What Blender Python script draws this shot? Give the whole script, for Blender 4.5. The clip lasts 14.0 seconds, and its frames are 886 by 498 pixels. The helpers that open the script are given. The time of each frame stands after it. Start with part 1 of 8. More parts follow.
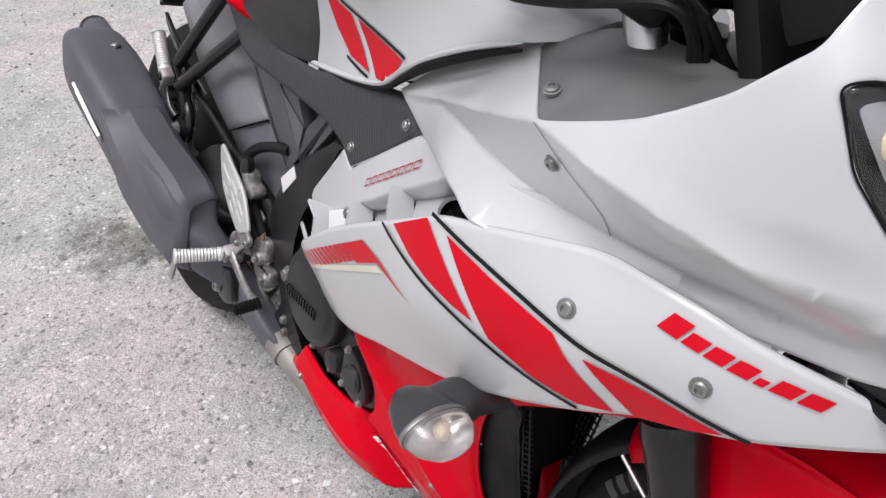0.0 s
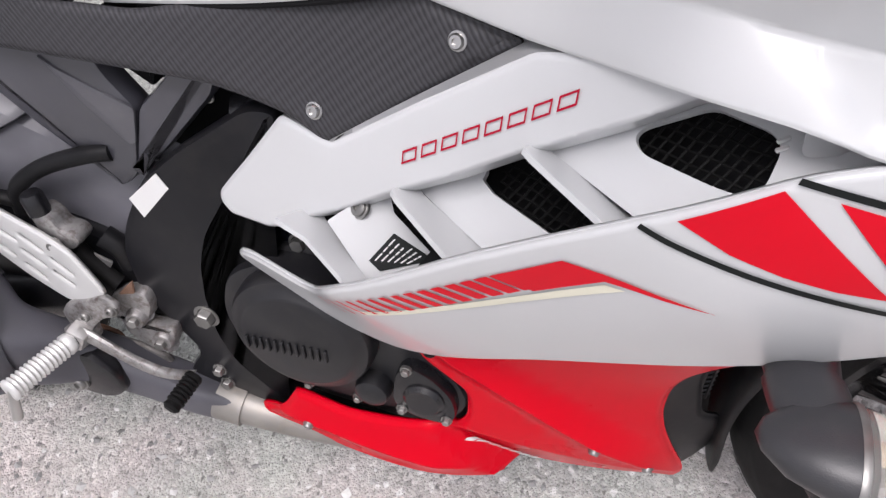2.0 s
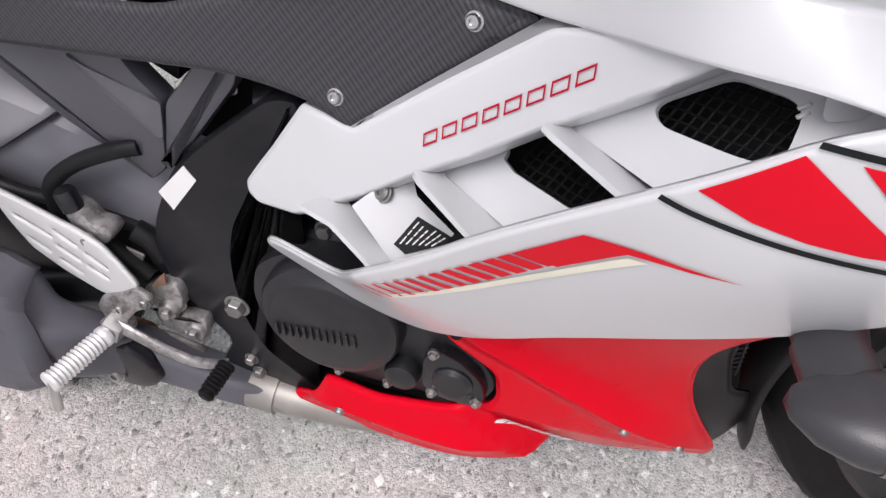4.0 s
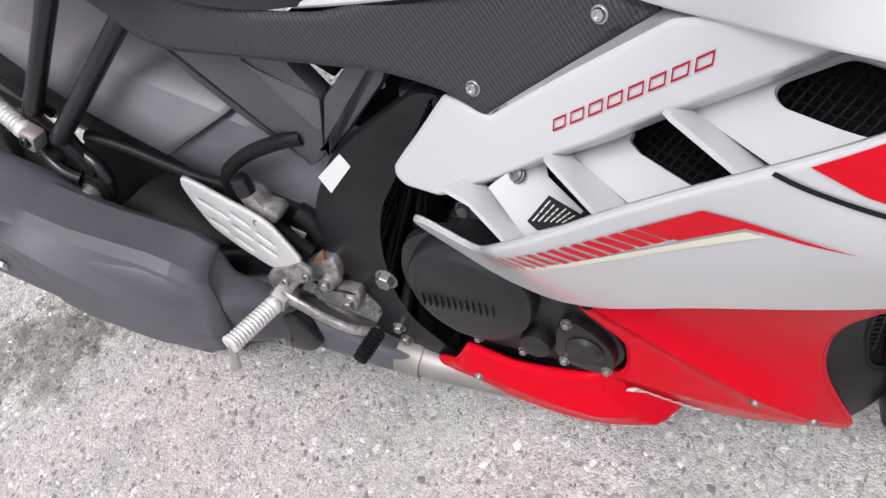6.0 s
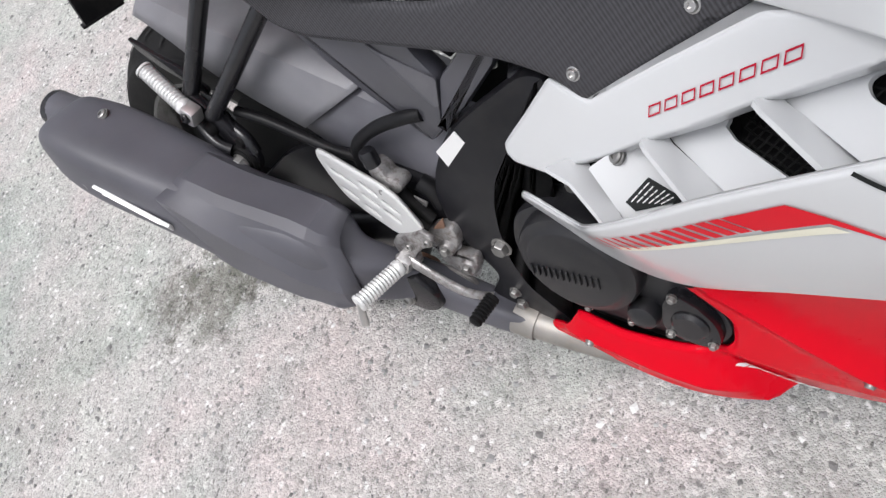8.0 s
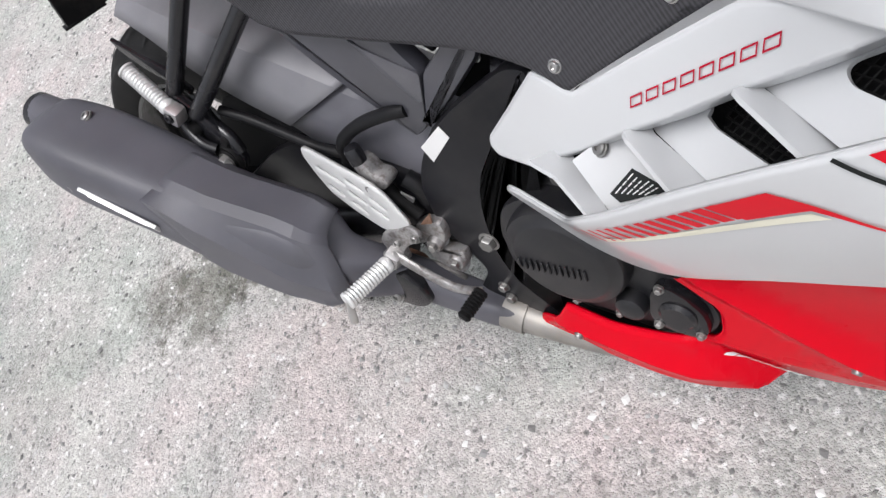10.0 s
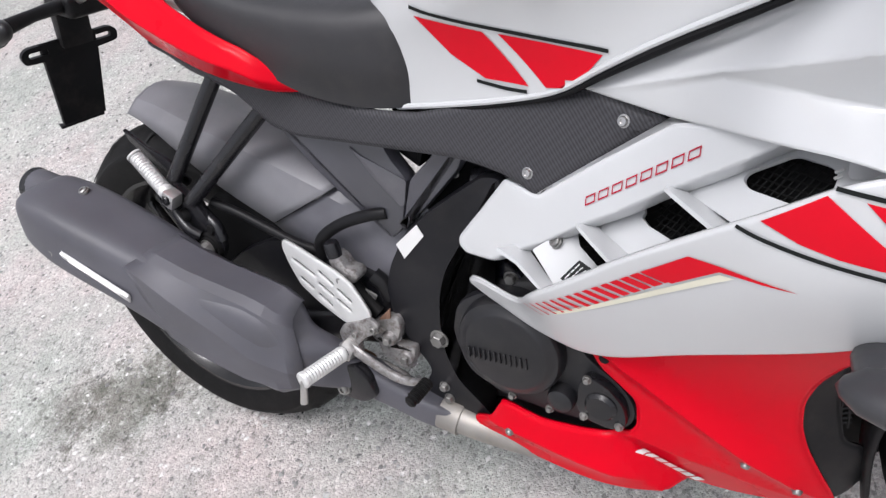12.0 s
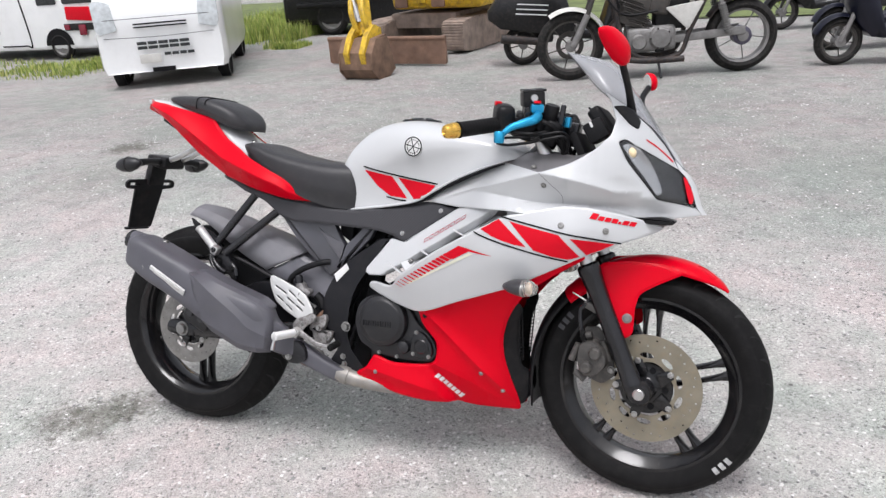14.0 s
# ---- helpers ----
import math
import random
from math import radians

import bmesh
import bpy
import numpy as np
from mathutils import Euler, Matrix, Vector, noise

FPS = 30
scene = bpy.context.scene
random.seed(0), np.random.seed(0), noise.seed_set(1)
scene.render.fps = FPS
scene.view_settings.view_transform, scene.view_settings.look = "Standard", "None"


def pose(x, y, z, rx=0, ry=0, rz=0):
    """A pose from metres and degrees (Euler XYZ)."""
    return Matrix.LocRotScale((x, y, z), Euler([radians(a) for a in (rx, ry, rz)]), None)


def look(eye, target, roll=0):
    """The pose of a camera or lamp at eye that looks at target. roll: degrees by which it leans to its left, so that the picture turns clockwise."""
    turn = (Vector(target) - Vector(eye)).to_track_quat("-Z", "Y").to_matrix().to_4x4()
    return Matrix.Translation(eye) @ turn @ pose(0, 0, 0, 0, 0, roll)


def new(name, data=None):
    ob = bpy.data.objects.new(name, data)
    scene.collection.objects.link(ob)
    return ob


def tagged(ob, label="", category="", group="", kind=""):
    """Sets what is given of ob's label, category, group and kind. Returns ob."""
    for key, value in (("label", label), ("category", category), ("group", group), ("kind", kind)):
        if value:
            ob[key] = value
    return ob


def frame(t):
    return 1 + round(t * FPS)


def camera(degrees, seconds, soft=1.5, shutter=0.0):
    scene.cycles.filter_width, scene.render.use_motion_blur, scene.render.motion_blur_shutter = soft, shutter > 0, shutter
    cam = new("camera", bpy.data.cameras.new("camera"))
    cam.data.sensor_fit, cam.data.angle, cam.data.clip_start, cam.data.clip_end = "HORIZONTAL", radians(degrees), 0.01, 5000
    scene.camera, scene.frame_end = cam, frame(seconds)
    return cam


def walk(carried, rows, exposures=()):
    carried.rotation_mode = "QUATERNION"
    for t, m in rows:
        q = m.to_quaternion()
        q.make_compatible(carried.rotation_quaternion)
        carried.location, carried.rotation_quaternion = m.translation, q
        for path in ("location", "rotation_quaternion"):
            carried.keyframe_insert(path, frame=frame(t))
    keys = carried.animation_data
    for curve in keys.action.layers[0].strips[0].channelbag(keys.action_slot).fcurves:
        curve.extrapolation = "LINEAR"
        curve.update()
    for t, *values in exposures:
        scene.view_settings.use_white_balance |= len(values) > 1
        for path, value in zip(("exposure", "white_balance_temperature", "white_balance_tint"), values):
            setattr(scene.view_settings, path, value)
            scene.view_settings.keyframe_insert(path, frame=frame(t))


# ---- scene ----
EXPOSURES = [(0.0, 0.24, 6400, 16), (1.0, 0.34, 6450, 17), (2.5, 0.36, 6450, 17), (5.5, 0.42, 6450, 17), (6.5, 0.38, 6350, 12), (11.0, 0.38, 6350, 12), (12.5, 0.45, 6300, 14), (14.0, 0.44, 6340, 13)]
cam = camera(60.48, 14.0, 1.4)
# seconds, eye x y z, Euler degrees
ROWS = [
    (0.0, 1.4357, -0.2758, 1.0730, 52.84, 5.60, 53.66),
    (0.5, 1.1978, -0.2701, 1.0533, 48.09, 8.57, 42.90),
    (1.0, 1.0339, -0.2595, 1.0294, 38.36, 7.69, 26.92),
    (1.5, 0.9470, -0.2489, 1.0068, 33.35, 6.21, 17.59),
    (2.0, 0.9375, -0.2499, 1.0226, 32.54, 6.84, 15.19),
    (2.5, 0.9360, -0.2598, 1.0166, 33.21, 7.37, 15.34),
    (5.0, 0.9464, -0.2588, 1.0254, 31.05, 10.53, 14.74),
    (5.5, 0.9472, -0.2608, 1.0273, 31.08, 12.26, 15.67),
    (6.0, 0.9649, -0.2835, 1.0653, 31.64, 18.52, 20.26),
    (6.5, 1.0032, -0.2818, 1.1072, 31.87, 25.27, 25.58),
    (7.0, 1.0161, -0.2706, 1.1015, 31.44, 27.52, 27.81),
    (9.5, 1.0146, -0.2577, 1.0916, 29.78, 27.69, 26.54),
    (10.0, 1.0201, -0.2582, 1.0899, 29.52, 27.81, 26.06),
    (10.5, 1.0197, -0.2587, 1.0927, 29.73, 27.54, 25.72),
    (11.0, 1.0221, -0.2582, 1.0883, 30.17, 27.39, 25.76),
    (11.5, 1.0163, -0.2696, 1.0787, 32.24, 25.02, 25.54),
    (12.0, 1.0498, -0.4533, 1.1438, 45.41, 17.18, 27.26),
    (12.5, 1.2249, -0.7650, 1.2423, 55.49, 10.44, 27.36),
    (13.0, 1.3330, -1.2081, 1.2943, 62.13, 4.89, 24.49),
    (13.5, 1.4534, -1.4701, 1.3259, 65.85, 3.98, 22.19),
    (14.0, 1.5075, -1.6180, 1.3295, 68.18, 4.13, 20.51),
]
walk(cam, [(t, pose(*p)) for t, *p in ROWS], EXPOSURES)

# ---- daylight: bright overcast sky, weak broad sun high overhead ----
SUN_UP, SUN_TURN = 74.0, 170.0
world = bpy.data.worlds.new("sky")
scene.world = world
world.use_nodes = True
wn, wl = world.node_tree.nodes, world.node_tree.links
sky = wn.new("ShaderNodeTexSky")
sky.sky_type = "NISHITA"
sky.sun_disc = False
sky.sun_elevation, sky.sun_rotation = radians(SUN_UP), radians(SUN_TURN)
sky.air_density, sky.dust_density, sky.ozone_density = 1.0, 4.0, 1.0
pale = wn.new("ShaderNodeHueSaturation")
pale.inputs["Saturation"].default_value = 0.18
wl.new(sky.outputs["Color"], pale.inputs["Color"])
wl.new(pale.outputs["Color"], wn["Background"].inputs["Color"])
wn["Background"].inputs["Strength"].default_value = 0.15
sun = new("sun", bpy.data.lights.new("sun", "SUN"))
sun.data.energy, sun.data.angle, sun.data.color = 1.2, radians(24), (1.0, 0.985, 0.97)
a, e = radians(SUN_TURN), radians(SUN_UP)
sun.matrix_world = look((0, 0, 8), (-math.sin(a) * math.cos(e), -math.cos(a) * math.cos(e), 8 - math.sin(e)))

# ---- materials ----
def material(name, colour, rough=0.5, metal=0.0, coat=0.0, vary=0.06, size=14.0, grain=0.0, grain_size=900.0, spec=0.5, dirt=0.0, dirt_colour=(0.16, 0.14, 0.12)):
    """A surface with large soft variation, fine grain relief and patches of dust."""
    m = bpy.data.materials.new(name)
    m.use_nodes = True
    n, l = m.node_tree.nodes, m.node_tree.links
    p = n["Principled BSDF"]
    co = n.new("ShaderNodeTexCoord")
    big = n.new("ShaderNodeTexNoise")
    big.inputs["Scale"].default_value, big.inputs["Detail"].default_value = size, 6.0
    l.new(co.outputs["Object"], big.inputs["Vector"])
    ramp = n.new("ShaderNodeMapRange")
    ramp.inputs["From Min"].default_value, ramp.inputs["From Max"].default_value = 0.3, 0.7
    ramp.inputs["To Min"].default_value, ramp.inputs["To Max"].default_value = 1.0 - vary, 1.0 + vary
    l.new(big.outputs["Fac"], ramp.inputs["Value"])
    mul = n.new("ShaderNodeMix")
    mul.data_type, mul.blend_type = "RGBA", "MULTIPLY"
    mul.inputs["Factor"].default_value = 1.0
    mul.inputs["A"].default_value = (*colour, 1)
    l.new(ramp.outputs["Result"], mul.inputs["B"])
    last = mul.outputs["Result"]
    if dirt:
        patch = n.new("ShaderNodeTexNoise")
        patch.inputs["Scale"].default_value, patch.inputs["Detail"].default_value, patch.inputs["Roughness"].default_value = size * 2.3, 9.0, 0.7
        l.new(co.outputs["Object"], patch.inputs["Vector"])
        cut = n.new("ShaderNodeMapRange")
        cut.inputs["From Min"].default_value, cut.inputs["From Max"].default_value = 0.48, 0.75
        cut.inputs["To Max"].default_value = dirt
        l.new(patch.outputs["Fac"], cut.inputs["Value"])
        mix = n.new("ShaderNodeMix")
        mix.data_type = "RGBA"
        mix.inputs["B"].default_value = (*dirt_colour, 1)
        l.new(cut.outputs["Result"], mix.inputs["Factor"])
        l.new(last, mix.inputs["A"])
        last = mix.outputs["Result"]
    l.new(last, p.inputs["Base Color"])
    rr = n.new("ShaderNodeMapRange")
    rr.inputs["To Min"].default_value, rr.inputs["To Max"].default_value = rough * 0.85, min(1.0, rough * 1.18)
    l.new(big.outputs["Fac"], rr.inputs["Value"])
    l.new(rr.outputs["Result"], p.inputs["Roughness"])
    p.inputs["Metallic"].default_value = metal
    p.inputs["Coat Weight"].default_value = coat
    p.inputs["Coat Roughness"].default_value = 0.06
    p.inputs["Specular IOR Level"].default_value = spec
    if grain:
        fine = n.new("ShaderNodeTexNoise")
        fine.inputs["Scale"].default_value, fine.inputs["Detail"].default_value = grain_size, 3.0
        l.new(co.outputs["Object"], fine.inputs["Vector"])
        bump = n.new("ShaderNodeBump")
        bump.inputs["Strength"].default_value, bump.inputs["Distance"].default_value = grain, 0.0006
        l.new(fine.outputs["Fac"], bump.inputs["Height"])
        l.new(bump.outputs["Normal"], p.inputs["Normal"])
    return m


def carbon_material():
    """Twill weave film: diagonal threads about 3 mm wide."""
    m = material("carbon_film", (0.03, 0.03, 0.033), rough=0.42, spec=0.25, coat=0.12, vary=0.1)
    n, l = m.node_tree.nodes, m.node_tree.links
    p = n["Principled BSDF"]
    co = n.new("ShaderNodeTexCoord")
    turn = n.new("ShaderNodeMapping")
    turn.inputs["Rotation"].default_value = (0, radians(38), 0)
    l.new(co.outputs["Object"], turn.inputs["Vector"])
    wave = n.new("ShaderNodeTexWave")
    wave.wave_type, wave.bands_direction, wave.wave_profile = "BANDS", "X", "SIN"
    wave.inputs["Scale"].default_value = 84.0
    wave.inputs["Distortion"].default_value = 0.0
    l.new(turn.outputs["Vector"], wave.inputs["Vector"])
    cross = n.new("ShaderNodeTexWave")
    cross.wave_type, cross.bands_direction = "BANDS", "Z"
    cross.inputs["Scale"].default_value = 40.0
    l.new(turn.outputs["Vector"], cross.inputs["Vector"])
    both = n.new("ShaderNodeMath")
    both.operation = "MULTIPLY_ADD"
    both.inputs[1].default_value = 0.3
    l.new(cross.outputs["Fac"], both.inputs[0])
    l.new(wave.outputs["Fac"], both.inputs[2])
    ramp = n.new("ShaderNodeValToRGB")
    ramp.color_ramp.elements[0].position, ramp.color_ramp.elements[0].color = 0.15, (0.026, 0.026, 0.028, 1)
    ramp.color_ramp.elements[1].position, ramp.color_ramp.elements[1].color = 1.0, (0.050, 0.049, 0.055, 1)
    l.new(both.outputs["Value"], ramp.inputs["Fac"])
    l.new(ramp.outputs["Color"], p.inputs["Base Color"])
    bump = n.new("ShaderNodeBump")
    bump.inputs["Strength"].default_value, bump.inputs["Distance"].default_value = 0.35, 0.0008
    l.new(both.outputs["Value"], bump.inputs["Height"])
    l.new(bump.outputs["Normal"], p.inputs["Normal"])
    return m


def ground_material():
    """Worn grey asphalt: stones of many greys in a dusty binder, with oil and damp stains."""
    m = bpy.data.materials.new("worn_asphalt")
    m.use_nodes = True
    n, l = m.node_tree.nodes, m.node_tree.links
    p = n["Principled BSDF"]
    co = n.new("ShaderNodeTexCoord")

    def tex(kind, scale, detail=4.0, rough=0.6):
        t = n.new(kind)
        t.inputs["Scale"].default_value = scale
        if kind == "ShaderNodeTexNoise":
            t.inputs["Detail"].default_value, t.inputs["Roughness"].default_value = detail, rough
        l.new(co.outputs["Object"], t.inputs["Vector"])
        return t

    def ramp(src, *stops):
        r = n.new("ShaderNodeValToRGB")
        els = r.color_ramp.elements
        while len(els) < len(stops):
            els.new(0.5)
        for e_, (at, c) in zip(els, stops):
            e_.position, e_.color = at, (*c, 1)
        l.new(src, r.inputs["Fac"])
        return r.outputs["Color"]

    def mixed(fac, a_, b_, how="MIX"):
        x = n.new("ShaderNodeMix")
        x.data_type, x.blend_type = "RGBA", how
        if isinstance(fac, float):
            x.inputs["Factor"].default_value = fac
        else:
            l.new(fac, x.inputs["Factor"])
        l.new(a_, x.inputs["A"])
        l.new(b_, x.inputs["B"])
        return x.outputs["Result"]

    stones = tex("ShaderNodeTexVoronoi", 150.0)
    small = tex("ShaderNodeTexVoronoi", 340.0)
    sep = n.new("ShaderNodeSeparateColor")
    l.new(stones.outputs["Color"], sep.inputs["Color"])
    sep2 = n.new("ShaderNodeSeparateColor")
    l.new(small.outputs["Color"], sep2.inputs["Color"])
    c1 = ramp(sep.outputs["Red"], (0.0, (0.22, 0.216, 0.211)), (0.22, (0.44, 0.431, 0.423)), (0.78, (0.66, 0.65, 0.64)), (1.0, (0.90, 0.89, 0.88)))
    c2 = ramp(sep2.outputs["Green"], (0.0, (0.27, 0.266, 0.261)), (0.3, (0.52, 0.51, 0.50)), (1.0, (0.80, 0.79, 0.78)))
    blend = tex("ShaderNodeTexNoise", 42.0, 5.0)
    c = mixed(ramp(blend.outputs["Fac"], (0.4, (0, 0, 0)), (0.6, (1, 1, 1))), c1, c2)
    dust = tex("ShaderNodeTexNoise", 3.2, 8.0, 0.65)
    c = mixed(ramp(dust.outputs["Fac"], (0.40, (0.08, 0.08, 0.08)), (0.70, (0.5, 0.5, 0.5))), c, ramp(blend.outputs["Fac"], (0.2, (0.46, 0.444, 0.428)), (0.8, (0.64, 0.622, 0.602))))
    broad = tex("ShaderNodeTexNoise", 0.6, 6.0, 0.6)
    c = mixed(1.0, c, ramp(broad.outputs["Fac"], (0.3, (0.68, 0.71, 0.695)), (0.5, (0.89, 0.872, 0.86)), (0.7, (0.97, 0.965, 0.95))), "MULTIPLY")
    # cloudy wear, and greenish and pinkish shades of the binder
    cloud = tex("ShaderNodeTexNoise", 5.5, 9.0, 0.7)
    c = mixed(1.0, c, ramp(cloud.outputs["Fac"], (0.34, (0.76, 0.775, 0.765)), (0.52, (0.985, 0.985, 0.98)), (0.7, (1.06, 1.06, 1.045))), "MULTIPLY")
    shade = tex("ShaderNodeTexNoise", 1.15, 4.0, 0.75)
    c = mixed(1.0, c, ramp(shade.outputs["Fac"], (0.40, (0.94, 1.0, 0.96)), (0.53, (0.99, 0.98, 0.975)), (0.62, (1.04, 0.965, 0.97))), "MULTIPLY")
    # slivers of dark pits between the stones
    slant = n.new("ShaderNodeMapping")
    slant.inputs["Rotation"].default_value, slant.inputs["Scale"].default_value = (0, 0, 0.5), (1.0, 0.5, 1.0)
    l.new(co.outputs["Object"], slant.inputs["Vector"])
    pits = n.new("ShaderNodeTexVoronoi")
    pits.inputs["Scale"].default_value = 105.0
    l.new(slant.outputs["Vector"], pits.inputs["Vector"])
    pick = n.new("ShaderNodeSeparateColor")
    l.new(pits.outputs["Color"], pick.inputs["Color"])
    some = n.new("ShaderNodeMath")
    some.operation = "MULTIPLY_ADD"
    some.inputs[1].default_value = 0.42
    l.new(pick.outputs["Red"], some.inputs[0])
    l.new(pits.outputs["Distance"], some.inputs[2])
    deep = n.new("ShaderNodeMapRange")
    deep.inputs["From Min"].default_value, deep.inputs["From Max"].default_value = 0.20, 0.31
    deep.inputs["To Min"].default_value, deep.inputs["To Max"].default_value = 0.80, 0.0
    l.new(some.outputs["Value"], deep.inputs["Value"])
    pit = n.new("ShaderNodeRGB")
    pit.outputs[0].default_value = (0.13, 0.127, 0.12, 1)
    c = mixed(deep.outputs["Result"], c, pit.outputs[0])
    # single pebbles and pits large enough to show from afar
    pebbles = n.new("ShaderNodeTexVoronoi")
    pebbles.inputs["Scale"].default_value = 62.0
    bent = tex("ShaderNodeTexNoise", 90.0, 3.0)
    shift = n.new("ShaderNodeMix")
    shift.data_type, shift.blend_type = "RGBA", "LINEAR_LIGHT"
    shift.inputs["Factor"].default_value = 0.008
    l.new(co.outputs["Object"], shift.inputs["A"])
    l.new(bent.outputs["Color"], shift.inputs["B"])
    l.new(shift.outputs["Result"], pebbles.inputs["Vector"])
    kind = n.new("ShaderNodeSeparateColor")
    l.new(pebbles.outputs["Color"], kind.inputs["Color"])
    near = n.new("ShaderNodeMapRange")
    near.inputs["From Min"].default_value, near.inputs["From Max"].default_value = 0.42, 0.22
    l.new(pebbles.outputs["Distance"], near.inputs["Value"])
    for pick_, lo_, hi_, tone in (("Red", 0.90, 0.94, (0.17, 0.165, 0.16)), ("Green", 0.86, 0.90, (0.80, 0.79, 0.77))):
        chosen = n.new("ShaderNodeMapRange")
        chosen.inputs["From Min"].default_value, chosen.inputs["From Max"].default_value = lo_, hi_
        chosen.inputs["To Max"].default_value = 0.8
        l.new(kind.outputs[pick_], chosen.inputs["Value"])
        both = n.new("ShaderNodeMath")
        both.operation = "MULTIPLY"
        l.new(chosen.outputs["Result"], both.inputs[0])
        l.new(near.outputs["Result"], both.inputs[1])
        shade_ = n.new("ShaderNodeRGB")
        shade_.outputs[0].default_value = (*tone, 1)
        c = mixed(both.outputs["Value"], c, shade_.outputs[0])
    # darker asphalt away from the gravelly strip, with a ragged border
    apart = n.new("ShaderNodeSeparateXYZ")
    l.new(co.outputs["Object"], apart.inputs["Vector"])
    ragged = tex("ShaderNodeTexNoise", 1.4, 7.0, 0.65)
    far = n.new("ShaderNodeMath")
    far.operation = "MULTIPLY_ADD"
    far.inputs[1].default_value = 2.6
    l.new(ragged.outputs["Fac"], far.inputs[0])
    l.new(apart.outputs["Y"], far.inputs[2])
    far_tone = n.new("ShaderNodeMapRange")
    far_tone.inputs["From Min"].default_value, far_tone.inputs["From Max"].default_value = 1.6, 4.6
    far_tone.inputs["To Min"].default_value, far_tone.inputs["To Max"].default_value = 1.0, 0.68
    l.new(far.outputs["Value"], far_tone.inputs["Value"])
    grey = n.new("ShaderNodeCombineColor")
    for ch in ("Red", "Green", "Blue"):
        l.new(far_tone.outputs["Result"], grey.inputs[ch])
    c = mixed(1.0, c, grey.outputs["Color"], "MULTIPLY")
    # stains with outlines of their own: place x, y, radius, depth
    edge = tex("ShaderNodeTexNoise", 13.0, 12.0, 0.85)
    for sx, sy, sr, sd in ((-0.36, -0.09, 0.14, 0.30), (-0.27, -0.02, 0.09, 0.45), (-0.47, -0.15, 0.10, 0.45), (-3.04, 3.05, 0.20, 0.15), (-2.6, 2.2, 0.5, 0.8), (-0.75, -0.42, 0.2, 0.8), (0.35, -0.55, 0.3, 0.85)):
        away = n.new("ShaderNodeVectorMath")
        away.operation = "DISTANCE"
        away.inputs[1].default_value = (sx, sy, 0)
        l.new(co.outputs["Object"], away.inputs[0])
        wob = n.new("ShaderNodeMath")
        wob.operation = "MULTIPLY_ADD"
        wob.inputs[1].default_value = -sr * 6.0
        l.new(edge.outputs["Fac"], wob.inputs[0])
        l.new(away.outputs["Value"], wob.inputs[2])
        inside = n.new("ShaderNodeMapRange")
        inside.inputs["From Min"].default_value, inside.inputs["From Max"].default_value = -sr * 2.5, -sr * 1.95
        inside.inputs["To Min"].default_value, inside.inputs["To Max"].default_value = 1.0 - sd, 0.0
        l.new(wob.outputs["Value"], inside.inputs["Value"])
        tint = n.new("ShaderNodeRGB")
        tint.outputs[0].default_value = (0.36, 0.355, 0.32, 1)
        c = mixed(inside.outputs["Result"], c, tint.outputs[0], "MULTIPLY")
    l.new(c, p.inputs["Base Color"])
    p.inputs["Roughness"].default_value = 0.85
    p.inputs["Specular IOR Level"].default_value = 0.3
    hi = n.new("ShaderNodeMath")
    hi.operation = "ADD"
    l.new(stones.outputs["Distance"], hi.inputs[0])
    l.new(small.outputs["Distance"], hi.inputs[1])
    bump = n.new("ShaderNodeBump")
    bump.invert = True
    bump.inputs["Strength"].default_value, bump.inputs["Distance"].default_value = 0.7, 0.004
    l.new(hi.outputs["Value"], bump.inputs["Height"])
    l.new(bump.outputs["Normal"], p.inputs["Normal"])
    return m


def glass_material(name, colour, rough=0.03, ior=1.45):
    m = bpy.data.materials.new(name)
    m.use_nodes = True
    p = m.node_tree.nodes["Principled BSDF"]
    p.inputs["Base Color"].default_value = (*colour, 1)
    p.inputs["Transmission Weight"].default_value = 1.0
    p.inputs["Roughness"].default_value, p.inputs["IOR"].default_value = rough, ior
    return m


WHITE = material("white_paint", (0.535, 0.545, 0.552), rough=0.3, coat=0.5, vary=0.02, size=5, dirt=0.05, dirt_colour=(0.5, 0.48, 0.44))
RED = material("red_paint", (0.60, 0.0008, 0.012), rough=0.28, coat=0.11, spec=0.04, vary=0.04, size=6)
DECAL_RED = material("red_film", (0.60, 0.002, 0.014), rough=0.38, coat=0.05, spec=0.15, vary=0.03)
DECAL_BLACK = material("black_film", (0.010, 0.012, 0.012), rough=0.4, spec=0.15)
DECAL_WHITE = material("white_film", (0.72, 0.72, 0.71), rough=0.35, coat=0.2, vary=0.02)
NAME_RED = material("dark_red_film", (0.40, 0.003, 0.025), rough=0.4, spec=0.15, vary=0.05)
CREAM = material("faded_cream_film", (0.70, 0.68, 0.55), rough=0.4, vary=0.05)
CARBON = carbon_material()
GRILLE = material("black_grille_plastic", (0.006, 0.006, 0.006), rough=0.6, spec=0.12, vary=0.2)
PLASTIC = material("black_plastic", (0.008, 0.008, 0.009), rough=0.42, spec=0.2, vary=0.18, grain=0.25, dirt=0.10, size=11)
PLASTIC_GREY = material("dark_grey_plastic", (0.034, 0.034, 0.038), rough=0.36, vary=0.12, grain=0.2, dirt=0.1)
DASH_GREY = material("grey_dash_plastic", (0.15, 0.145, 0.15), rough=0.4, vary=0.22, size=9, grain=0.2)
MUFFLER = material("satin_black_muffler_cover", (0.086, 0.085, 0.099), spec=0.4, rough=0.46, vary=0.18, grain=0.35, grain_size=600, dirt=0.25, size=9, dirt_colour=(0.10, 0.095, 0.09))
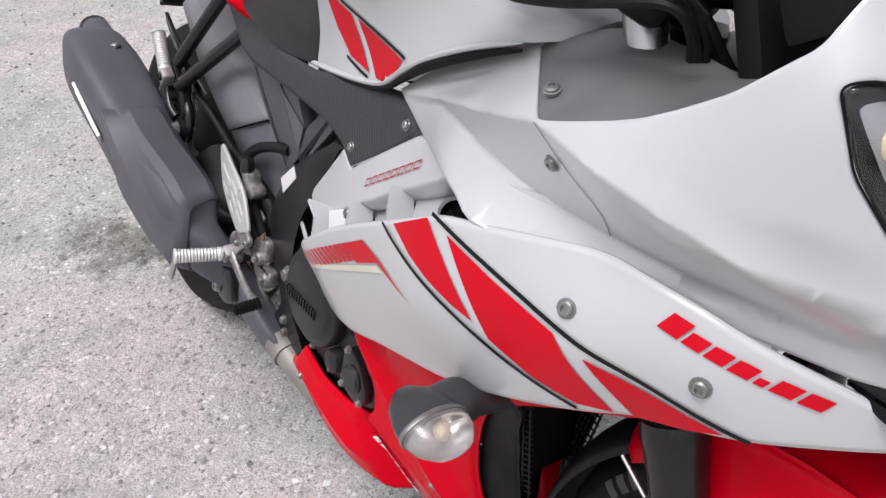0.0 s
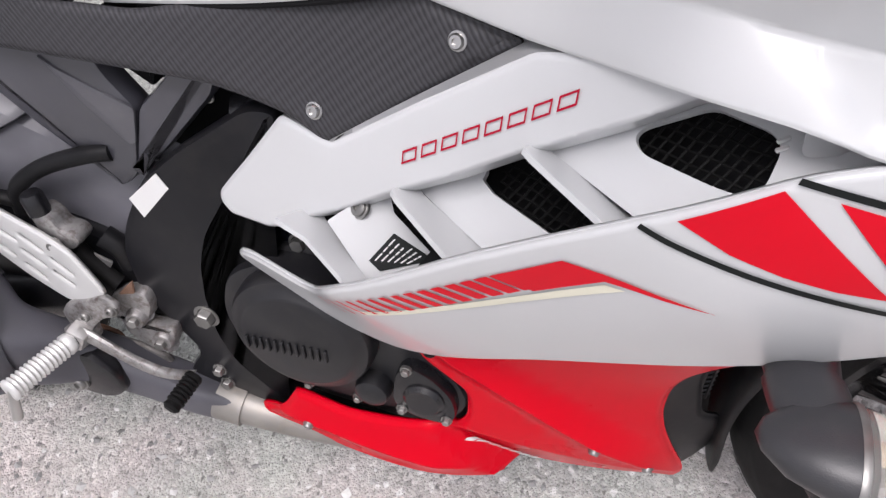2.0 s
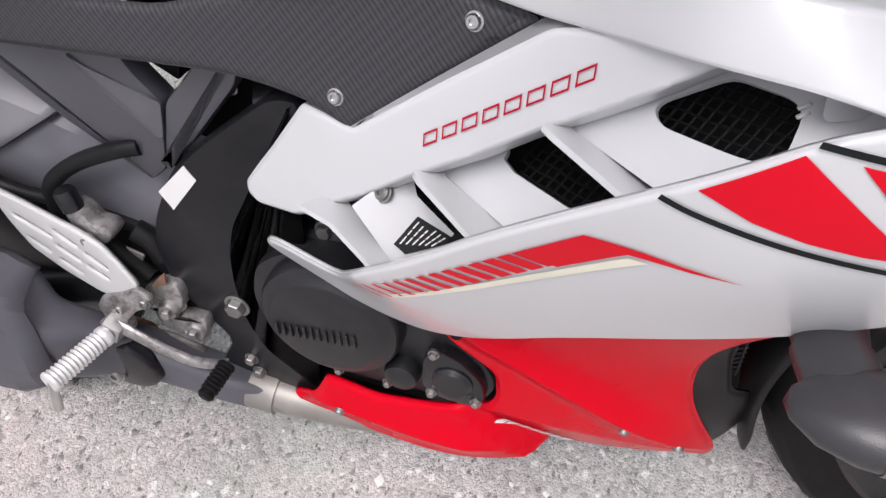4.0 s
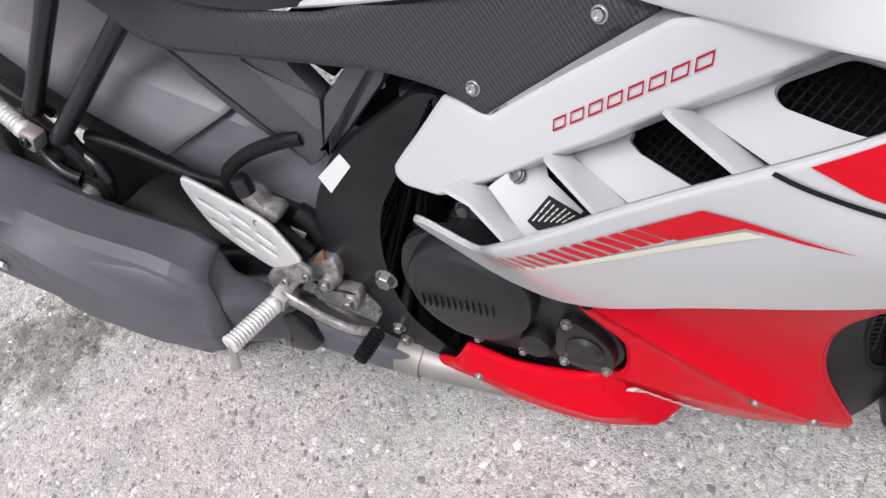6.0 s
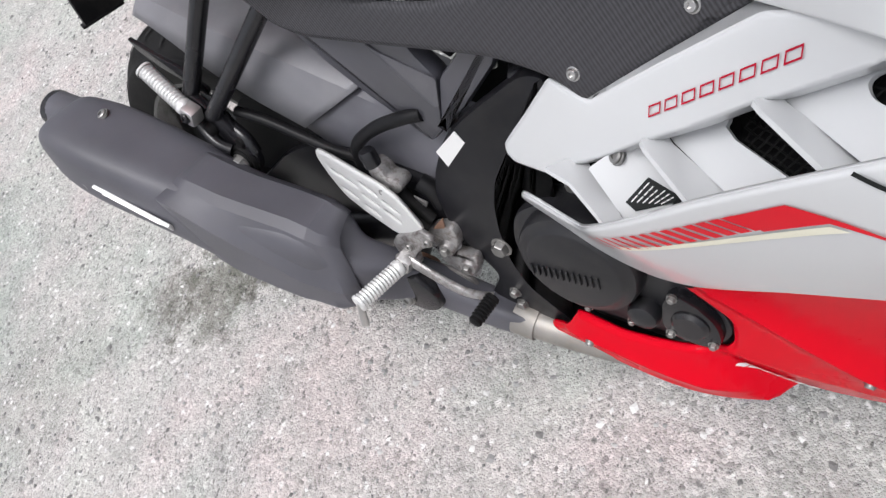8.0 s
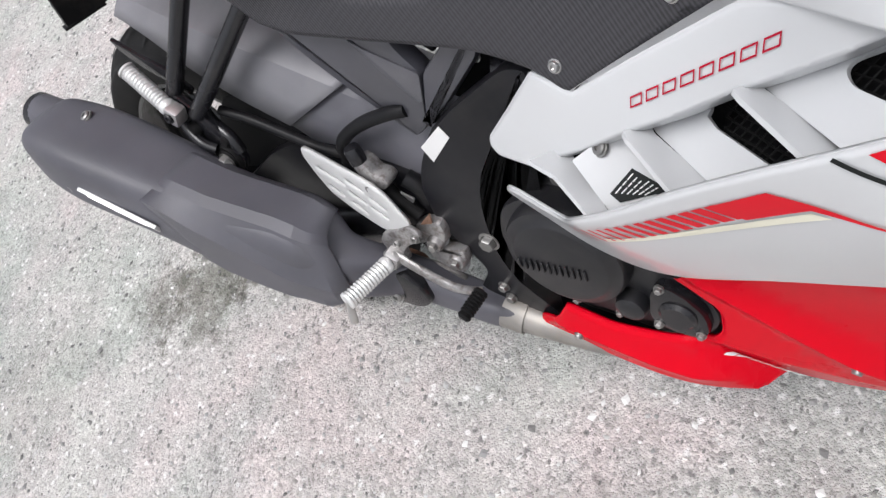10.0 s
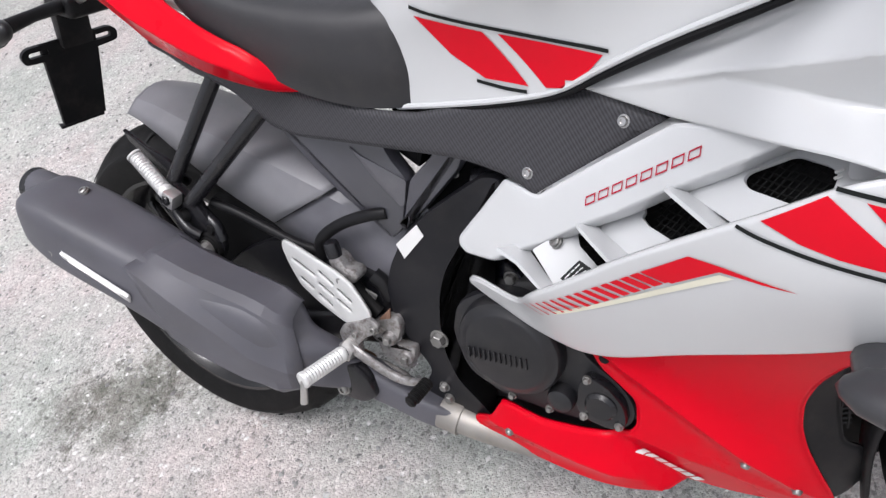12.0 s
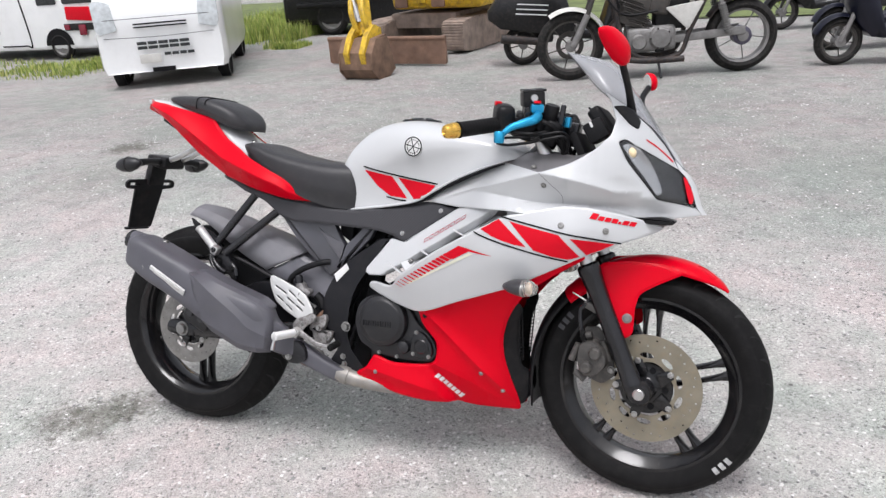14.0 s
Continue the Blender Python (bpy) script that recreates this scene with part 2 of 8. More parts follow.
BLACK_METAL = material("black_metal", (0.008, 0.008, 0.010), spec=0.5, rough=0.26, vary=0.2, dirt=0.08)
GLOSS_BLACK = material("gloss_black_rim", (0.005, 0.005, 0.006), rough=0.16, spec=0.4, coat=0.25, vary=0.2, dirt=0.12)
ENGINE = material("engine_black", (0.009, 0.009, 0.011), spec=0.5, rough=0.42, vary=0.2, grain=0.3, dirt=0.08)
# near-black for black parts, and for sheets that stand in for inner shade
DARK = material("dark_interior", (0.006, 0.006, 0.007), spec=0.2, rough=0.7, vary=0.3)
RUBBER = material("tyre_rubber", (0.008, 0.0078, 0.008), spec=0.12, rough=0.6, vary=0.25, grain=0.3, dirt=0.14, size=16, dirt_colour=(0.06, 0.057, 0.054))
GROOVE = material("tread_groove", (0.008, 0.008, 0.008), rough=0.9)
VINYL = material("seat_vinyl", (0.021, 0.0206, 0.023), rough=0.45, vary=0.18, grain=0.5, grain_size=1500, dirt=0.08)
ALLOY = material("cast_alloy", (0.62, 0.61, 0.60), rough=0.38, metal=0.85, vary=0.12, grain=0.3, dirt=0.22)
ALLOY_BRIGHT = material("brushed_alloy", (0.66, 0.66, 0.65), rough=0.36, metal=0.3, vary=0.06, grain=0.2)
STEEL = material("steel", (0.55, 0.54, 0.53), rough=0.28, metal=1.0, vary=0.12)
RUSTY = material("rusted_steel", (0.22, 0.13, 0.09), rough=0.65, metal=0.4, vary=0.3, size=40, dirt=0.5, dirt_colour=(0.20, 0.07, 0.03))
DISC = material("brake_disc_steel", (0.21, 0.188, 0.142), rough=0.5, metal=0.35, vary=0.15, size=25, dirt=0.45, dirt_colour=(0.27, 0.20, 0.115))
DISC_GREY = material("grey_brake_disc_steel", (0.24, 0.232, 0.22), rough=0.45, metal=0.5, vary=0.2, size=25, dirt=0.5, dirt_colour=(0.10, 0.085, 0.07))
PIPE = material("heat_stained_pipe", (0.30, 0.285, 0.265), rough=0.5, metal=0.6, vary=0.2, size=22, dirt=0.5, dirt_colour=(0.36, 0.31, 0.24))
ALLOY_DIRTY = material("dirty_cast_alloy", (0.36, 0.35, 0.345), rough=0.42, metal=0.7, vary=0.4, size=45, grain=0.5, dirt=1.0, dirt_colour=(0.085, 0.052, 0.038))
GOLD = material("gold_anodised", (0.75, 0.46, 0.10), rough=0.25, metal=0.9)
BLUE = material("blue_anodised", (0.02, 0.33, 0.58), rough=0.33, metal=0.55)
ORANGE = material("amber_bulb", (0.60, 0.50, 0.38), rough=0.3)
YELLOW = material("dull_yellow_plastic", (0.19, 0.145, 0.012), rough=0.4)
LENS = glass_material("clear_lens", (0.95, 0.95, 0.95), 0.05)
SIGNAL_LENS = material("ribbed_signal_lens", (0.92, 0.89, 0.84), rough=0.14, vary=0.03, size=60, grain=0.3, grain_size=120)
SIGNAL_LENS.node_tree.nodes["Principled BSDF"].inputs["Transmission Weight"].default_value = 0.85
BOLT = material("dull_bolt_steel", (0.30, 0.295, 0.285), rough=0.42, metal=0.85, vary=0.2, size=60)
SATIN = material("satin_black_frame_paint", (0.055, 0.055, 0.066), rough=0.32, spec=0.8, vary=0.2, size=9, dirt=0.2, dirt_colour=(0.09, 0.085, 0.08))
BLUE_BLACK = material("blue_black_gloss", (0.008, 0.009, 0.016), rough=0.22, spec=0.5, coat=0.2, vary=0.2, dirt=0.1)
HUGGER = material("worn_grey_black_plastic", (0.168, 0.167, 0.181), rough=0.42, spec=0.5, vary=0.22, size=7, grain=0.15, dirt=0.35, dirt_colour=(0.22, 0.215, 0.215))
HUGGER_DARK = material("dark_worn_plastic", (0.115, 0.114, 0.130), rough=0.34, spec=0.6, vary=0.3, size=8, grain=0.15, dirt=0.3, dirt_colour=(0.16, 0.155, 0.155))
SMOKE = material("scuffed_grey_screen", (0.42, 0.43, 0.45), rough=0.12, vary=0.06)
SMOKE.node_tree.nodes["Principled BSDF"].inputs["Alpha"].default_value = 0.5
CHROME = material("lamp_reflector", (0.62, 0.62, 0.63), rough=0.22, metal=1.0, vary=0.03)
GROUND = ground_material()

# ---- building helpers ----
def settle(bm, name, mat, parent=None, label="", smooth=True, sharp=40.0, xf=None, mats=None):
    """Turns a bmesh into one object; edges sharper than the given degrees stay crisp."""
    if xf is not None:
        bm.transform(xf)
    bm.normal_update()
    for f_ in bm.faces:
        f_.smooth = smooth
    for e_ in bm.edges:
        if len(e_.link_faces) == 2 and e_.calc_face_angle(0.0) > radians(sharp):
            e_.smooth = False
    me = bpy.data.meshes.new(name)
    bm.to_mesh(me)
    bm.free()
    for x in (mats or [mat]):
        me.materials.append(x)
    ob = new(name, me)
    if parent is not None:
        ob.parent = parent
    if label:
        ob["label"] = label
    return ob


part = settle


def thing(name, at, label, category, group="", turn=0.0, tilt=0.0, kind=""):
    ob = new(name)
    ob.empty_display_size = 0.1
    ob.matrix_world = pose(*at, tilt, 0, turn)
    return tagged(ob, label, category, group, kind)


def spline(pts, n=6, closed=False):
    """Catmull-Rom points through pts."""
    p = [Vector(q) for q in pts]
    out, k = [], len(p)
    for i in range(k if closed else k - 1):
        a_, b_, c_, d_ = (p[(i + j) % k] if closed else p[min(max(i + j, 0), k - 1)] for j in (-1, 0, 1, 2))
        for s in range(n):
            t = s / n
            out.append(0.5 * ((2 * b_) + (c_ - a_) * t + (2 * a_ - 5 * b_ + 4 * c_ - d_) * t * t + (3 * b_ - a_ - 3 * c_ + d_) * t ** 3))
    if not closed:
        out.append(p[-1])
    return out


def rounded(pts, r=0.01, n=4):
    """A closed outline with its corners rounded by up to r."""
    p = [Vector(q) for q in pts]
    out, k = [], len(p)
    for i in range(k):
        a_, b_, c_ = p[i - 1], p[i], p[(i + 1) % k]
        u, v = a_ - b_, c_ - b_
        d1, d2 = min(r, u.length * 0.45), min(r, v.length * 0.45)
        s, e_ = b_ + u.normalized() * d1, b_ + v.normalized() * d2
        for j in range(n + 1):
            t = j / n
            out.append((1 - t) ** 2 * s + 2 * t * (1 - t) * b_ + t * t * e_)
    return out


def plate_spline(controls, ease=1e-4):
    """A thin-plate surface y(x, z) through a few control places; ease lets it pass them by smoothly."""
    c = np.array(controls, float)
    X, k = c[:, :2], len(c)

    def kernel(a_, b_):
        r2 = ((a_[:, None] - b_[None]) ** 2).sum(-1)
        return np.where(r2 > 1e-12, r2 * np.log(r2 + 1e-12), 0)
    K = np.zeros((k + 3, k + 3))
    K[:k, :k] = kernel(X, X) + np.eye(k) * ease
    K[:k, k], K[:k, k + 1:], K[k, :k], K[k + 1:, :k] = 1, X, 1, X.T
    w = np.linalg.solve(K, np.r_[c[:, 2], 0, 0, 0])

    def f(x, z):
        P = np.stack([np.atleast_1d(x), np.atleast_1d(z)], 1).astype(float)
        return kernel(P, X) @ w[:k] + w[k] + P @ w[k + 1:]
    return f


def bowed(controls):
    """The gently bowed surface y(x, z) of second order nearest to a few control places."""
    c = np.array(controls, float)
    mx, mz = c[:, 0].mean(), c[:, 1].mean()

    def terms(x, z):
        x, z = np.atleast_1d(x).astype(float) - mx, np.atleast_1d(z).astype(float) - mz
        return np.stack([np.ones(len(x)), x, z, x * x, x * z], 1)
    w = np.linalg.lstsq(terms(c[:, 0], c[:, 1]), c[:, 2], rcond=None)[0]
    return lambda x, z: terms(x, z) @ w


def edge_distance(x, z, loops):
    best = np.full(len(x), 9.0)
    for loop in loops:
        q = np.array([(v[0], v[1]) for v in loop])
        a_, b_ = q, np.roll(q, -1, 0)
        d = b_ - a_
        L2 = (d ** 2).sum(1) + 1e-12
        px, pz = x[:, None] - a_[None, :, 0], z[:, None] - a_[None, :, 1]
        t = np.clip((px * d[:, 0] + pz * d[:, 1]) / L2, 0, 1)
        best = np.minimum(best, np.hypot(px - t * d[:, 0], pz - t * d[:, 1]).min(1))
    return best


def flat_sheet(loops, step, rings=(), cuts=()):
    """A filled outline in the x-z plane, with holes, cut along a grid."""
    bm = bmesh.new()
    for loop in loops:
        vs = [bm.verts.new((q[0], 0, q[1])) for q in loop]
        for i in range(len(vs)):
            bm.edges.new((vs[i - 1], vs[i]))
    bmesh.ops.triangle_fill(bm, use_beauty=True, use_dissolve=False, edges=bm.edges[:], normal=(0, -1, 0))
    for w in rings:
        bmesh.ops.inset_region(bm, faces=bm.faces[:] if w == rings[0] else inner, thickness=w, use_even_offset=False, use_boundary=True)
        edge_faces = {f_ for e_ in bm.edges if e_.is_boundary for f_ in e_.link_faces}
        inner = [f_ for f_ in bm.faces if f_ not in edge_faces]
    xs, zs = [v.co.x for v in bm.verts], [v.co.z for v in bm.verts]
    for lo, hi, no in ((min(xs), max(xs), (1, 0, 0)), (min(zs), max(zs), (0, 0, 1))):
        k = math.floor(lo / step) + 1
        while k * step < hi:
            bmesh.ops.bisect_plane(bm, geom=bm.verts[:] + bm.edges[:] + bm.faces[:], dist=1e-6, plane_co=Vector(no) * (k * step + 1e-5), plane_no=no)
            k += 1
    for line in cuts:
        for x_ in (line[0][0], line[-1][0]):
            bmesh.ops.bisect_plane(bm, geom=bm.verts[:] + bm.edges[:] + bm.faces[:], dist=1e-6, plane_co=(x_, 0, 0), plane_no=(1, 0, 0))
        for p_, q in zip(line, line[1:]):
            bmesh.ops.bisect_plane(bm, geom=bm.verts[:] + bm.edges[:] + bm.faces[:], dist=1e-6, plane_co=(q[0], 0, 0), plane_no=(1, 0, 0))
            near = [f_ for f_ in bm.faces if p_[0] < f_.calc_center_median().x < q[0]]
            geom = list({v for f_ in near for v in f_.verts}) + list({e_ for f_ in near for e_ in f_.edges}) + near
            for dz in (-.003, 0, .003):
                bmesh.ops.bisect_plane(bm, geom=[g for g in geom if g.is_valid], dist=1e-6, plane_co=(p_[0], 0, p_[1] + dz), plane_no=(-(q[1] - p_[1]), 0, q[0] - p_[0]))
                near = [f_ for f_ in bm.faces if p_[0] < f_.calc_center_median().x < q[0]]
                geom = list({v for f_ in near for v in f_.verts}) + list({e_ for f_ in near for e_ in f_.edges}) + near
    bmesh.ops.remove_doubles(bm, verts=bm.verts[:], dist=2e-5)
    for f_ in bm.faces:
        f_.normal_update()
        if f_.normal.y > 0:
            f_.normal_flip()
    return bm


def shell(name, loops, f, mat, parent, side=-1, off=0.0, thick=0.003, step=0.016, lip=0.0, lip_w=0.009, label="", xf=None, cuts=()):
    """A panel: an outline in the side view, laid on the surface y = f(x, z), with thickness, and edges that fold in by lip.
    side -1: the right-hand side of the machine, +1: the same panel mirrored."""
    loops = [[Vector((q[0], q[1])) for q in lp] for lp in loops]
    bm = flat_sheet(loops, step, (lip_w * 0.35, lip_w * 0.65) if lip else (), cuts)

    def depth(x, z):
        y = f(x, z) - off
        if lip:
            d = np.clip(1 - edge_distance(x, z, loops) / lip_w, 0, 1)
            y = y + lip * d ** 2
        return y
    bm.verts.ensure_lookup_table()
    P = np.array([v.co for v in bm.verts])
    y, h = depth(P[:, 0], P[:, 2]), 0.0012
    gx = (depth(P[:, 0] + h, P[:, 2]) - depth(P[:, 0] - h, P[:, 2])) / (2 * h)
    gz = (depth(P[:, 0], P[:, 2] + h) - depth(P[:, 0], P[:, 2] - h)) / (2 * h)
    N = np.stack([gx, -np.ones(len(y)), gz], 1)
    N /= np.linalg.norm(N, axis=1)[:, None]
    n0, faces = len(P), [[v.index for v in f_.verts] for f_ in bm.faces]
    rim = [(e_.verts[0].index, e_.verts[1].index, [v.index for v in e_.link_faces[0].verts]) for e_ in bm.edges if e_.is_boundary]
    bm.free()
    V = np.stack([P[:, 0], y, P[:, 2]], 1)
    allf, ln = list(faces), [[tuple(N[i]) for i in f_] for f_ in faces]
    if thick:
        V = np.vstack([V, V - N * thick])
        for f_ in faces:
            allf.append([i + n0 for i in reversed(f_)])
            ln.append([tuple(-N[i]) for i in reversed(f_)])
        for a_, b_, loop in rim:
            i = loop.index(a_)
            if loop[(i + 1) % len(loop)] != b_:
                a_, b_ = b_, a_
            allf.append([b_, a_, a_ + n0, b_ + n0])
            ln.append([(0, 0, 0)] * 4)
    if side > 0:
        V = V * np.array([1, -1, 1])
        allf = [list(reversed(f_)) for f_ in allf]
        ln = [[(a_, -b_, c_) for a_, b_, c_ in reversed(q)] for q in ln]
    me = bpy.data.meshes.new(name)
    me.from_pydata([tuple(v) for v in V], [], allf)
    me.materials.append(mat)
    for p_ in me.polygons:
        p_.use_smooth = True
    me.normals_split_custom_set([v for q in ln for v in q])
    if xf is not None:
        me.transform(xf)
    ob = new(name, me)
    ob.parent = parent
    if label:
        ob["label"] = label
    return ob


def ring_loft(rings, caps=True, closed=True):
    """A skin over rings of equal length."""
    bm = bmesh.new()
    vv = [[bm.verts.new(p_) for p_ in r] for r in rings]
    k = len(vv[0])
    for a_, b_ in zip(vv, vv[1:]):
        for i in range(k if closed else k - 1):
            j = (i + 1) % k
            bm.faces.new((a_[i], a_[j], b_[j], b_[i]))
    if caps and closed:
        bm.faces.new(list(reversed(vv[0])))
        bm.faces.new(vv[-1])
    bmesh.ops.recalc_face_normals(bm, faces=bm.faces[:])
    return bm


def tube_bm(pts, r, n=10, smooth=6, bm=None):
    """A round bar or hose along pts; r is one radius or one for each point."""
    p = spline(pts, smooth) if smooth and len(pts) > 2 else [Vector(q) for q in pts]
    rs = [r] * len(p) if not isinstance(r, (list, tuple)) else [float(v) for v in np.interp(np.linspace(0, 1, len(p)), np.linspace(0, 1, len(r)), r)]
    rings, up = [], None
    for i, c in enumerate(p):
        d = (p[min(i + 1, len(p) - 1)] - p[max(i - 1, 0)]).normalized()
        if up is None:
            up = d.orthogonal().normalized()
        up = (up - d * up.dot(d)).normalized()
        s = d.cross(up)
        rings.append([c + rs[i] * (math.cos(2 * math.pi * j / n) * up + math.sin(2 * math.pi * j / n) * s) for j in range(n)])
    made = ring_loft(rings)
    return made if bm is None else merge(bm, made)


def merge(bm, other):
    me = bpy.data.meshes.new("tmp")
    other.to_mesh(me)
    other.free()
    bm.from_mesh(me)
    bpy.data.meshes.remove(me)
    return bm


def lathe_bm(profile, origin, axis, n=32, closed=False):
    """Turns a profile of (radius, distance along the axis) round the axis."""
    ax = Vector(axis).normalized()
    u = ax.orthogonal().normalized()
    w = ax.cross(u)
    o = Vector(origin)
    prof = list(profile) + ([profile[0]] if closed else [])
    rings = [[o + ax * a_ + max(r, 1e-5) * (math.cos(2 * math.pi * j / n) * u + math.sin(2 * math.pi * j / n) * w) for j in range(n)] for r, a_ in prof]
    bm = ring_loft(rings, caps=False)
    bmesh.ops.remove_doubles(bm, verts=bm.verts[:], dist=3e-5)
    bmesh.ops.recalc_face_normals(bm, faces=bm.faces[:])
    return bm


def block_bm(size, at=(0, 0, 0), turn=(0, 0, 0), bevel=0.004, seg=2, taper=None):
    bm = bmesh.new()
    bmesh.ops.create_cube(bm, size=1.0)
    for v in bm.verts:
        if taper and v.co.z > 0:
            v.co.x *= taper[0]
            v.co.y *= taper[1]
        v.co = Vector((v.co.x * size[0], v.co.y * size[1], v.co.z * size[2]))
    if bevel:
        bmesh.ops.bevel(bm, geom=bm.edges[:], offset=bevel, segments=seg, affect="EDGES", profile=0.6)
    bm.transform(pose(*at, *turn))
    return bm


def plate_bm(outline, y0, y1, bevel=0.002, plane="xz"):
    """A flat outline given thickness from y0 to y1."""
    bm = bmesh.new()
    put = {"xz": lambda q, y: (q[0], y, q[1]), "yz": lambda q, y: (y, q[0], q[1]), "xy": lambda q, y: (q[0], q[1], y)}[plane]
    vs = [bm.verts.new(put(q, y0)) for q in outline]
    f_ = bm.faces.new(vs)
    r = bmesh.ops.extrude_face_region(bm, geom=[f_])
    for v in r["geom"]:
        if isinstance(v, bmesh.types.BMVert):
            v.co = Vector(put([v.co[0] if plane != "yz" else v.co[1], v.co[2] if plane != "xy" else v.co[1]], y1))
    bmesh.ops.recalc_face_normals(bm, faces=bm.faces[:])
    if bevel:
        rim_edges = [e_ for e_ in bm.edges if len(e_.link_faces) == 2 and e_.calc_face_angle(0) > 0.9]
        bmesh.ops.bevel(bm, geom=rim_edges, offset=bevel, segments=2, affect="EDGES", profile=0.6)
    return bm


def bolt_bm(at, axis, r=0.008, h=0.006):
    """A socket-head bolt on a washer."""
    bm = lathe_bm([(0, h * 0.55), (r * 0.42, h * 0.55), (r * 0.45, h), (r * 0.8, h), (r, h * 0.7), (r, h * 0.25), (r * 1.25, h * 0.2), (r * 1.25, -h * 0.3)], at, axis, 14)
    return bm


def hex_bm(at, axis, r=0.009, h=0.008):
    bm = lathe_bm([(0, h), (r * 0.85, h), (r, h * 0.8), (r, 0.0)], at, axis, 6)
    return merge(bm, lathe_bm([(r * 1.0, 0.001), (r * 1.35, 0.001), (r * 1.35, -0.002)], at, axis, 16))

# ---- ground ----
bm = bmesh.new()
bmesh.ops.create_grid(bm, x_segments=40, y_segments=40, size=400.0)
ground = settle(bm, "ground", GROUND)
tagged(ground, "worn light grey asphalt yard with loose grit and stains", "ground", kind="structure")

# ---- the motorcycle: x ahead, y to its left, z up, leaning on its side stand ----
LEAN = 16.83
bike = thing("sport_motorcycle", (0, 0, 0), "white and red faired sport motorcycle leaning on its side stand", "motorcycle", tilt=-LEAN)
REAR, FRONT, WB = 0.303, 0.287, 1.345
CASTER = radians(26)
HEAD = Vector((WB + 0.098, 0, 0))
STEER = Matrix.Translation(HEAD) @ Matrix.Rotation(radians(-3.3), 4, Vector((-math.sin(CASTER), 0, math.cos(CASTER)))) @ Matrix.Translation(-HEAD)

# surfaces of the bodywork on the right-hand side: x, z, y
SIDE = plate_spline([(.62, .487, -.13), (.70, .487, -.158), (.70, .455, -.146), (.731, .523, -.188), (.901, .622, -.217), (.928, .605, -.214), (.987, .601, -.219),
                     (.938, .656, -.222), (1.005, .695, -.222), (1.066, .629, -.216), (1.166, .653, -.20), (1.196, .61, -.168), (1.16, .599, -.182),
                     (1.274, .643, -.157), (1.144, .681, -.203), (1.243, .672, -.177), (1.216, .705, -.183), (1.309, .692, -.138), (1.367, .682, -.092),
                     (.775, .44, -.156), (.88, .486, -.175), (1.03, .535, -.187), (1.154, .733, -.186), (1.32, .708, -.132)])
COWL_Y = plate_spline([(.765, .719, -.097), (.861, .708, -.142), (.93, .712, -.176), (1.0, .712, -.205), (.85, .75, -.135), (.93, .776, -.158), (1.012, .817, -.165),
                       (1.066, .806, -.188), (1.086, .798, -.205), (1.098, .772, -.205), (1.15, .735, -.19), (1.2, .845, -.20), (1.249, .91, -.176),
                       (1.226, .987, -.135), (1.265, .875, -.197), (1.30, .80, -.165), (1.34, .742, -.13), (1.32, .708, -.135), (1.44, .715, -.02),
                       (1.40, .81, -.03), (1.375, .845, -.03), (1.31, .93, -.08)], 1.2e-3)
BELLY = plate_spline([(.934, .281, -.097), (.987, .236, -.069), (.782, .401, -.131), (.576, .24, -.11), (.809, .276, -.116), (.894, .211, -.085), (1.02, .18, -.04),
                      (.78, .44, -.14), (1.02, .52, -.168), (1.19, .60, -.16), (1.0, .40, -.105), (1.06, .5, -.145), (.62, .29, -.122), (.77, .21, -.118), (.68, .225, -.118)])
REARSIDE = plate_spline([(.14, .76, -.085), (.3, .66, -.09), (.45, .67, -.10), (.7, .63, -.116), (.815, .695, -.118), (.86, .70, -.126), (.765, .72, -.1), (.57, .69, -.095)])
FRAMESIDE = bowed([(.60, .525, -.10), (.673, .614, -.108), (.714, .607, -.119), (.789, .629, -.15), (.897, .694, -.162), (.625, .51, -.118),
                          (.834, .611, -.145), (.903, .671, -.165), (.963, .701, -.168), (.861, .699, -.13)])
TAIL_Y = plate_spline([(-.21, .984, -.012), (-.08, .93, -.07), (.1, .92, -.085), (.02, .83, -.075), (.17, .85, -.10), (.3, .76, -.112), (.41, .705, -.088), (.143, .761, -.09)])
# the ducts are worked in a frame turned about x, looking down on them
DUCT_TURN = Matrix.Rotation(radians(-48), 4, "X")
DUCT = plate_spline([(.93, .332, -.590), (.966, .342, -.625), (.831, .312, -.525), (.743, .278, -.500), (.761, .266, -.480), (.747, .24, -.484), (.894, .267, -.580), (.731, .22, -.507), (.79, .238, -.542),
                     (.837, .253, -.572), (.937, .28, -.621), (1.011, .306, -.653), (.669, .269, -.460), (.716, .277, -.484), (.785, .301, -.520), (.838, .315, -.545), (.904, .336, -.596), (.96, .348, -.628), (.88, .32, -.558), (.70, .248, -.463)], 4e-4)


def line_distance(x, z, pts):
    """Signed distance from a crease line, plus above it, and how far along it one is (0 to 1 between its ends)."""
    x, z = np.atleast_1d(x).astype(float), np.atleast_1d(z).astype(float)
    px, pz = [p_[0] for p_ in pts], [p_[1] for p_ in pts]
    return z - np.interp(x, px, pz), np.clip((x - px[0]) / .05, 0, 1) * np.clip((px[-1] - x) / .05, 0, 1)


def crease(f, pts, high, above, below):
    """Raises a sharp ridge along a line of the side view."""
    def g(x, z):
        d, on = line_distance(x, z, pts)
        return f(x, z) - high * on * np.where(d > 0, np.clip(1 - d / above, 0, 1) ** 1.5, np.clip(1 + d / below, 0, 1) ** 1.5)
    return g


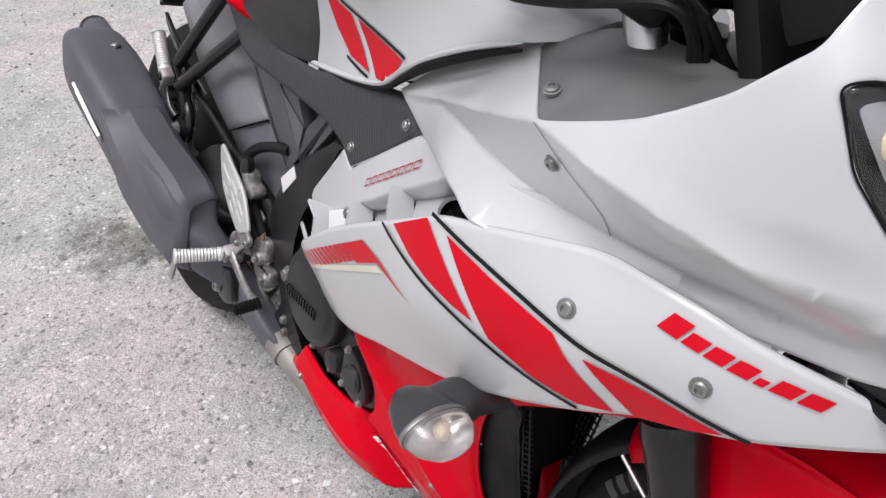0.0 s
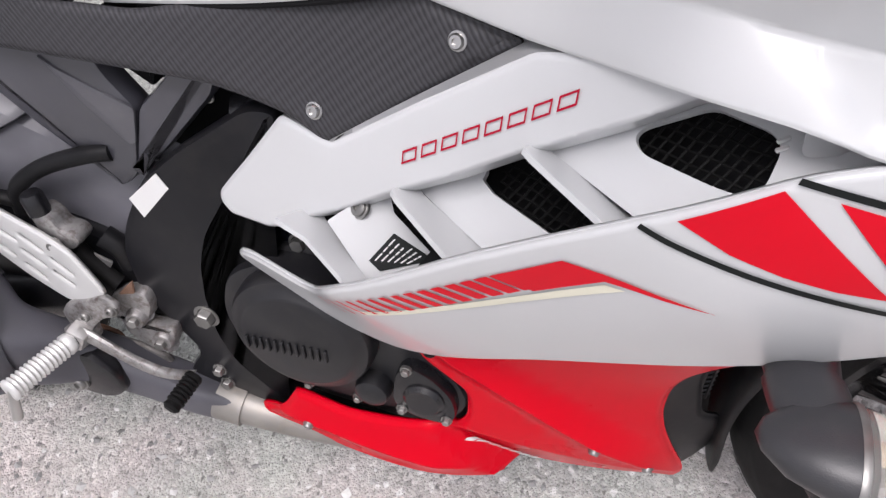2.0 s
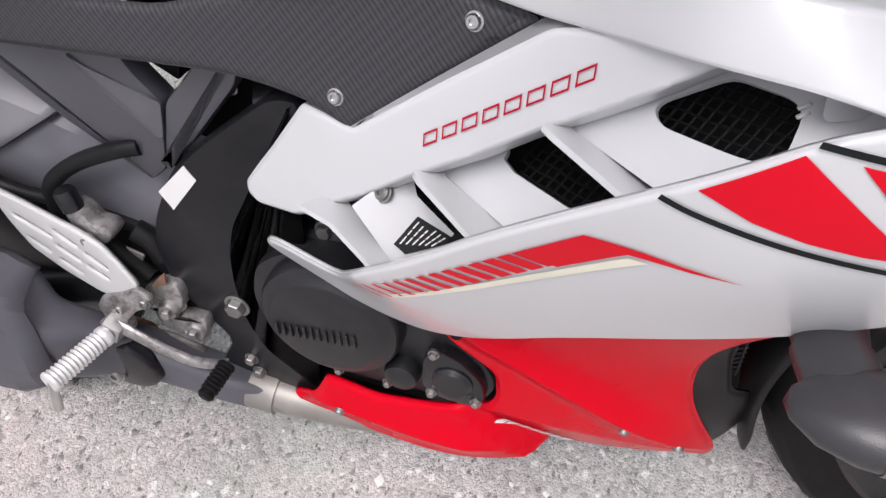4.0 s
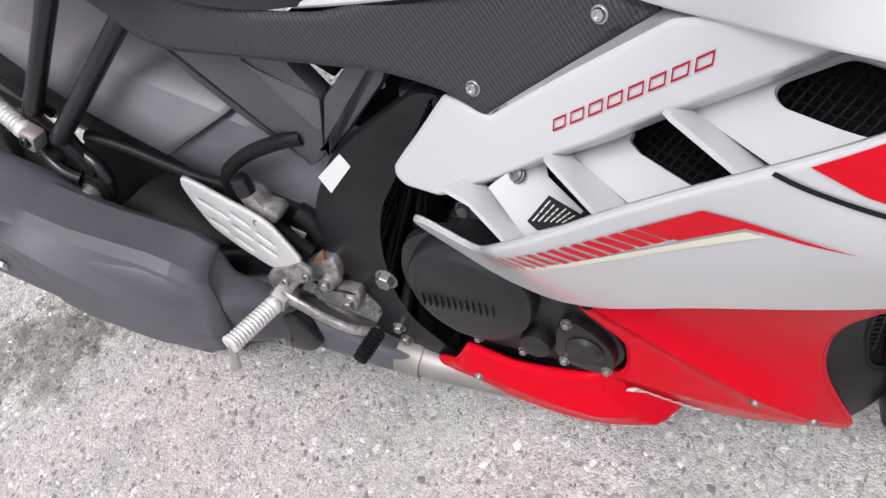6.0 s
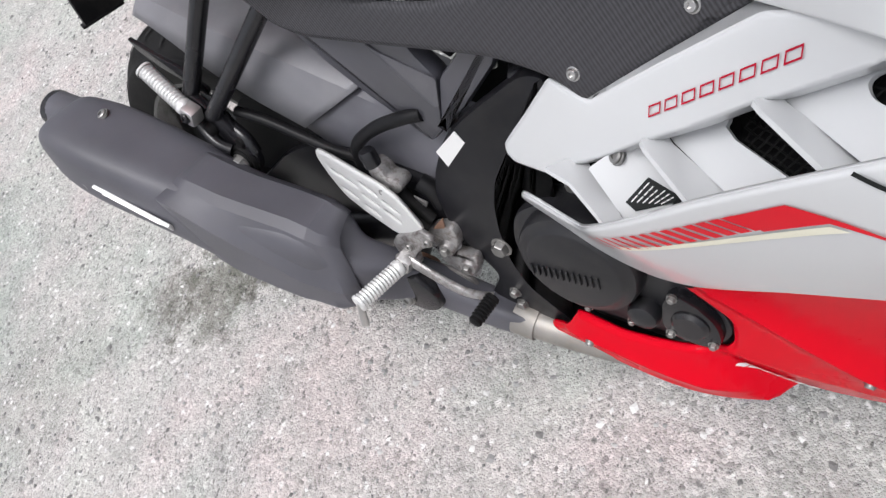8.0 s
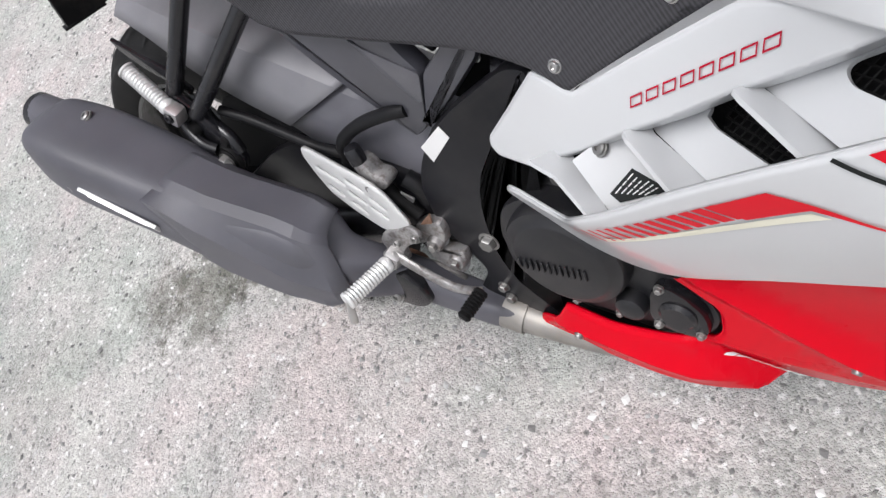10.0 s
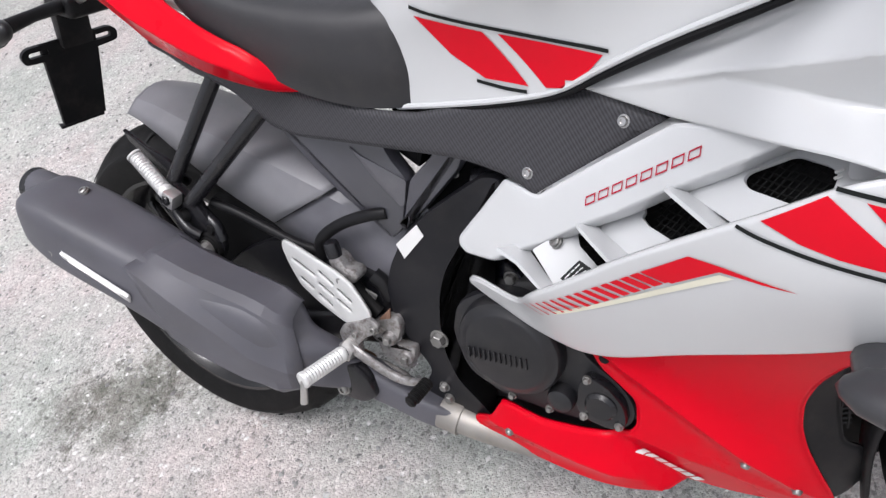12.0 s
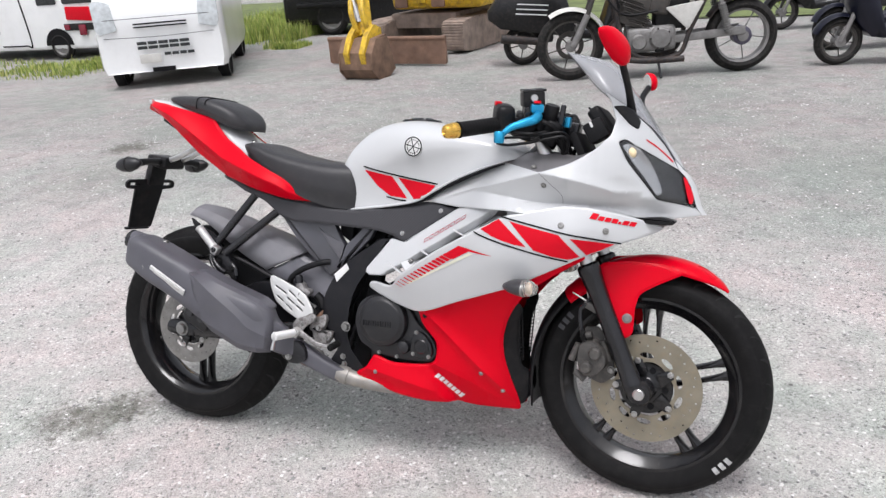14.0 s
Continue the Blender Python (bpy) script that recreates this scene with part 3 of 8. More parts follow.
# lines of the upper fairing, x, y, z: its top edge, the ridge through the dash corner, the hollow under it and the lower edge
top_edge = [(.767, -.097, .7205), (.822, -.106, .752), (.855, -.102, .772), (.897, -.103, .789), (.936, -.106, .807), (.979, -.113, .824), (1.088, -.214, .8025), (1.115, -.212, .8095), (1.147, -.207, .8205), (1.185, -.203, .8395), (1.214, -.199, .857), (1.42, -.06, .90)]
ridge_line = [(.767, -.098, .7195), (.80, -.114, .726), (.85, -.134, .741), (.91, -.156, .757), (.99, -.181, .775), (1.088, -.2145, .800), (1.154, -.221, .789), (1.2, -.213, .779), (1.25, -.192, .765), (1.32, -.150, .755), (1.42, -.05, .745)]
valley_line = [(.767, -.0985, .7185), (.80, -.1135, .7215), (.85, -.132, .732), (.91, -.152, .751), (.95, -.163, .7485), (1.008, -.173, .740), (1.048, -.172, .733), (1.086, -.170, .729), (1.13, -.169, .729), (1.2, -.164, .730), (1.30, -.128, .722), (1.42, -.04, .716)]
low_edge = [(.767, -.099, .7165), (.80, -.113, .7135), (.859, -.137, .709), (.91, -.160, .7085), (.964, -.186, .709), (1.040, -.219, .7095), (1.060, -.214, .7055), (1.087, -.204, .7045), (1.149, -.180, .717), (1.225, -.165, .713), (1.31, -.126, .698), (1.42, -.04, .698)]


def cowl_y(x, z):
    """The upper fairing: flat faces between its lines, running into the rounded nose."""
    x, z = np.atleast_1d(x).astype(float), np.atleast_1d(z).astype(float)
    rows_ = [[np.interp(x, [q[0] for q in ln_], [q[c] for q in ln_]) for c in (1, 2)] for ln_ in (low_edge, valley_line, ridge_line, top_edge)]
    y = rows_[0][0]
    for (y0, z0), (y1, z1) in zip(rows_, rows_[1:]):
        y = y + (y1 - y0) * np.clip((z - z0) / np.maximum(z1 - z0, .001), 0, 1)
    k = np.clip((x - 1.16 - .14 * np.clip((.80 - z) / .06, 0, 1)) / .16, 0, 1)
    k = k * k * (3 - 2 * k)
    return (1 - k) * y + k * COWL_Y(x, z)
belly_lines = ([(.76, .46), (.83, .40), (.90, .33), (.97, .26), (1.03, .19)], [(.58, .262), (.66, .255), (.76, .235), (.83, .215)],
               [(.775, .305), (.809, .294), (.858, .273), (.904, .253), (.945, .229), (.976, .209), (1.0, .195), (1.028, .178)])
belly_side = crease(crease(BELLY, belly_lines[0], .012, .05, .035), belly_lines[1], .010, .04, .03)


def belly_y(x, z):
    """The side, and the face under its lower crease, which is tucked inwards ahead of the rounded rear lobe."""
    x, z = np.atleast_1d(x).astype(float), np.atleast_1d(z).astype(float)
    fold = np.interp(x, [q[0] for q in belly_lines[2]], [q[1] for q in belly_lines[2]])
    under = np.clip(fold - z, 0, .2)
    ahead = np.clip((x - .758 - .9 * under) / .025, 0, 1)
    return np.where(z < fold, (1 - ahead) * belly_side(x, z) + ahead * (belly_side(x, fold) + .54 * under), belly_side(x, z))
tail_line = [(-.199, .980), (-.062, .937), (-.009, .904), (.071, .855), (.148, .811), (.237, .778), (.332, .743), (.41, .702)]
tail_y = crease(TAIL_Y, tail_line, .030, .065, .06)
side_loop = rounded([(.617, .487), (.634, .504), (.70, .494), (.731, .530), (.79, .570), (.837, .602), (.888, .631), (.937, .657), (1.011, .697), (1.087, .714),
                     (1.149, .727), (1.225, .722), (1.31, .703), (1.370, .681), (1.336, .664), (1.266, .639), (1.203, .613), (1.154, .588), (1.02, .521),
                     (.875, .470), (.81, .443), (.768, .434), (.703, .451), (.64, .473)], 0.02)
cowl_loop = rounded([(.767, .7185), (.822, .752), (.855, .771), (.897, .7885), (.936, .8065), (.979, .8235), (1.03, .813), (1.086, .8018), (1.094, .8025), (1.115, .809), (1.13, .814), (1.147, .820), (1.165, .8275), (1.185, .839), (1.214, .858), (1.245, .89), (1.252, .925),
                     (1.238, .969), (1.224, .988), (1.268, .958), (1.317, .915), (1.356, .869), (1.385, .818), (1.324, .852), (1.274, .882), (1.262, .874), (1.282, .834), (1.307, .80),
                     (1.348, .746), (1.390, .738), (1.429, .729), (1.444, .712), (1.39, .704), (1.34, .702), (1.25, .708), (1.149, .704), (1.06, .703), (1.02, .708), (1.0, .7092), (.94, .7085), (.862, .709)], 0.006)
belly_loop = rounded([(.765, .445), (.775, .40), (.815, .352), (.813, .308), (.80, .292), (.75, .287), (.69, .285), (.636, .301), (.628, .288), (.612, .262), (.574, .240), (.585, .222),
                      (.64, .208), (.72, .196), (.80, .187), (.85, .188), (.90, .179), (1.028, .178), (1.022, .215), (1.006, .265), (.993, .31), (.987, .345), (.988, .385), (1.0, .425), (1.018, .46), (1.045, .495), (1.08, .527), (1.12, .555),
                      (1.20, .604), (1.18, .615), (1.02, .55), (.88, .50), (.80, .46)], 0.014)
rear_loop = rounded([(.122, .764), (.228, .727), (.323, .707), (.419, .696), (.493, .684), (.561, .682), (.678, .702), (.772, .717), (.861, .701), (.789, .654), (.717, .606), (.685, .622),
                     (.655, .629), (.62, .635), (.529, .639), (.45, .642), (.37, .642), (.324, .652), (.261, .696), (.192, .722)], 0.012)
frame_loop = rounded([(.597, .530), (.597, .519), (.609, .512), (.664, .517), (.727, .548), (.779, .580), (.829, .607), (.869, .633), (.904, .652), (.941, .674), (.973, .696), (.99, .712), (.93, .716), (.867, .704),
                      (.791, .656), (.719, .608), (.672, .615), (.632, .568)], 0.005)
frame_crease = [(.650, .5205), (.663, .526), (.724, .559), (.772, .590), (.822, .619), (.861, .644), (.895, .663), (.931, .684), (.963, .705)]


def frame_y(x, z):
    """The white frame cover: a flat face, folded inwards along its lower crease."""
    x, z = np.atleast_1d(x).astype(float), np.atleast_1d(z).astype(float)
    fold = np.interp(x, [q[0] for q in frame_crease], [q[1] for q in frame_crease])
    return FRAMESIDE(x, z) + 1.15 * np.clip(fold - z, 0, .03) * np.clip((x - .650) / .02, 0, 1)
tail_loop = rounded([(-.205, .985), (-.084, .917), (-.039, .876), (.024, .824), (.134, .761), (.241, .728), (.332, .707), (.418, .699), (.385, .732), (.339, .765), (.226, .818), (.193, .840),
                     (.142, .868), (.102, .902), (.086, .926), (.007, .945), (-.087, .968)], 0.01)
duct_loop = rounded([(.655, .275), (.676, .257), (.728, .221), (.79, .236), (.836, .248), (.882, .263), (.936, .275), (.996, .297), (1.03, .305), (1.035, .335), (1.0, .350), (.95, .358), (.90, .345), (.83, .326), (.77, .305), (.70, .287)], .005)
# louvres between the openings: flat floors that rise from one opening to the next, and the bright crest faces beside them
floors = ([(0.727, -0.140, 0.561), (0.744, -0.125, 0.569), (0.758, -0.114, 0.572), (0.761, -0.120, 0.563), (0.764, -0.125, 0.556), (0.798, -0.134, 0.526), (0.803, -0.136, 0.520), (0.758, -0.166, 0.514), (0.752, -0.163, 0.521), (0.720, -0.148, 0.558)],
          [(0.782, -0.120, 0.584), (0.790, -0.128, 0.580), (0.847, -0.168, 0.569), (0.854, -0.173, 0.567), (0.896, -0.171, 0.591), (0.889, -0.166, 0.592), (0.842, -0.137, 0.597), (0.833, -0.129, 0.601), (0.835, -0.126, 0.605), (0.832, -0.119, 0.611)],
          [(0.874, -0.137, 0.642), (0.880, -0.143, 0.640), (0.937, -0.190, 0.635), (0.942, -0.195, 0.634), (0.987, -0.200, 0.655), (1.052, -0.206, 0.690), (1.052, -0.180, 0.708), (0.994, -0.155, 0.693), (0.964, -0.136, 0.691), (0.924, -0.137, 0.669)])
crests = ([(0.680, -0.154, 0.557), (0.705, -0.157, 0.547), (0.739, -0.179, 0.536), (0.747, -0.185, 0.534), (0.762, -0.174, 0.523), (0.754, -0.167, 0.525), (0.706, -0.124, 0.537), (0.693, -0.110, 0.540)],
          [(0.774, -0.149, 0.597), (0.780, -0.156, 0.596), (0.828, -0.193, 0.582), (0.833, -0.196, 0.580), (0.853, -0.168, 0.563), (0.846, -0.163, 0.565), (0.792, -0.134, 0.584), (0.783, -0.122, 0.586)],
          [(0.867, -0.164, 0.655), (0.874, -0.171, 0.654), (0.923, -0.208, 0.640), (0.927, -0.213, 0.640), (0.942, -0.183, 0.625), (0.937, -0.179, 0.626), (0.881, -0.148, 0.644), (0.875, -0.142, 0.645)])
front_slot = [(0.929, -0.150, 0.661), (0.932, -0.146, 0.666), (0.968, -0.147, 0.685), (0.998, -0.167, 0.686), (1.004, -0.176, 0.682), (0.998, -0.192, 0.667), (0.989, -0.193, 0.661), (0.973, -0.184, 0.659), (0.935, -0.159, 0.657)]


def plane_frame(pts):
    """A frame on the plane nearest to some points: x along it, -y outwards."""
    c = np.array(pts, float)
    o = c.mean(0)
    n = np.linalg.svd(c - o)[2][2]
    n = Vector(n if n[2] > 0 else -n)
    u = Vector((1, 0, 0))
    u = (u - n * u.dot(n)).normalized()
    v = u.cross(-n)
    m = Matrix((u, -n, v)).transposed().to_4x4()
    m.translation = Vector(o)
    return m


def facet(name, pts, mat, parent, side, label="", holes=(), thick=.004, round_by=.0015):
    """A flat panel with thickness, given by its outline; holes go through it."""
    m = plane_frame(pts)
    inv = m.inverted()
    loops = []
    for lp, r in [(pts, round_by)] + [(h, .007) for h in holes]:
        flat = [inv @ Vector(q) for q in lp]
        loops.append([(q.x, q.y) for q in rounded([(q.x, q.z) for q in flat], r)])
    bm = flat_sheet(loops, 9.0)
    back = bmesh.ops.extrude_face_region(bm, geom=bm.faces[:])
    for v in back["geom"]:
        if isinstance(v, bmesh.types.BMVert):
            v.co.y += thick
    bmesh.ops.recalc_face_normals(bm, faces=bm.faces[:])
    if side > 0:
        m = Matrix.Diagonal((1, -1, 1, 1)) @ m
        bmesh.ops.reverse_faces(bm, faces=bm.faces[:])
    return settle(bm, name, mat, parent, label, sharp=30, xf=m)

for side in (-1, 1):
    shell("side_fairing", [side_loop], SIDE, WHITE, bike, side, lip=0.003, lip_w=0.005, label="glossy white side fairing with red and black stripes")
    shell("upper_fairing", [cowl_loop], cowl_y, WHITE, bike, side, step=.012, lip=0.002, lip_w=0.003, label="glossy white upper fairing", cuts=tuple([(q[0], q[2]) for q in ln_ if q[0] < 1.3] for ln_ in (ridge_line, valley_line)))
    shell("belly_fairing", [belly_loop], belly_y, RED, bike, side, lip=0.006, lip_w=0.008, label="glossy red belly fairing", cuts=belly_lines)
    shell("rear_side_cover", [rear_loop], REARSIDE, CARBON, bike, side, lip=0.004, lip_w=0.008, label="carbon weave side cover")
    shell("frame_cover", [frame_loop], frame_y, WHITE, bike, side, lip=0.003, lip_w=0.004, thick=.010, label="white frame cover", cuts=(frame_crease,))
    bm = bmesh.new()
    lip_ = [(bm.verts.new((x_, -side * (float(frame_y(x_, z_)[0]) + .003), z_)), bm.verts.new((x_, -side * float(REARSIDE(x_, z_)[0] + .002), z_ + .004))) for x_, z_ in [(.719 + (.867 - .719) * k / 8, .6075 + (.7035 - .6075) * k / 8) for k in range(9)] + [(.90, .710), (.94, .7135)]]
    for p_, q in zip(lip_, lip_[1:]):
        bm.faces.new((p_[0], q[0], q[1], p_[1]))
    bmesh.ops.solidify(bm, geom=bm.faces[:], thickness=.002)
    bmesh.ops.recalc_face_normals(bm, faces=bm.faces[:])
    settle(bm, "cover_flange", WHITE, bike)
    shell("tail_fairing", [tail_loop], tail_y, RED, bike, side, lip=0.006, lip_w=0.008, label="glossy red tail fairing", cuts=(tail_line,))
    mirror = Matrix.Identity(4) if side < 0 else Matrix.Diagonal((1, -1, 1, 1))
    for k, (floor_, crest) in enumerate(zip(floors, crests)):
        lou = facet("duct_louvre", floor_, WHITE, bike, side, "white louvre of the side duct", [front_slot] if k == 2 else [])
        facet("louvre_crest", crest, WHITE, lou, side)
    # added dark sheet: the shade inside the ducts as colour
    shell("duct_grille_backing", [duct_loop], lambda x, z: DUCT(x, z) + .045, DARK, bike, -1, xf=mirror @ DUCT_TURN, label="dark sheet in place of the shaded inside of the ducts")
    shell("duct_end_panel", [rounded([(1.010, .686), (1.10, .700), (1.15, .716), (1.10, .735), (1.010, .728)], .006)], lambda x, z: SIDE(x, z) + .034, WHITE, bike, side, label="white inner panel behind the ducts")


def decal(name, loop, f, mat, parent, label="", off=0.0012, step=0.012):
    return shell(name, [loop], f, mat, parent, -1, off=off, thick=0.0, step=step, label=label)


def band(pts, w, f, name, mat, parent, off=0.0014, label=""):
    """A stripe of width w along pts of the side view."""
    p = spline([(q[0], q[1], 0) for q in pts], 8)
    left, right = [], []
    for i, c in enumerate(p):
        d = (p[min(i + 1, len(p) - 1)] - p[max(i - 1, 0)]).normalized()
        s = Vector((-d.y, d.x, 0)) * w / 2
        left.append(c + s)
        right.append(c - s)
    return decal(name, [(q.x, q.y) for q in left + right[::-1]], f, mat, parent, label, off)


side = bpy.data.objects["side_fairing"]
decal("stripe_block", [(.957, .664), (1.001, .690), (1.067, .627), (1.04, .631), (1.013, .638), (.985, .648)], SIDE, DECAL_RED, side)
decal("stripe_block", [(1.026, .686), (1.085, .671), (1.14, .659), (1.186, .608), (1.16, .601), (1.125, .607), (1.084, .620)], SIDE, DECAL_RED, side)
decal("stripe_block", [(1.166, .651), (1.21, .647), (1.262, .642), (1.24, .63), (1.20, .613)], SIDE, DECAL_RED, side)
band([(.939, .657), (.96, .647), (1.013, .631), (1.097, .609), (1.16, .596)], .0038, SIDE, "pinstripe", DECAL_BLACK, side)
band([(1.006, .696), (1.03, .690), (1.087, .677), (1.16, .661), (1.22, .652), (1.277, .644)], .0038, SIDE, "pinstripe", DECAL_BLACK, side)
decal("arrow_stripe", [(.862, .596), (.901, .6195), (.955, .606), (.988, .600), (.96, .602), (.926, .607), (.885, .585)], SIDE, DECAL_RED, side)
for i in range(15):
    t0 = i / 15
    cx, cz, w = .718 + t0 * .150, .508 + t0 * .092, 0.0102 * (.10 + .80 * t0 ** .8)
    decal("arrow_stripe", [(cx, cz), (cx + w, cz + w * .61), (cx + w + .0215, cz + w * .61 - .0095), (cx + .0215, cz - .0095)], SIDE, DECAL_RED, side)
decal("cream_stripe", [(.755, .513), (.885, .582), (.926, .604), (.938, .602), (.88, .572), (.76, .510)], SIDE, CREAM, side)


def marks(name, at, along, up, sizes, high, stroke, f, mat, parent, off=.0016, slant=.5, solid=False):
    """Plain slanted blocks with an open middle in place of a name."""
    u, v, s = Vector(along).normalized(), Vector(up), 0.0
    v = (v - u * v.dot(u)).normalized()

    def at_(a_, b_):
        q = Vector(at) + u * (s + a_ + slant * b_) + v * b_
        return (q.x, q.y)
    for w, gap, tall in sizes:
        h, k = high * tall, stroke
        for a0, a1, b0, b1 in ((0, w, 0, h),) if solid else ((0, w, 0, k), (0, w, h - k, h), (0, k, k, h - k), (w - k, w, k, h - k)):
            decal(name, [at_(a0, b0), at_(a1, b0), at_(a1, b1), at_(a0, b1)], f, mat, parent, "", off, .02)
        s += w + gap


marks("name_mark", (1.206, .7000), (.096, -.016), (0, 1), [(.0150, .0025, 1.25), (.0125, .0025, .9), (.0125, .0025, .9), (.0125, .0025, .9), (.006, .0025, .5), (.0125, .0025, .9), (.0125, .0, .9)], .0115, .0038, SIDE, DECAL_RED, side, slant=.35, solid=True)
fc = bpy.data.objects["frame_cover"]
marks("name_mark", (.7795, .6128), (.1114, .0675), (-.3, 1), [(.0132, .0042, 1.0)] * 8, .0078, .0013, FRAMESIDE, NAME_RED, fc, slant=.75)
belly = bpy.data.objects["belly_fairing"]
marks("name_mark", (.807, .258), (.066, -.060), (.3, 1), [(.0100, .0028, 1.0)] * 6 + [(.010, 0, 1.1)], .0155, .0032, belly_y, DECAL_WHITE, belly, off=.0025, slant=.1, solid=True)

# mesh grilles behind the duct openings
for k, (x0, x1, z0, z1) in enumerate(((.005, .075, -.035, .03), (.0, .085, -.035, .035), (-.055, .045, -.04, .045))):
    bm = bmesh.new()
    m = plane_frame(floors[k])
    for sl, gap in ((1.25, .0088), (-.45, .0078)):
        for i in range(-40, 60):
            if sl > 0:
                a_, b_ = Vector((x0 + i * gap, 0, z0)), Vector((x0 + i * gap + (z1 - z0) / sl, 0, z1))
            else:
                a_, b_ = Vector((x0, 0, z0 + i * gap)), Vector((x1, 0, z0 + i * gap + (x1 - x0) * sl))
            dd = b_ - a_
            lo, hi = 0.0, 1.0
            for q0, q1, p0, dp in ((x0, x1, a_.x, dd.x), (z0, z1, a_.z, dd.z)):
                if abs(dp) > 1e-9:
                    t0, t1 = sorted(((q0 - p0) / dp, (q1 - p0) / dp))
                    lo, hi = max(lo, t0), min(hi, t1)
            if hi > lo + .04:
                pts = [a_ + dd * (lo + (hi - lo) * q / 6) for q in range(7)]
                for q, v in enumerate(pts):
                    v.y = .012
                    v.z += .0006 * (-1) ** q
                tube_bm(pts, .0010, 5, 0, bm)
    settle(bm, "duct_grille", GRILLE, bike, "black plastic mesh grille", xf=m)
LABEL = [(0.752, -0.154, 0.531), (0.766, -0.134, 0.544), (0.797, -0.135, 0.525), (0.761, -0.156, 0.524)]
lift = Matrix.Translation(plane_frame(floors[0]).to_3x3() @ Vector((0, -.0012, 0)))
notice = facet("notice_label", [lift @ Vector(q) for q in LABEL], DECAL_BLACK, bike, -1, "black notice label with pale lines", thick=.0008, round_by=.0005)
c0, c1, c2, c3 = (lift @ lift @ Vector(q) for q in LABEL)
for k in range(6):
    p0, p1 = c0.lerp(c3, .25).lerp(c3.lerp(c2, .55), k / 6), c1.lerp(c0, .06).lerp(c2, .08 + k / 7.5)
    e_, w_ = (p1 - p0), (c2 - c1).normalized() * .0011
    for t0, t1 in ((.12, .40), (.45, .63), (.67, .93 - .06 * (k % 3))):
        q0, q1 = p0 + e_ * t0, p0 + e_ * t1
        facet("notice_line", [q0, q0 + w_, q1 + w_, q1], DECAL_WHITE, notice, -1, thick=.0004, round_by=.0001)
for dz in (0, .005):
    settle(block_bm((.007, .003, .0020), (1.003, -.177 + dz * .6, .683 + dz * .7), (0, -20, 20), .0006, 1), "grille_clip", DECAL_WHITE, bike, "white clip at the duct grille")

# bolts on the bodywork
for f, pts, r in ((REARSIDE, [(.708, .631), (.815, .695)], .0085), (SIDE, [(1.144, .681), (1.243, .672)], .010), (cowl_y, [(1.098, .772)], .009),
                  (belly_y, [(.934, .281), (.987, .236), (.645, .255)], .008)):
    for x, z in pts:
        y = float(f(x, z)[0])
        e_ = 0.004
        nrm = Vector(((f(x + e_, z)[0] - f(x - e_, z)[0]) / (2 * e_), -1, (f(x, z + e_)[0] - f(x, z - e_)[0]) / (2 * e_)))
        settle(bolt_bm((x, y, z), nrm, r * .62, .0042), "fairing_bolt", STEEL if f is REARSIDE else BOLT, bike, "steel socket bolt")
settle(bolt_bm((.741, -.133, .562), (-.35, -.65, .68), .0065, .005), "fairing_bolt", BOLT, bike, "steel socket bolt")


# ---- lofted bodies ----
def body_rings(stations, n=36, power=2.6, hollow=0.0):
    """Stations x, z of the lower edge, half width there, z and half width of the middle, z of the top; smooth across and along."""
    st = [Vector(s[:3]).to_tuple() + tuple(s[3:]) for s in stations]
    cols = np.array(st, float)
    tt = np.linspace(0, len(st) - 1, 6 * (len(st) - 1) + 1)
    out = []
    smooth_cols = []
    for c in range(cols.shape[1]):
        q = [v.x for v in spline([(v, 0, 0) for v in cols[:, c]], 6)]
        smooth_cols.append(q)
    for i in range(len(tt)):
        x, zb, wb, zm, wm, zt = (smooth_cols[c][i] for c in range(6))
        half = []
        for j in range(n // 2 + 1):
            t = j / (n // 2)
            if t < 0.4:
                s = t / 0.4
                s2 = (1 - hollow) * s * s * (3 - 2 * s) + hollow * s ** 2.6
                half.append((wb + (wm - wb) * s2, zb + (zm - zb) * s))
            else:
                a_ = (t - 0.4) / 0.6 * math.pi / 2
                half.append((wm * math.cos(a_) ** (2 / power), zm + (zt - zm) * math.sin(a_) ** (2 / power)))
        out.append([(x, -y, z) for y, z in half] + [(x, y, z) for y, z in half[-2::-1]])
    return out


tank_rings = body_rings([(.492, .690, .056, .75, .062, .795), (.522, .684, .074, .77, .080, .848), (.572, .687, .084, .79, .096, .893), (.63, .698, .094, .810, .116, .918),
                         (.70, .709, .103, .835, .138, .928), (.78, .732, .117, .848, .148, .923), (.86, .778, .134, .856, .146, .908), (.94, .812, .140, .852, .136, .888), (.995, .828, .128, .846, .118, .868), (1.02, .835, .09, .842, .09, .852)], hollow=.85, power=2.9)
bm = ring_loft(tank_rings)
from mathutils.bvhtree import BVHTree
tank_tree = BVHTree.FromBMesh(bm)
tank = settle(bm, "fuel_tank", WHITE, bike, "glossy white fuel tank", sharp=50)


def on_tank(x, z):
    x, z = np.atleast_1d(x), np.atleast_1d(z)
    out = []
    for a_, b_ in zip(x, z):
        h = tank_tree.ray_cast(Vector((a_, -0.6, b_)), Vector((0, 1, 0)))[0]
        out.append(h.y if h else -0.1)
    return np.array(out)


decal("tank_stripe_block", [(.588, .793), (.672, .778), (.715, .722), (.663, .727), (.625, .752)], on_tank, DECAL_RED, tank)
decal("tank_stripe_block", [(.690, .776), (.800, .759), (.765, .724), (.735, .722)], on_tank, DECAL_RED, tank)
band([(.583, .802), (.65, .788), (.73, .774), (.806, .763)], .004, on_tank, "tank_pinstripe", DECAL_BLACK, tank)
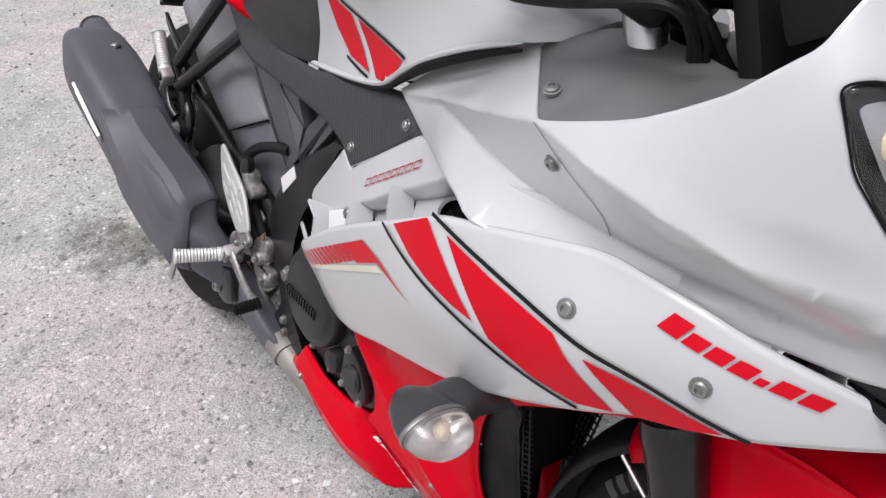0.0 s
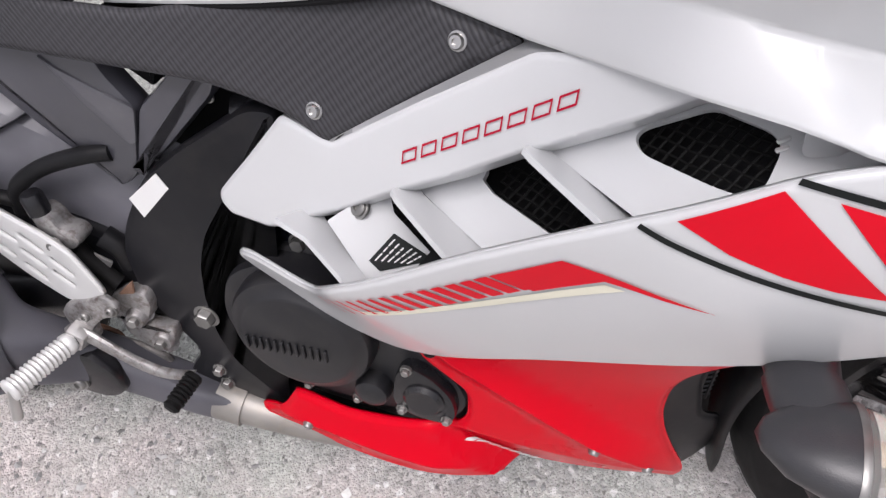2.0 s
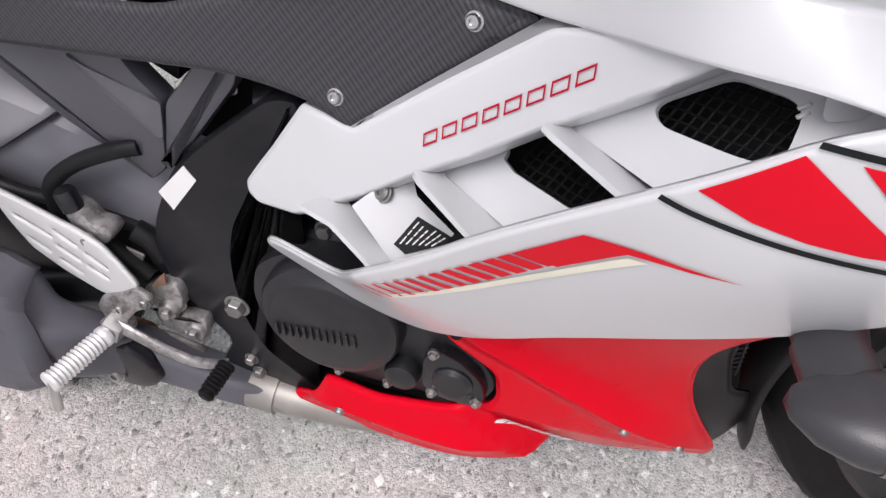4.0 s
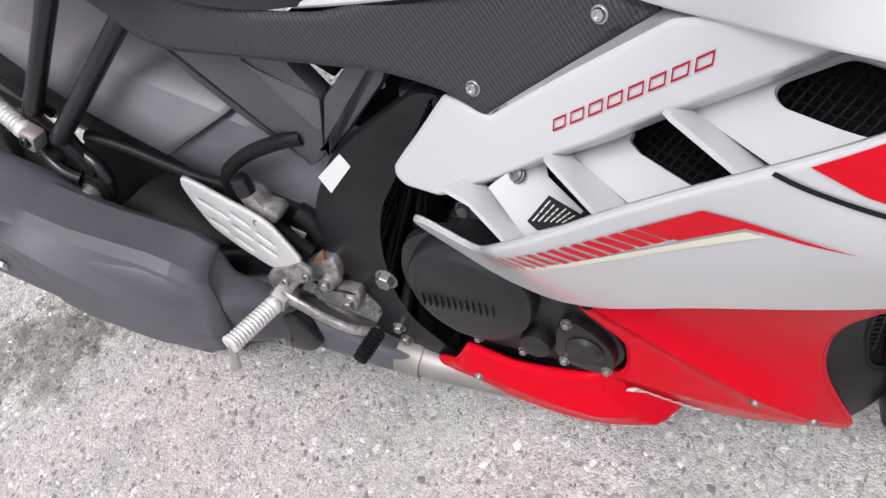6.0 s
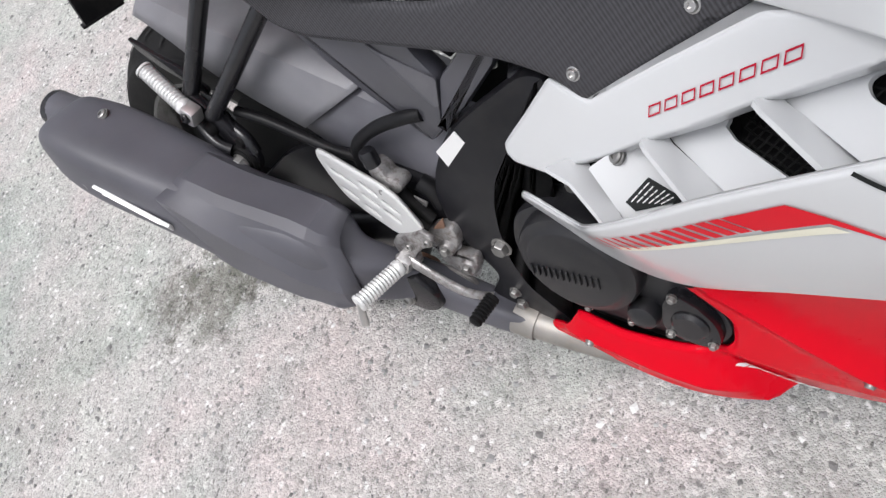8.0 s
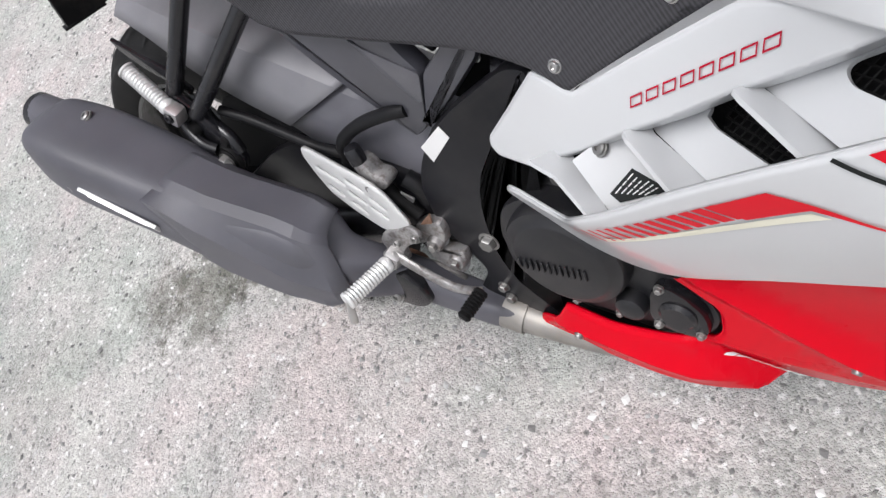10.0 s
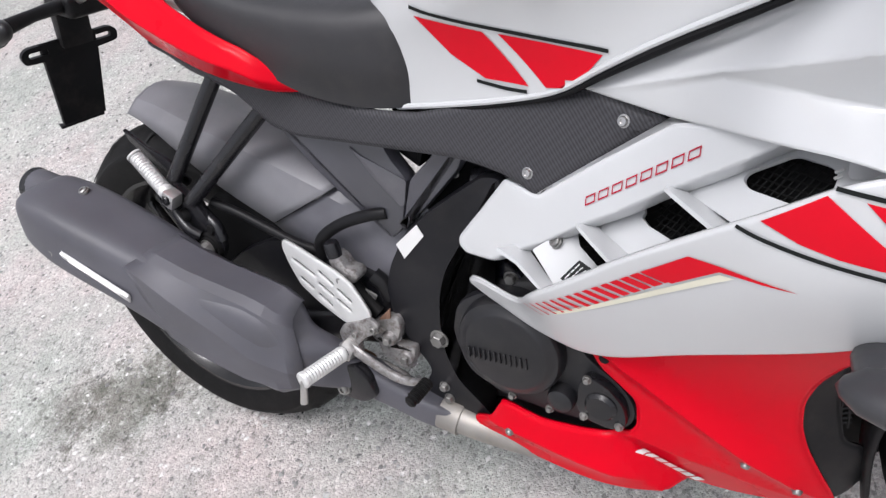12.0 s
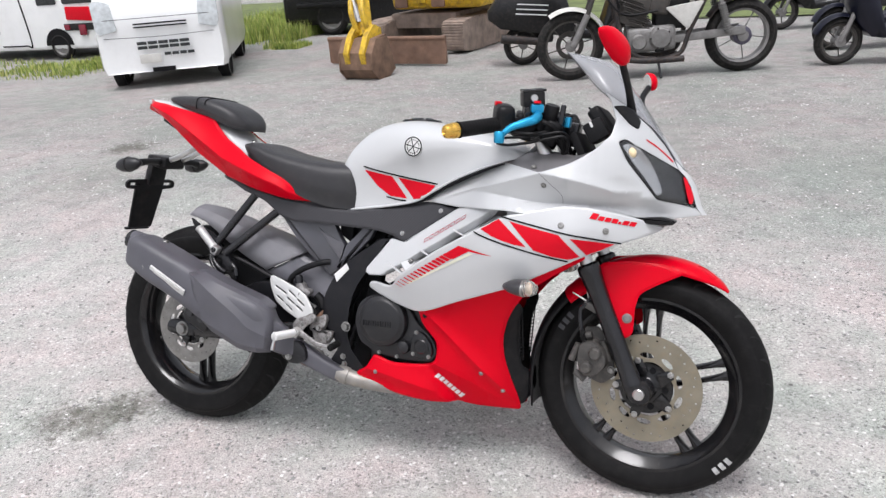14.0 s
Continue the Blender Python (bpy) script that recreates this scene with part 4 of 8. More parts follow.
band([(.652, .724), (.685, .718), (.712, .716)], .004, on_tank, "tank_pinstripe", DECAL_BLACK, tank)
# round badge: plain rings and bars
emb = (.745, .856)
ey = float(on_tank(*emb)[0])
en = Vector((on_tank(emb[0] + .01, emb[1])[0] - on_tank(emb[0] - .01, emb[1])[0], -.02, on_tank(emb[0], emb[1] + .01)[0] - on_tank(emb[0], emb[1] - .01)[0])).normalized()
bd = Vector((emb[0], ey, emb[1]))
badge = settle(lathe_bm([(0, .002), (.0245, .002), (.026, .001), (.026, -.003)], bd, en, 40), "tank_badge", DECAL_WHITE, tank, "round white badge with black rings")
settle(lathe_bm([(.0222, .002), (.0222, .0028), (.0252, .0028), (.0252, .002)], bd, en, 40, True), "badge_ring", DECAL_BLACK, badge)
settle(lathe_bm([(.0165, .002), (.0165, .0028), (.0178, .0028), (.0178, .002)], bd, en, 40, True), "badge_ring", DECAL_BLACK, badge)
u = en.orthogonal().normalized()
for k in range(3):
    d = Matrix.Rotation(k * math.pi / 3, 3, en) @ u
    settle(tube_bm([bd + en * .0022 - d * .021, bd + en * .0022 + d * .021], [.0012, .0024, .0024, .0012], 6, 1), "badge_bar", DECAL_BLACK, badge)
# lower rubber edge of the tank and the seam trim
settle(tube_bm([(.53, -.080, .683), (.60, -.090, .692), (.68, -.100, .704), (.745, -.108, .719), (.80, -.123, .748), (.86, -.139, .778), (.93, -.147, .807), (.985, -.138, .825)], [.0036, .0036, .0036, .0036, .0036, .0034, .003, .001], 8), "tank_edge_trim", WHITE, tank)
settle(tube_bm([(.56, -.083, .682), (.62, -.091, .690), (.68, -.098, .699), (.745, -.106, .713), (.80, -.119, .741), (.86, -.136, .771), (.93, -.144, .800), (.985, -.138, .819)], [.002, .0034, .0034, .0034, .0046, .0056, .0040, .0015], 8), "tank_seam", DARK, bike, "black rubber seam under the tank")
# fuel cap
capat = Vector((.70, .02, .9315))
cap = settle(lathe_bm([(0, .006), (.03, .006), (.036, .002), (.052, .001), (.056, -.004)], capat, (0, 0, 1), 36), "fuel_cap", BLACK_METAL, tank, "black fuel cap")
for k in range(6):
    a_ = k * math.pi / 3
    settle(bolt_bm(capat + Vector((.044 * math.cos(a_), .044 * math.sin(a_), .001)), (0, 0, 1), .003, .002), "cap_screw", STEEL, cap)

# seats
seat_rings = body_rings([(.158, .846, .025, .849, .03, .853), (.182, .836, .06, .845, .066, .858), (.225, .812, .096, .832, .098, .858), (.30, .770, .113, .80, .112, .836),
                         (.40, .712, .110, .765, .114, .817), (.48, .689, .100, .745, .108, .808), (.535, .684, .086, .74, .094, .806), (.556, .686, .076, .735, .082, .79)], power=4.2)
settle(ring_loft(seat_rings), "rider_seat", VINYL, bike, "black vinyl rider seat", sharp=50)
pill_rings = body_rings([(-.115, .982, .02, .985, .024, .991), (-.09, .975, .045, .98, .05, .995), (-.02, .955, .072, .967, .076, .995), (.05, .938, .083, .955, .088, .988), (.10, .918, .084, .938, .088, .975),
                         (.145, .900, .076, .920, .08, .952), (.172, .893, .052, .908, .056, .924), (.180, .893, .03, .900, .035, .908)], power=3.8)
pillion = settle(ring_loft(pill_rings), "pillion_seat", VINYL, bike, "black vinyl pillion seat", sharp=50)
for gx in (.030, .062):
    near = min(pill_rings, key=lambda r_: abs(sum(Vector(v).x for v in r_) / len(r_) - gx))
    arch = sorted((Vector(v) for v in near if Vector(v).z > .952), key=lambda v: v.y)
    settle(tube_bm([(v.x, v.y * 1.008, v.z + .0006) for v in arch], .0018, 6), "seat_seam", DARK, pillion)
# white cowl between the seats and the tail's top
cowl_rings = body_rings([(-.21, .978, .01, .983, .012, .988), (-.12, .95, .05, .965, .055, .980), (0, .92, .07, .935, .074, .955), (.1, .86, .066, .885, .070, .912), (.16, .82, .074, .84, .078, .872), (.21, .80, .080, .815, .084, .842), (.26, .79, .07, .805, .075, .822)], power=2.8)
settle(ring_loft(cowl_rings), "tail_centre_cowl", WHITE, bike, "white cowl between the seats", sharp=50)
settle(bolt_bm((.176, -.01, .860), (.6, 0, 1), .008, .006), "seat_lock", STEEL, bike)
settle(block_bm((.12, .1, .03), (-.07, 0, .905), (0, 28, 0), .01), "tail_underside", PLASTIC, bike, "black plastic tail underside")
bm = block_bm((.055, .07, .022), (-.165, 0, .955), (0, 25, 0), .008)
settle(bm, "tail_lamp", material("red_lens", (0.35, 0.01, 0.012), rough=0.15, coat=0.5), bike, "dark red tail lamp")


# ---- wheels ----
def wheel(name, at, R, half, rim_r, rim_half, xf, disc, disc_y, spoke_from, label):
    """A cast wheel with five twin spokes, tyre and right-hand brake disc."""
    x, z = at
    o, ax = Vector((x, 0, z)), Vector((0, 1, 0))
    rim = [(rim_r, -rim_half), (rim_r + .007, -rim_half), (rim_r + .009, -rim_half + .004), (rim_r + .003, -rim_half + .008), (rim_r - .004, -rim_half + .012), (rim_r - .016, -rim_half * .45),
           (rim_r - .017, rim_half * .45), (rim_r - .004, rim_half - .012), (rim_r + .003, rim_half - .008), (rim_r + .009, rim_half - .004), (rim_r + .007, rim_half), (rim_r, rim_half),
           (rim_r - .006, rim_half - .006), (rim_r - .024, rim_half * .45), (rim_r - .026, 0), (rim_r - .024, -rim_half * .45), (rim_r - .006, -rim_half + .006)]
    bm = lathe_bm(rim, o, ax, 72, True)
    hub = settle(bm, name, GLOSS_BLACK, bike, label, xf=xf)
    # tyre
    prof = [(rim_r + .002, -rim_half + .004), (rim_r + .012, -rim_half - .003), (rim_r + (R - rim_r) * .42, -half), (rim_r + (R - rim_r) * .6, -half * .985), (R - half * .50, -half * .86), (R - half * .27, -half * .66),
            (R - half * .09, -half * .36), (R, 0)]
    prof = prof + [(r, -a_) for r, a_ in prof[-2::-1]]
    bm = lathe_bm([(v.x, v.y) for v in spline([(r, a_, 0) for r, a_ in prof], 4)], o, ax, 80)

    def skin(a_):
        y = abs(a_) / half
        return R - half * (0.5 * y * y * (0.85 + 0.35 * y * y)) + .0006
    grooves = []
    for s in (-1, 1):
        for thin in (.55, 1.0):
            gm = bmesh.new()
            vs = []
            for j in range(9):
                t = j / 8
                a_ = s * half * (0.10 + 0.72 * t)
                an = 0.16 * t ** 0.8 + 0.03 * math.sin(3 * t)
                wdt = 0.0085 * (0.35 + math.sin(math.pi * min(1, t * .9 + .1))) * thin / R
                vs.append([gm.verts.new(Vector((skin(a_) * math.cos(an + q * wdt), a_, skin(a_) * math.sin(an + q * wdt)))) for q in (-.5, .5)])
            for p_, q in zip(vs, vs[1:]):
                gm.faces.new((p_[0], p_[1], q[1], q[0]))
            me = bpy.data.meshes.new("tread_groove")
            gm.to_mesh(me)
            gm.free()
            me.materials.append(GROOVE)
            grooves.append(me)
    turned = xf if xf is not None else Matrix.Identity(4)
    tyre_ob = settle(bm, "tyre", RUBBER, hub, "worn black rubber tyre", xf=xf)
    for k in range(30):
        for i, s in enumerate((-1, 1)):
            g = new("tread_groove", grooves[2 * i + k % 2])
            g.parent = tyre_ob
            g.matrix_local = turned @ Matrix.Translation(o) @ Matrix.Rotation(-2 * math.pi * (k + (0.5 if s > 0 else 0)) / 30, 4, "Y")
    # hub and spokes
    settle(lathe_bm([(0, -.062), (.022, -.062), (.03, -.055), (.032, -.03), (.045, -.022), (.047, .022), (.034, .03), (.03, .06), (0, .06)], o, ax, 36), "hub", GLOSS_BLACK, hub, xf=xf)
    for k in range(5):
        an = spoke_from + k * 2 * math.pi / 5
        for s in (-1, 1):
            rows = []
            for j in range(9):
                t = j / 8
                r = .036 + (rim_r - .024 - .036) * t
                aa = an + s * (.34 * (1 - t) ** 1.5 * .5 + .088)
                w = (.0085 - .0025 * math.sin(math.pi * t)) * (1.0 + .5 * max(0, t - .85) / .15)
                dep = .020 - .006 * t
                c = o + Vector((r * math.cos(aa), 0, r * math.sin(aa)))
                tang = Vector((-math.sin(aa), 0, math.cos(aa)))
                rows.append([c + tang * (w * math.cos(q)) + ax * (dep * math.copysign(abs(math.sin(q)) ** .6, math.sin(q))) for q in [2 * math.pi * i / 10 for i in range(10)]])
            settle(ring_loft(rows), "spoke", GLOSS_BLACK, hub, xf=xf)
    # brake disc with drilled holes and a scalloped window ring
    n, loops = 90, []
    loops.append([(x + disc * math.cos(2 * math.pi * i / n), z + disc * math.sin(2 * math.pi * i / n)) for i in range(n)])
    inner = disc * .50
    loops.append([(x + inner * (1 + .03 * math.cos(5 * 2 * math.pi * i / 50)) * math.cos(2 * math.pi * i / 50), z + inner * (1 + .03 * math.cos(5 * 2 * math.pi * i / 50)) * math.sin(2 * math.pi * i / 50)) for i in range(50)])
    for k in range(36):
        a_, r = 2 * math.pi * k / 36, disc * (.80 + .055 * (k % 3))
        loops.append([(x + r * math.cos(a_) + .0026 * math.cos(q), z + r * math.sin(a_) + .0026 * math.sin(q)) for q in [2 * math.pi * i / 7 for i in range(7)]])
    # lens-shaped windows near the inner edge
    for k in range(10):
        a0 = 2 * math.pi * (k + .5) / 10
        loops.append([(x + disc * (.62 + .055 * math.sin(q) + .012 * math.cos(q)) * math.cos(a0 + .21 * math.cos(q)), z + disc * (.62 + .055 * math.sin(q) + .012 * math.cos(q)) * math.sin(a0 + .21 * math.cos(q))) for q in [2 * math.pi * i / 12 for i in range(12)]])
    flat = shell("brake_disc", loops, lambda a_, b_: np.full(len(np.atleast_1d(a_)), disc_y), DISC if disc > .12 else DISC_GREY, hub, thick=.0042, step=.05, label="drilled steel brake disc with a tan film", xf=xf)
    settle(lathe_bm([(disc * .16, disc_y + .02), (disc * .18, disc_y + .002), (disc * .34, disc_y + .006), (disc * .47, disc_y + .006), (disc * .485, disc_y + .009), (disc * .47, disc_y + .014), (disc * .3, disc_y + .016)], o, ax, 50, True), "disc_carrier", GLOSS_BLACK, hub, xf=xf)
    for k in range(5):
        a_ = 2 * math.pi * k / 5 + .62
        arm = [o + Vector((disc * r * math.cos(a_ + da), disc_y - .001, disc * r * math.sin(a_ + da))) for r, da in ((.30, -.42), (.55, -.16), (.58, 0), (.55, .16), (.30, .42))]
        settle(plate_bm([(v.x, v.z) for v in arm], disc_y + .004, disc_y - .003, .001), "carrier_arm", GLOSS_BLACK, hub, xf=xf)
        settle(lathe_bm([(0, .0), (disc * .055, 0), (disc * .06, .002)], o + Vector((disc * .35 * math.cos(a_ + .63), disc_y + .0045, disc * .35 * math.sin(a_ + .63))), (0, -1, 0), 14), "carrier_hole", DARK, hub, xf=xf)
        settle(bolt_bm(o + Vector((disc * .535 * math.cos(a_), disc_y - .003, disc * .535 * math.sin(a_))), (0, -1, 0), .0062, .005), "disc_bolt", STEEL, hub, xf=xf)
    return hub


wheel("front_wheel", (WB, FRONT), FRONT, .044, .213, .034, STEER, .1335, -.060, radians(18), "gloss black cast front wheel")
wheel("rear_wheel", (0, REAR), REAR, .062, .213, .054, None, .110, -.085, radians(54), "gloss black cast rear wheel")
PALE_INK = material("worn_white_ink", (0.42, 0.42, 0.42), rough=0.6, vary=0.3, size=60, dirt=0.5, dirt_colour=(0.03, 0.03, 0.03))
# plain bars in place of the lettering on the tyre wall
tyre = [o for o in bpy.data.objects["front_wheel"].children if o.name.startswith("tyre")][0]
for an0, nb in ((radians(-38), 3), (radians(150), 3)):
    for k in range(nb):
        an = an0 - k * .075
        bm = bmesh.new()
        row = []
        for j in range(4):
            aa = an + .046 * (j / 3 - .5)
            row.append([Vector((WB + r * math.cos(aa), y, FRONT + r * math.sin(aa))) for r, y in ((.243, -.0444), (.249, -.0449), (.255, -.0445), (.261, -.0423))])
        vs = [[bm.verts.new(p_) for p_ in q] for q in row]
        for p_, q in zip(vs, vs[1:]):
            for i in range(3):
                bm.faces.new((p_[i], p_[i + 1], q[i + 1], q[i]))
        settle(bm, "sidewall_bar", PALE_INK if an0 < 0 else PLASTIC_GREY, tyre, xf=STEER)

# ---- fork, front mudguard, brake ----
for s in (-1, 1):
    top = Vector((1.062, .098 * s, .895))
    low = Vector((1.322, .098 * s, .300))
    d = (low - top).normalized()
    fork = settle(tube_bm([top, low - d * .20], .0165, 20, 0), "fork_tube", STEEL, bike, "steel fork tube", xf=STEER)
    a0 = top + d * .335
    settle(lathe_bm([(0, 0), (.021, 0), (.027, .005), (.028, .022), (.026, .03), (.0255, .045), (.0245, .05), (.0225, .12), (.0215, .26), (.024, .30), (.0255, .305), (.0255, .318), (.023, .322), (.021, .335), (0, .34)], a0, d, 28), "fork_slider", BLACK_METAL, fork, "black fork slider", xf=STEER)
    settle(lathe_bm([(0, -.028), (.026, -.028), (.030, -.02), (.030, .02), (.026, .028), (0, .028)], (1.338, .085 * s, .287), (0, 1, 0), 28), "axle_clamp", BLACK_METAL, fork, xf=STEER)
    if s < 0:
        settle(lathe_bm([(0, .012), (.011, .012), (.014, .009), (.014, 0)], (1.338, -.113, .287), (0, -1, 0), 24), "axle_cap", STEEL, fork, "grey steel axle end", xf=STEER)
settle(lathe_bm([(0, -.115), (.009, -.115), (.009, .115), (0, .115)], (WB - .004, 0, FRONT), (0, 1, 0), 16), "front_axle", STEEL, bike, xf=STEER)


def arc_sheet(name, cx, cz, stations, mat, xf, thick, label, n=14, parent=None):
    """A mudguard: stations of angle (degrees), radius, half width, drop of the sides, over the wheel's centre."""
    cols = [[v.x for v in spline([(q[c], 0, 0) for q in stations], 6)] for c in range(4)]
    bm = bmesh.new()
    rows = []
    for a_, r, w, drop in zip(*cols):
        a_ = radians(a_)
        row = []
        for j in range(n + 1):
            t = 2 * j / n - 1
            rr = r - drop * abs(t) ** 2.6
            row.append((cx + rr * math.cos(a_), w * math.copysign(min(1, abs(t) * 1.12), t) if abs(t) < .9 else w * t * 1.0, cz + rr * math.sin(a_)))
        rows.append([bm.verts.new(p_) for p_ in row])
    for p_, q in zip(rows, rows[1:]):
        for i in range(n):
            bm.faces.new((p_[i], p_[i + 1], q[i + 1], q[i]))
    bmesh.ops.recalc_face_normals(bm, faces=bm.faces[:])
    if sum((f_.normal.dot(f_.calc_center_median() - Vector((cx, 0, cz)))) for f_ in bm.faces) < 0:
        bmesh.ops.reverse_faces(bm, faces=bm.faces[:])
    ob = settle(bm, name, mat, parent or bike, label, sharp=60, xf=xf)
    m = ob.modifiers.new("thick", "SOLIDIFY")
    m.thickness = thick
    return ob


fender = arc_sheet("front_mudguard", WB, FRONT, [(55, .302, .012, .004), (60, .311, .034, .012), (70, .320, .052, .026), (85, .323, .060, .034), (100, .321, .064, .040), (118, .316, .066, .045), (135, .312, .064, .040)], RED, STEER, .003, "glossy red front mudguard")
arc_sheet("inner_mudguard", WB, FRONT, [(135, .310, .060, .030), (150, .308, .060, .028), (165, .306, .060, .024), (180, .306, .058, .02), (192, .308, .055, .016), (198, .312, .05, .010)], PLASTIC, STEER, .003, "black plastic rear part of the mudguard", parent=fender)
flap = rounded([(1.42, .575), (1.36, .545), (1.322, .522), (1.313, .49), (1.312, .425), (1.295, .410), (1.278, .417), (1.24, .50), (1.205, .565), (1.23, .59), (1.29, .597), (1.37, .595)], .012)
FLAP_Y = plate_spline([(1.42, .575, -.058), (1.30, .415, -.090), (1.28, .50, -.086), (1.22, .57, -.076), (1.33, .575, -.066), (1.31, .50, -.084)])
for s in (-1, 1):
    shell("mudguard_side", [flap], FLAP_Y, RED, fender, s, lip=.004, lip_w=.008, xf=STEER)
settle(bolt_bm((1.297, -.0895, .462), (0, -1, .1), .0095, .007), "mudguard_bolt", BOLT, fender, "steel bolt", xf=STEER)
# caliper and hose
DUSTY = material("dusty_grey_caliper", (0.05, 0.047, 0.044), rough=0.55, vary=0.3, size=30, grain=0.4, dirt=0.5, dirt_colour=(0.17, 0.15, 0.13))
cal = settle(plate_bm(rounded([(1.190, .395), (1.222, .402), (1.250, .378), (1.258, .345), (1.238, .318), (1.205, .306), (1.188, .325), (1.184, .36)], .014), -.068, -.112, .008), "front_brake_caliper", DUSTY, bike, "dusty grey brake caliper", xf=STEER)
for x_, z_, r in ((1.208, .335, .0165), (1.230, .372, .0165)):
    settle(lathe_bm([(0, .016), (r * .7, .016), (r * .9, .013), (r, .008), (r, -.01)], (x_, -.110, z_), (0, -1, 0), 24), "caliper_piston_cap", DUSTY, cal, xf=STEER)
for a_, b_, r in (((1.184, -.095, .388), (1.168, -.098, .345), .0085), ((1.240, -.085, .398), (1.262, -.085, .352), .008), ((1.190, -.09, .405), (1.215, -.09, .412), .010), ((1.178, -.10, .318), (1.205, -.10, .300), .0085)):
    settle(tube_bm([a_, b_], [r, r * 1.15, r], 10, 1), "caliper_pin", DUSTY, cal, xf=STEER)
settle(plate_bm(rounded([(1.19, .425), (1.228, .43), (1.262, .37), (1.272, .31), (1.24, .285), (1.20, .30), (1.205, .36)], .01), -.062, -.070, .002), "caliper_bracket", DUSTY, cal, xf=STEER)
settle(hex_bm((1.250, -.070, .398), (0, -1, 0), .007, .008), "caliper_bolt", BOLT, cal, xf=STEER)
settle(hex_bm((1.262, -.070, .325), (0, -1, 0), .007, .008), "caliper_bolt", BOLT, cal, xf=STEER)
settle(tube_bm([(1.200, -.112, .402), (1.196, -.118, .414), (1.200, -.112, .425)], .005, 8), "bleed_nipple", RUBBER, cal, xf=STEER)
settle(tube_bm([(1.205, -.10, .385), (1.192, -.108, .43), (1.188, -.105, .475), (1.205, -.10, .50), (1.195, -.07, .56), (1.16, -.05, .64)], .0055, 8), "brake_hose", BLACK_METAL, bike, "black brake hose", xf=STEER)
settle(block_bm((.045, .02, .018), (1.215, -.098, .482), (0, 25, 0), .005), "hose_bracket", DUSTY, bike, "dull alloy hose bracket", xf=STEER)
settle(tube_bm([(1.165, -.10, .515), (1.205, -.102, .494)], .002, 6, 0), "hose_wire_clip", STEEL, bike, xf=STEER)
settle(tube_bm([(1.195, -.10, .545), (1.207, -.102, .494)], .002, 6, 0), "hose_wire_clip", STEEL, bike, xf=STEER)

# ---- engine, frame and swingarm ----
block = settle(block_bm((.30, .19, .20), (.67, 0, .375), (0, -6, 0), .025, 3), "engine_block", ENGINE, bike, "black dusty engine block")
settle(block_bm((.17, .15, .17), (.80, 0, .47), (0, 32, 0), .02, 3), "cylinder", ENGINE, block)
for k in range(6):
    settle(block_bm((.18, .165, .006), (.775 + k * .012, 0, .42 + k * .02), (0, 32, 0), .002, 1), "cooling_fin", ENGINE, block)
settle(block_bm((.30, .15, .12), (.71, 0, .262), (0, -4, 0), .03, 3), "sump", DARK, block, "black engine sump")
settle(plate_bm(rounded([(.60, .30), (.63, .262), (.75, .245), (.83, .25), (.84, .30), (.80, .33), (.66, .33)], .02), -.062, -.090, .006), "lower_case", ENGINE, block)
# round cover with plain raised bars in place of a name
cc = Vector((.661, -.103, .396))
cover = settle(lathe_bm([(0, .036), (.052, .036), (.056, .034), (.060, .030), (.0665, .028), (.069, .024), (.070, .015), (.070, -.01)], cc, (0, -1, 0), 56), "clutch_cover", ENGINE, block, "round matt black engine cover")
for k in range(6):
    for dx in (-.0036, .0036):
        settle(block_bm((.0024, .005, .0155), (.6155 + k * .0142 + dx, -.1398, .389), (0, 0, 0), .0008, 1), "raised_bar", ENGINE, cover)
settle(plate_bm(rounded([(.585, .44), (.57, .39), (.585, .33), (.64, .30), (.72, .292), (.80, .295), (.815, .325), (.80, .36), (.755, .395), (.735, .43), (.69, .46), (.63, .465)], .02), -.07, -.112, .006), "side_case", ENGINE, block, "black engine side case")
pump = settle(plate_bm(rounded([(.742, .322), (.758, .308), (.79, .303), (.806, .315), (.803, .345), (.784, .368), (.762, .380), (.748, .366)], .012), -.10, -.126, .004), "pump_cover", BLACK_METAL, block, "glossy black pump cover")
settle(lathe_bm([(0, .006), (.016, .006), (.020, .002), (.020, 0)], (.775, -.126, .338), (0, -1, 0), 28), "cover_dome", BLACK_METAL, pump)
for x_, z_ in ((.760, .374), (.796, .313), (.752, .316)):
    settle(hex_bm((x_, -.126, z_), (0, -1, 0), .0042, .005), "cover_bolt", BOLT, pump)
settle(lathe_bm([(0, .02), (.009, .02), (.016, .016), (.018, .010), (.018, 0)], (.722, -.112, .330), (0, -1, 0), 24), "oil_filler_cap", ENGINE, block)
for x_, z_ in ((.648, .306), (.700, .300)):
    settle(hex_bm((x_, -.113, z_), (0, -1, 0), .0042, .005), "case_bolt", BOLT, block)
FRAME_BLACK = material("black_frame_paint", (0.009, 0.009, 0.011), rough=0.3, spec=0.25, vary=0.25, size=8, dirt=0.15, dirt_colour=(0.06, 0.055, 0.05))
# black frame plate behind the foot rest
pl = rounded([(.497, .497), (.515, .523), (.560, .560), (.640, .614), (.668, .612), (.655, .585), (.610, .520), (.575, .470), (.560, .430), (.553, .385), (.553, .34), (.565, .30), (.615, .255), (.62, .232),
              (.56, .222), (.49, .228), (.487, .26), (.515, .30), (.492, .335), (.466, .375), (.464, .43), (.479, .468)], .015)
frame_plate = settle(plate_bm(pl, -.072, -.100, .009), "frame_plate", FRAME_BLACK, bike, "black frame plate beside the engine")
settle(plate_bm([(.500, .504), (.509, .484), (.546, .5225), (.538, .5375)], -.1003, -.1012, 0), "blank_sticker", DECAL_WHITE, frame_plate, "blank white sticker")
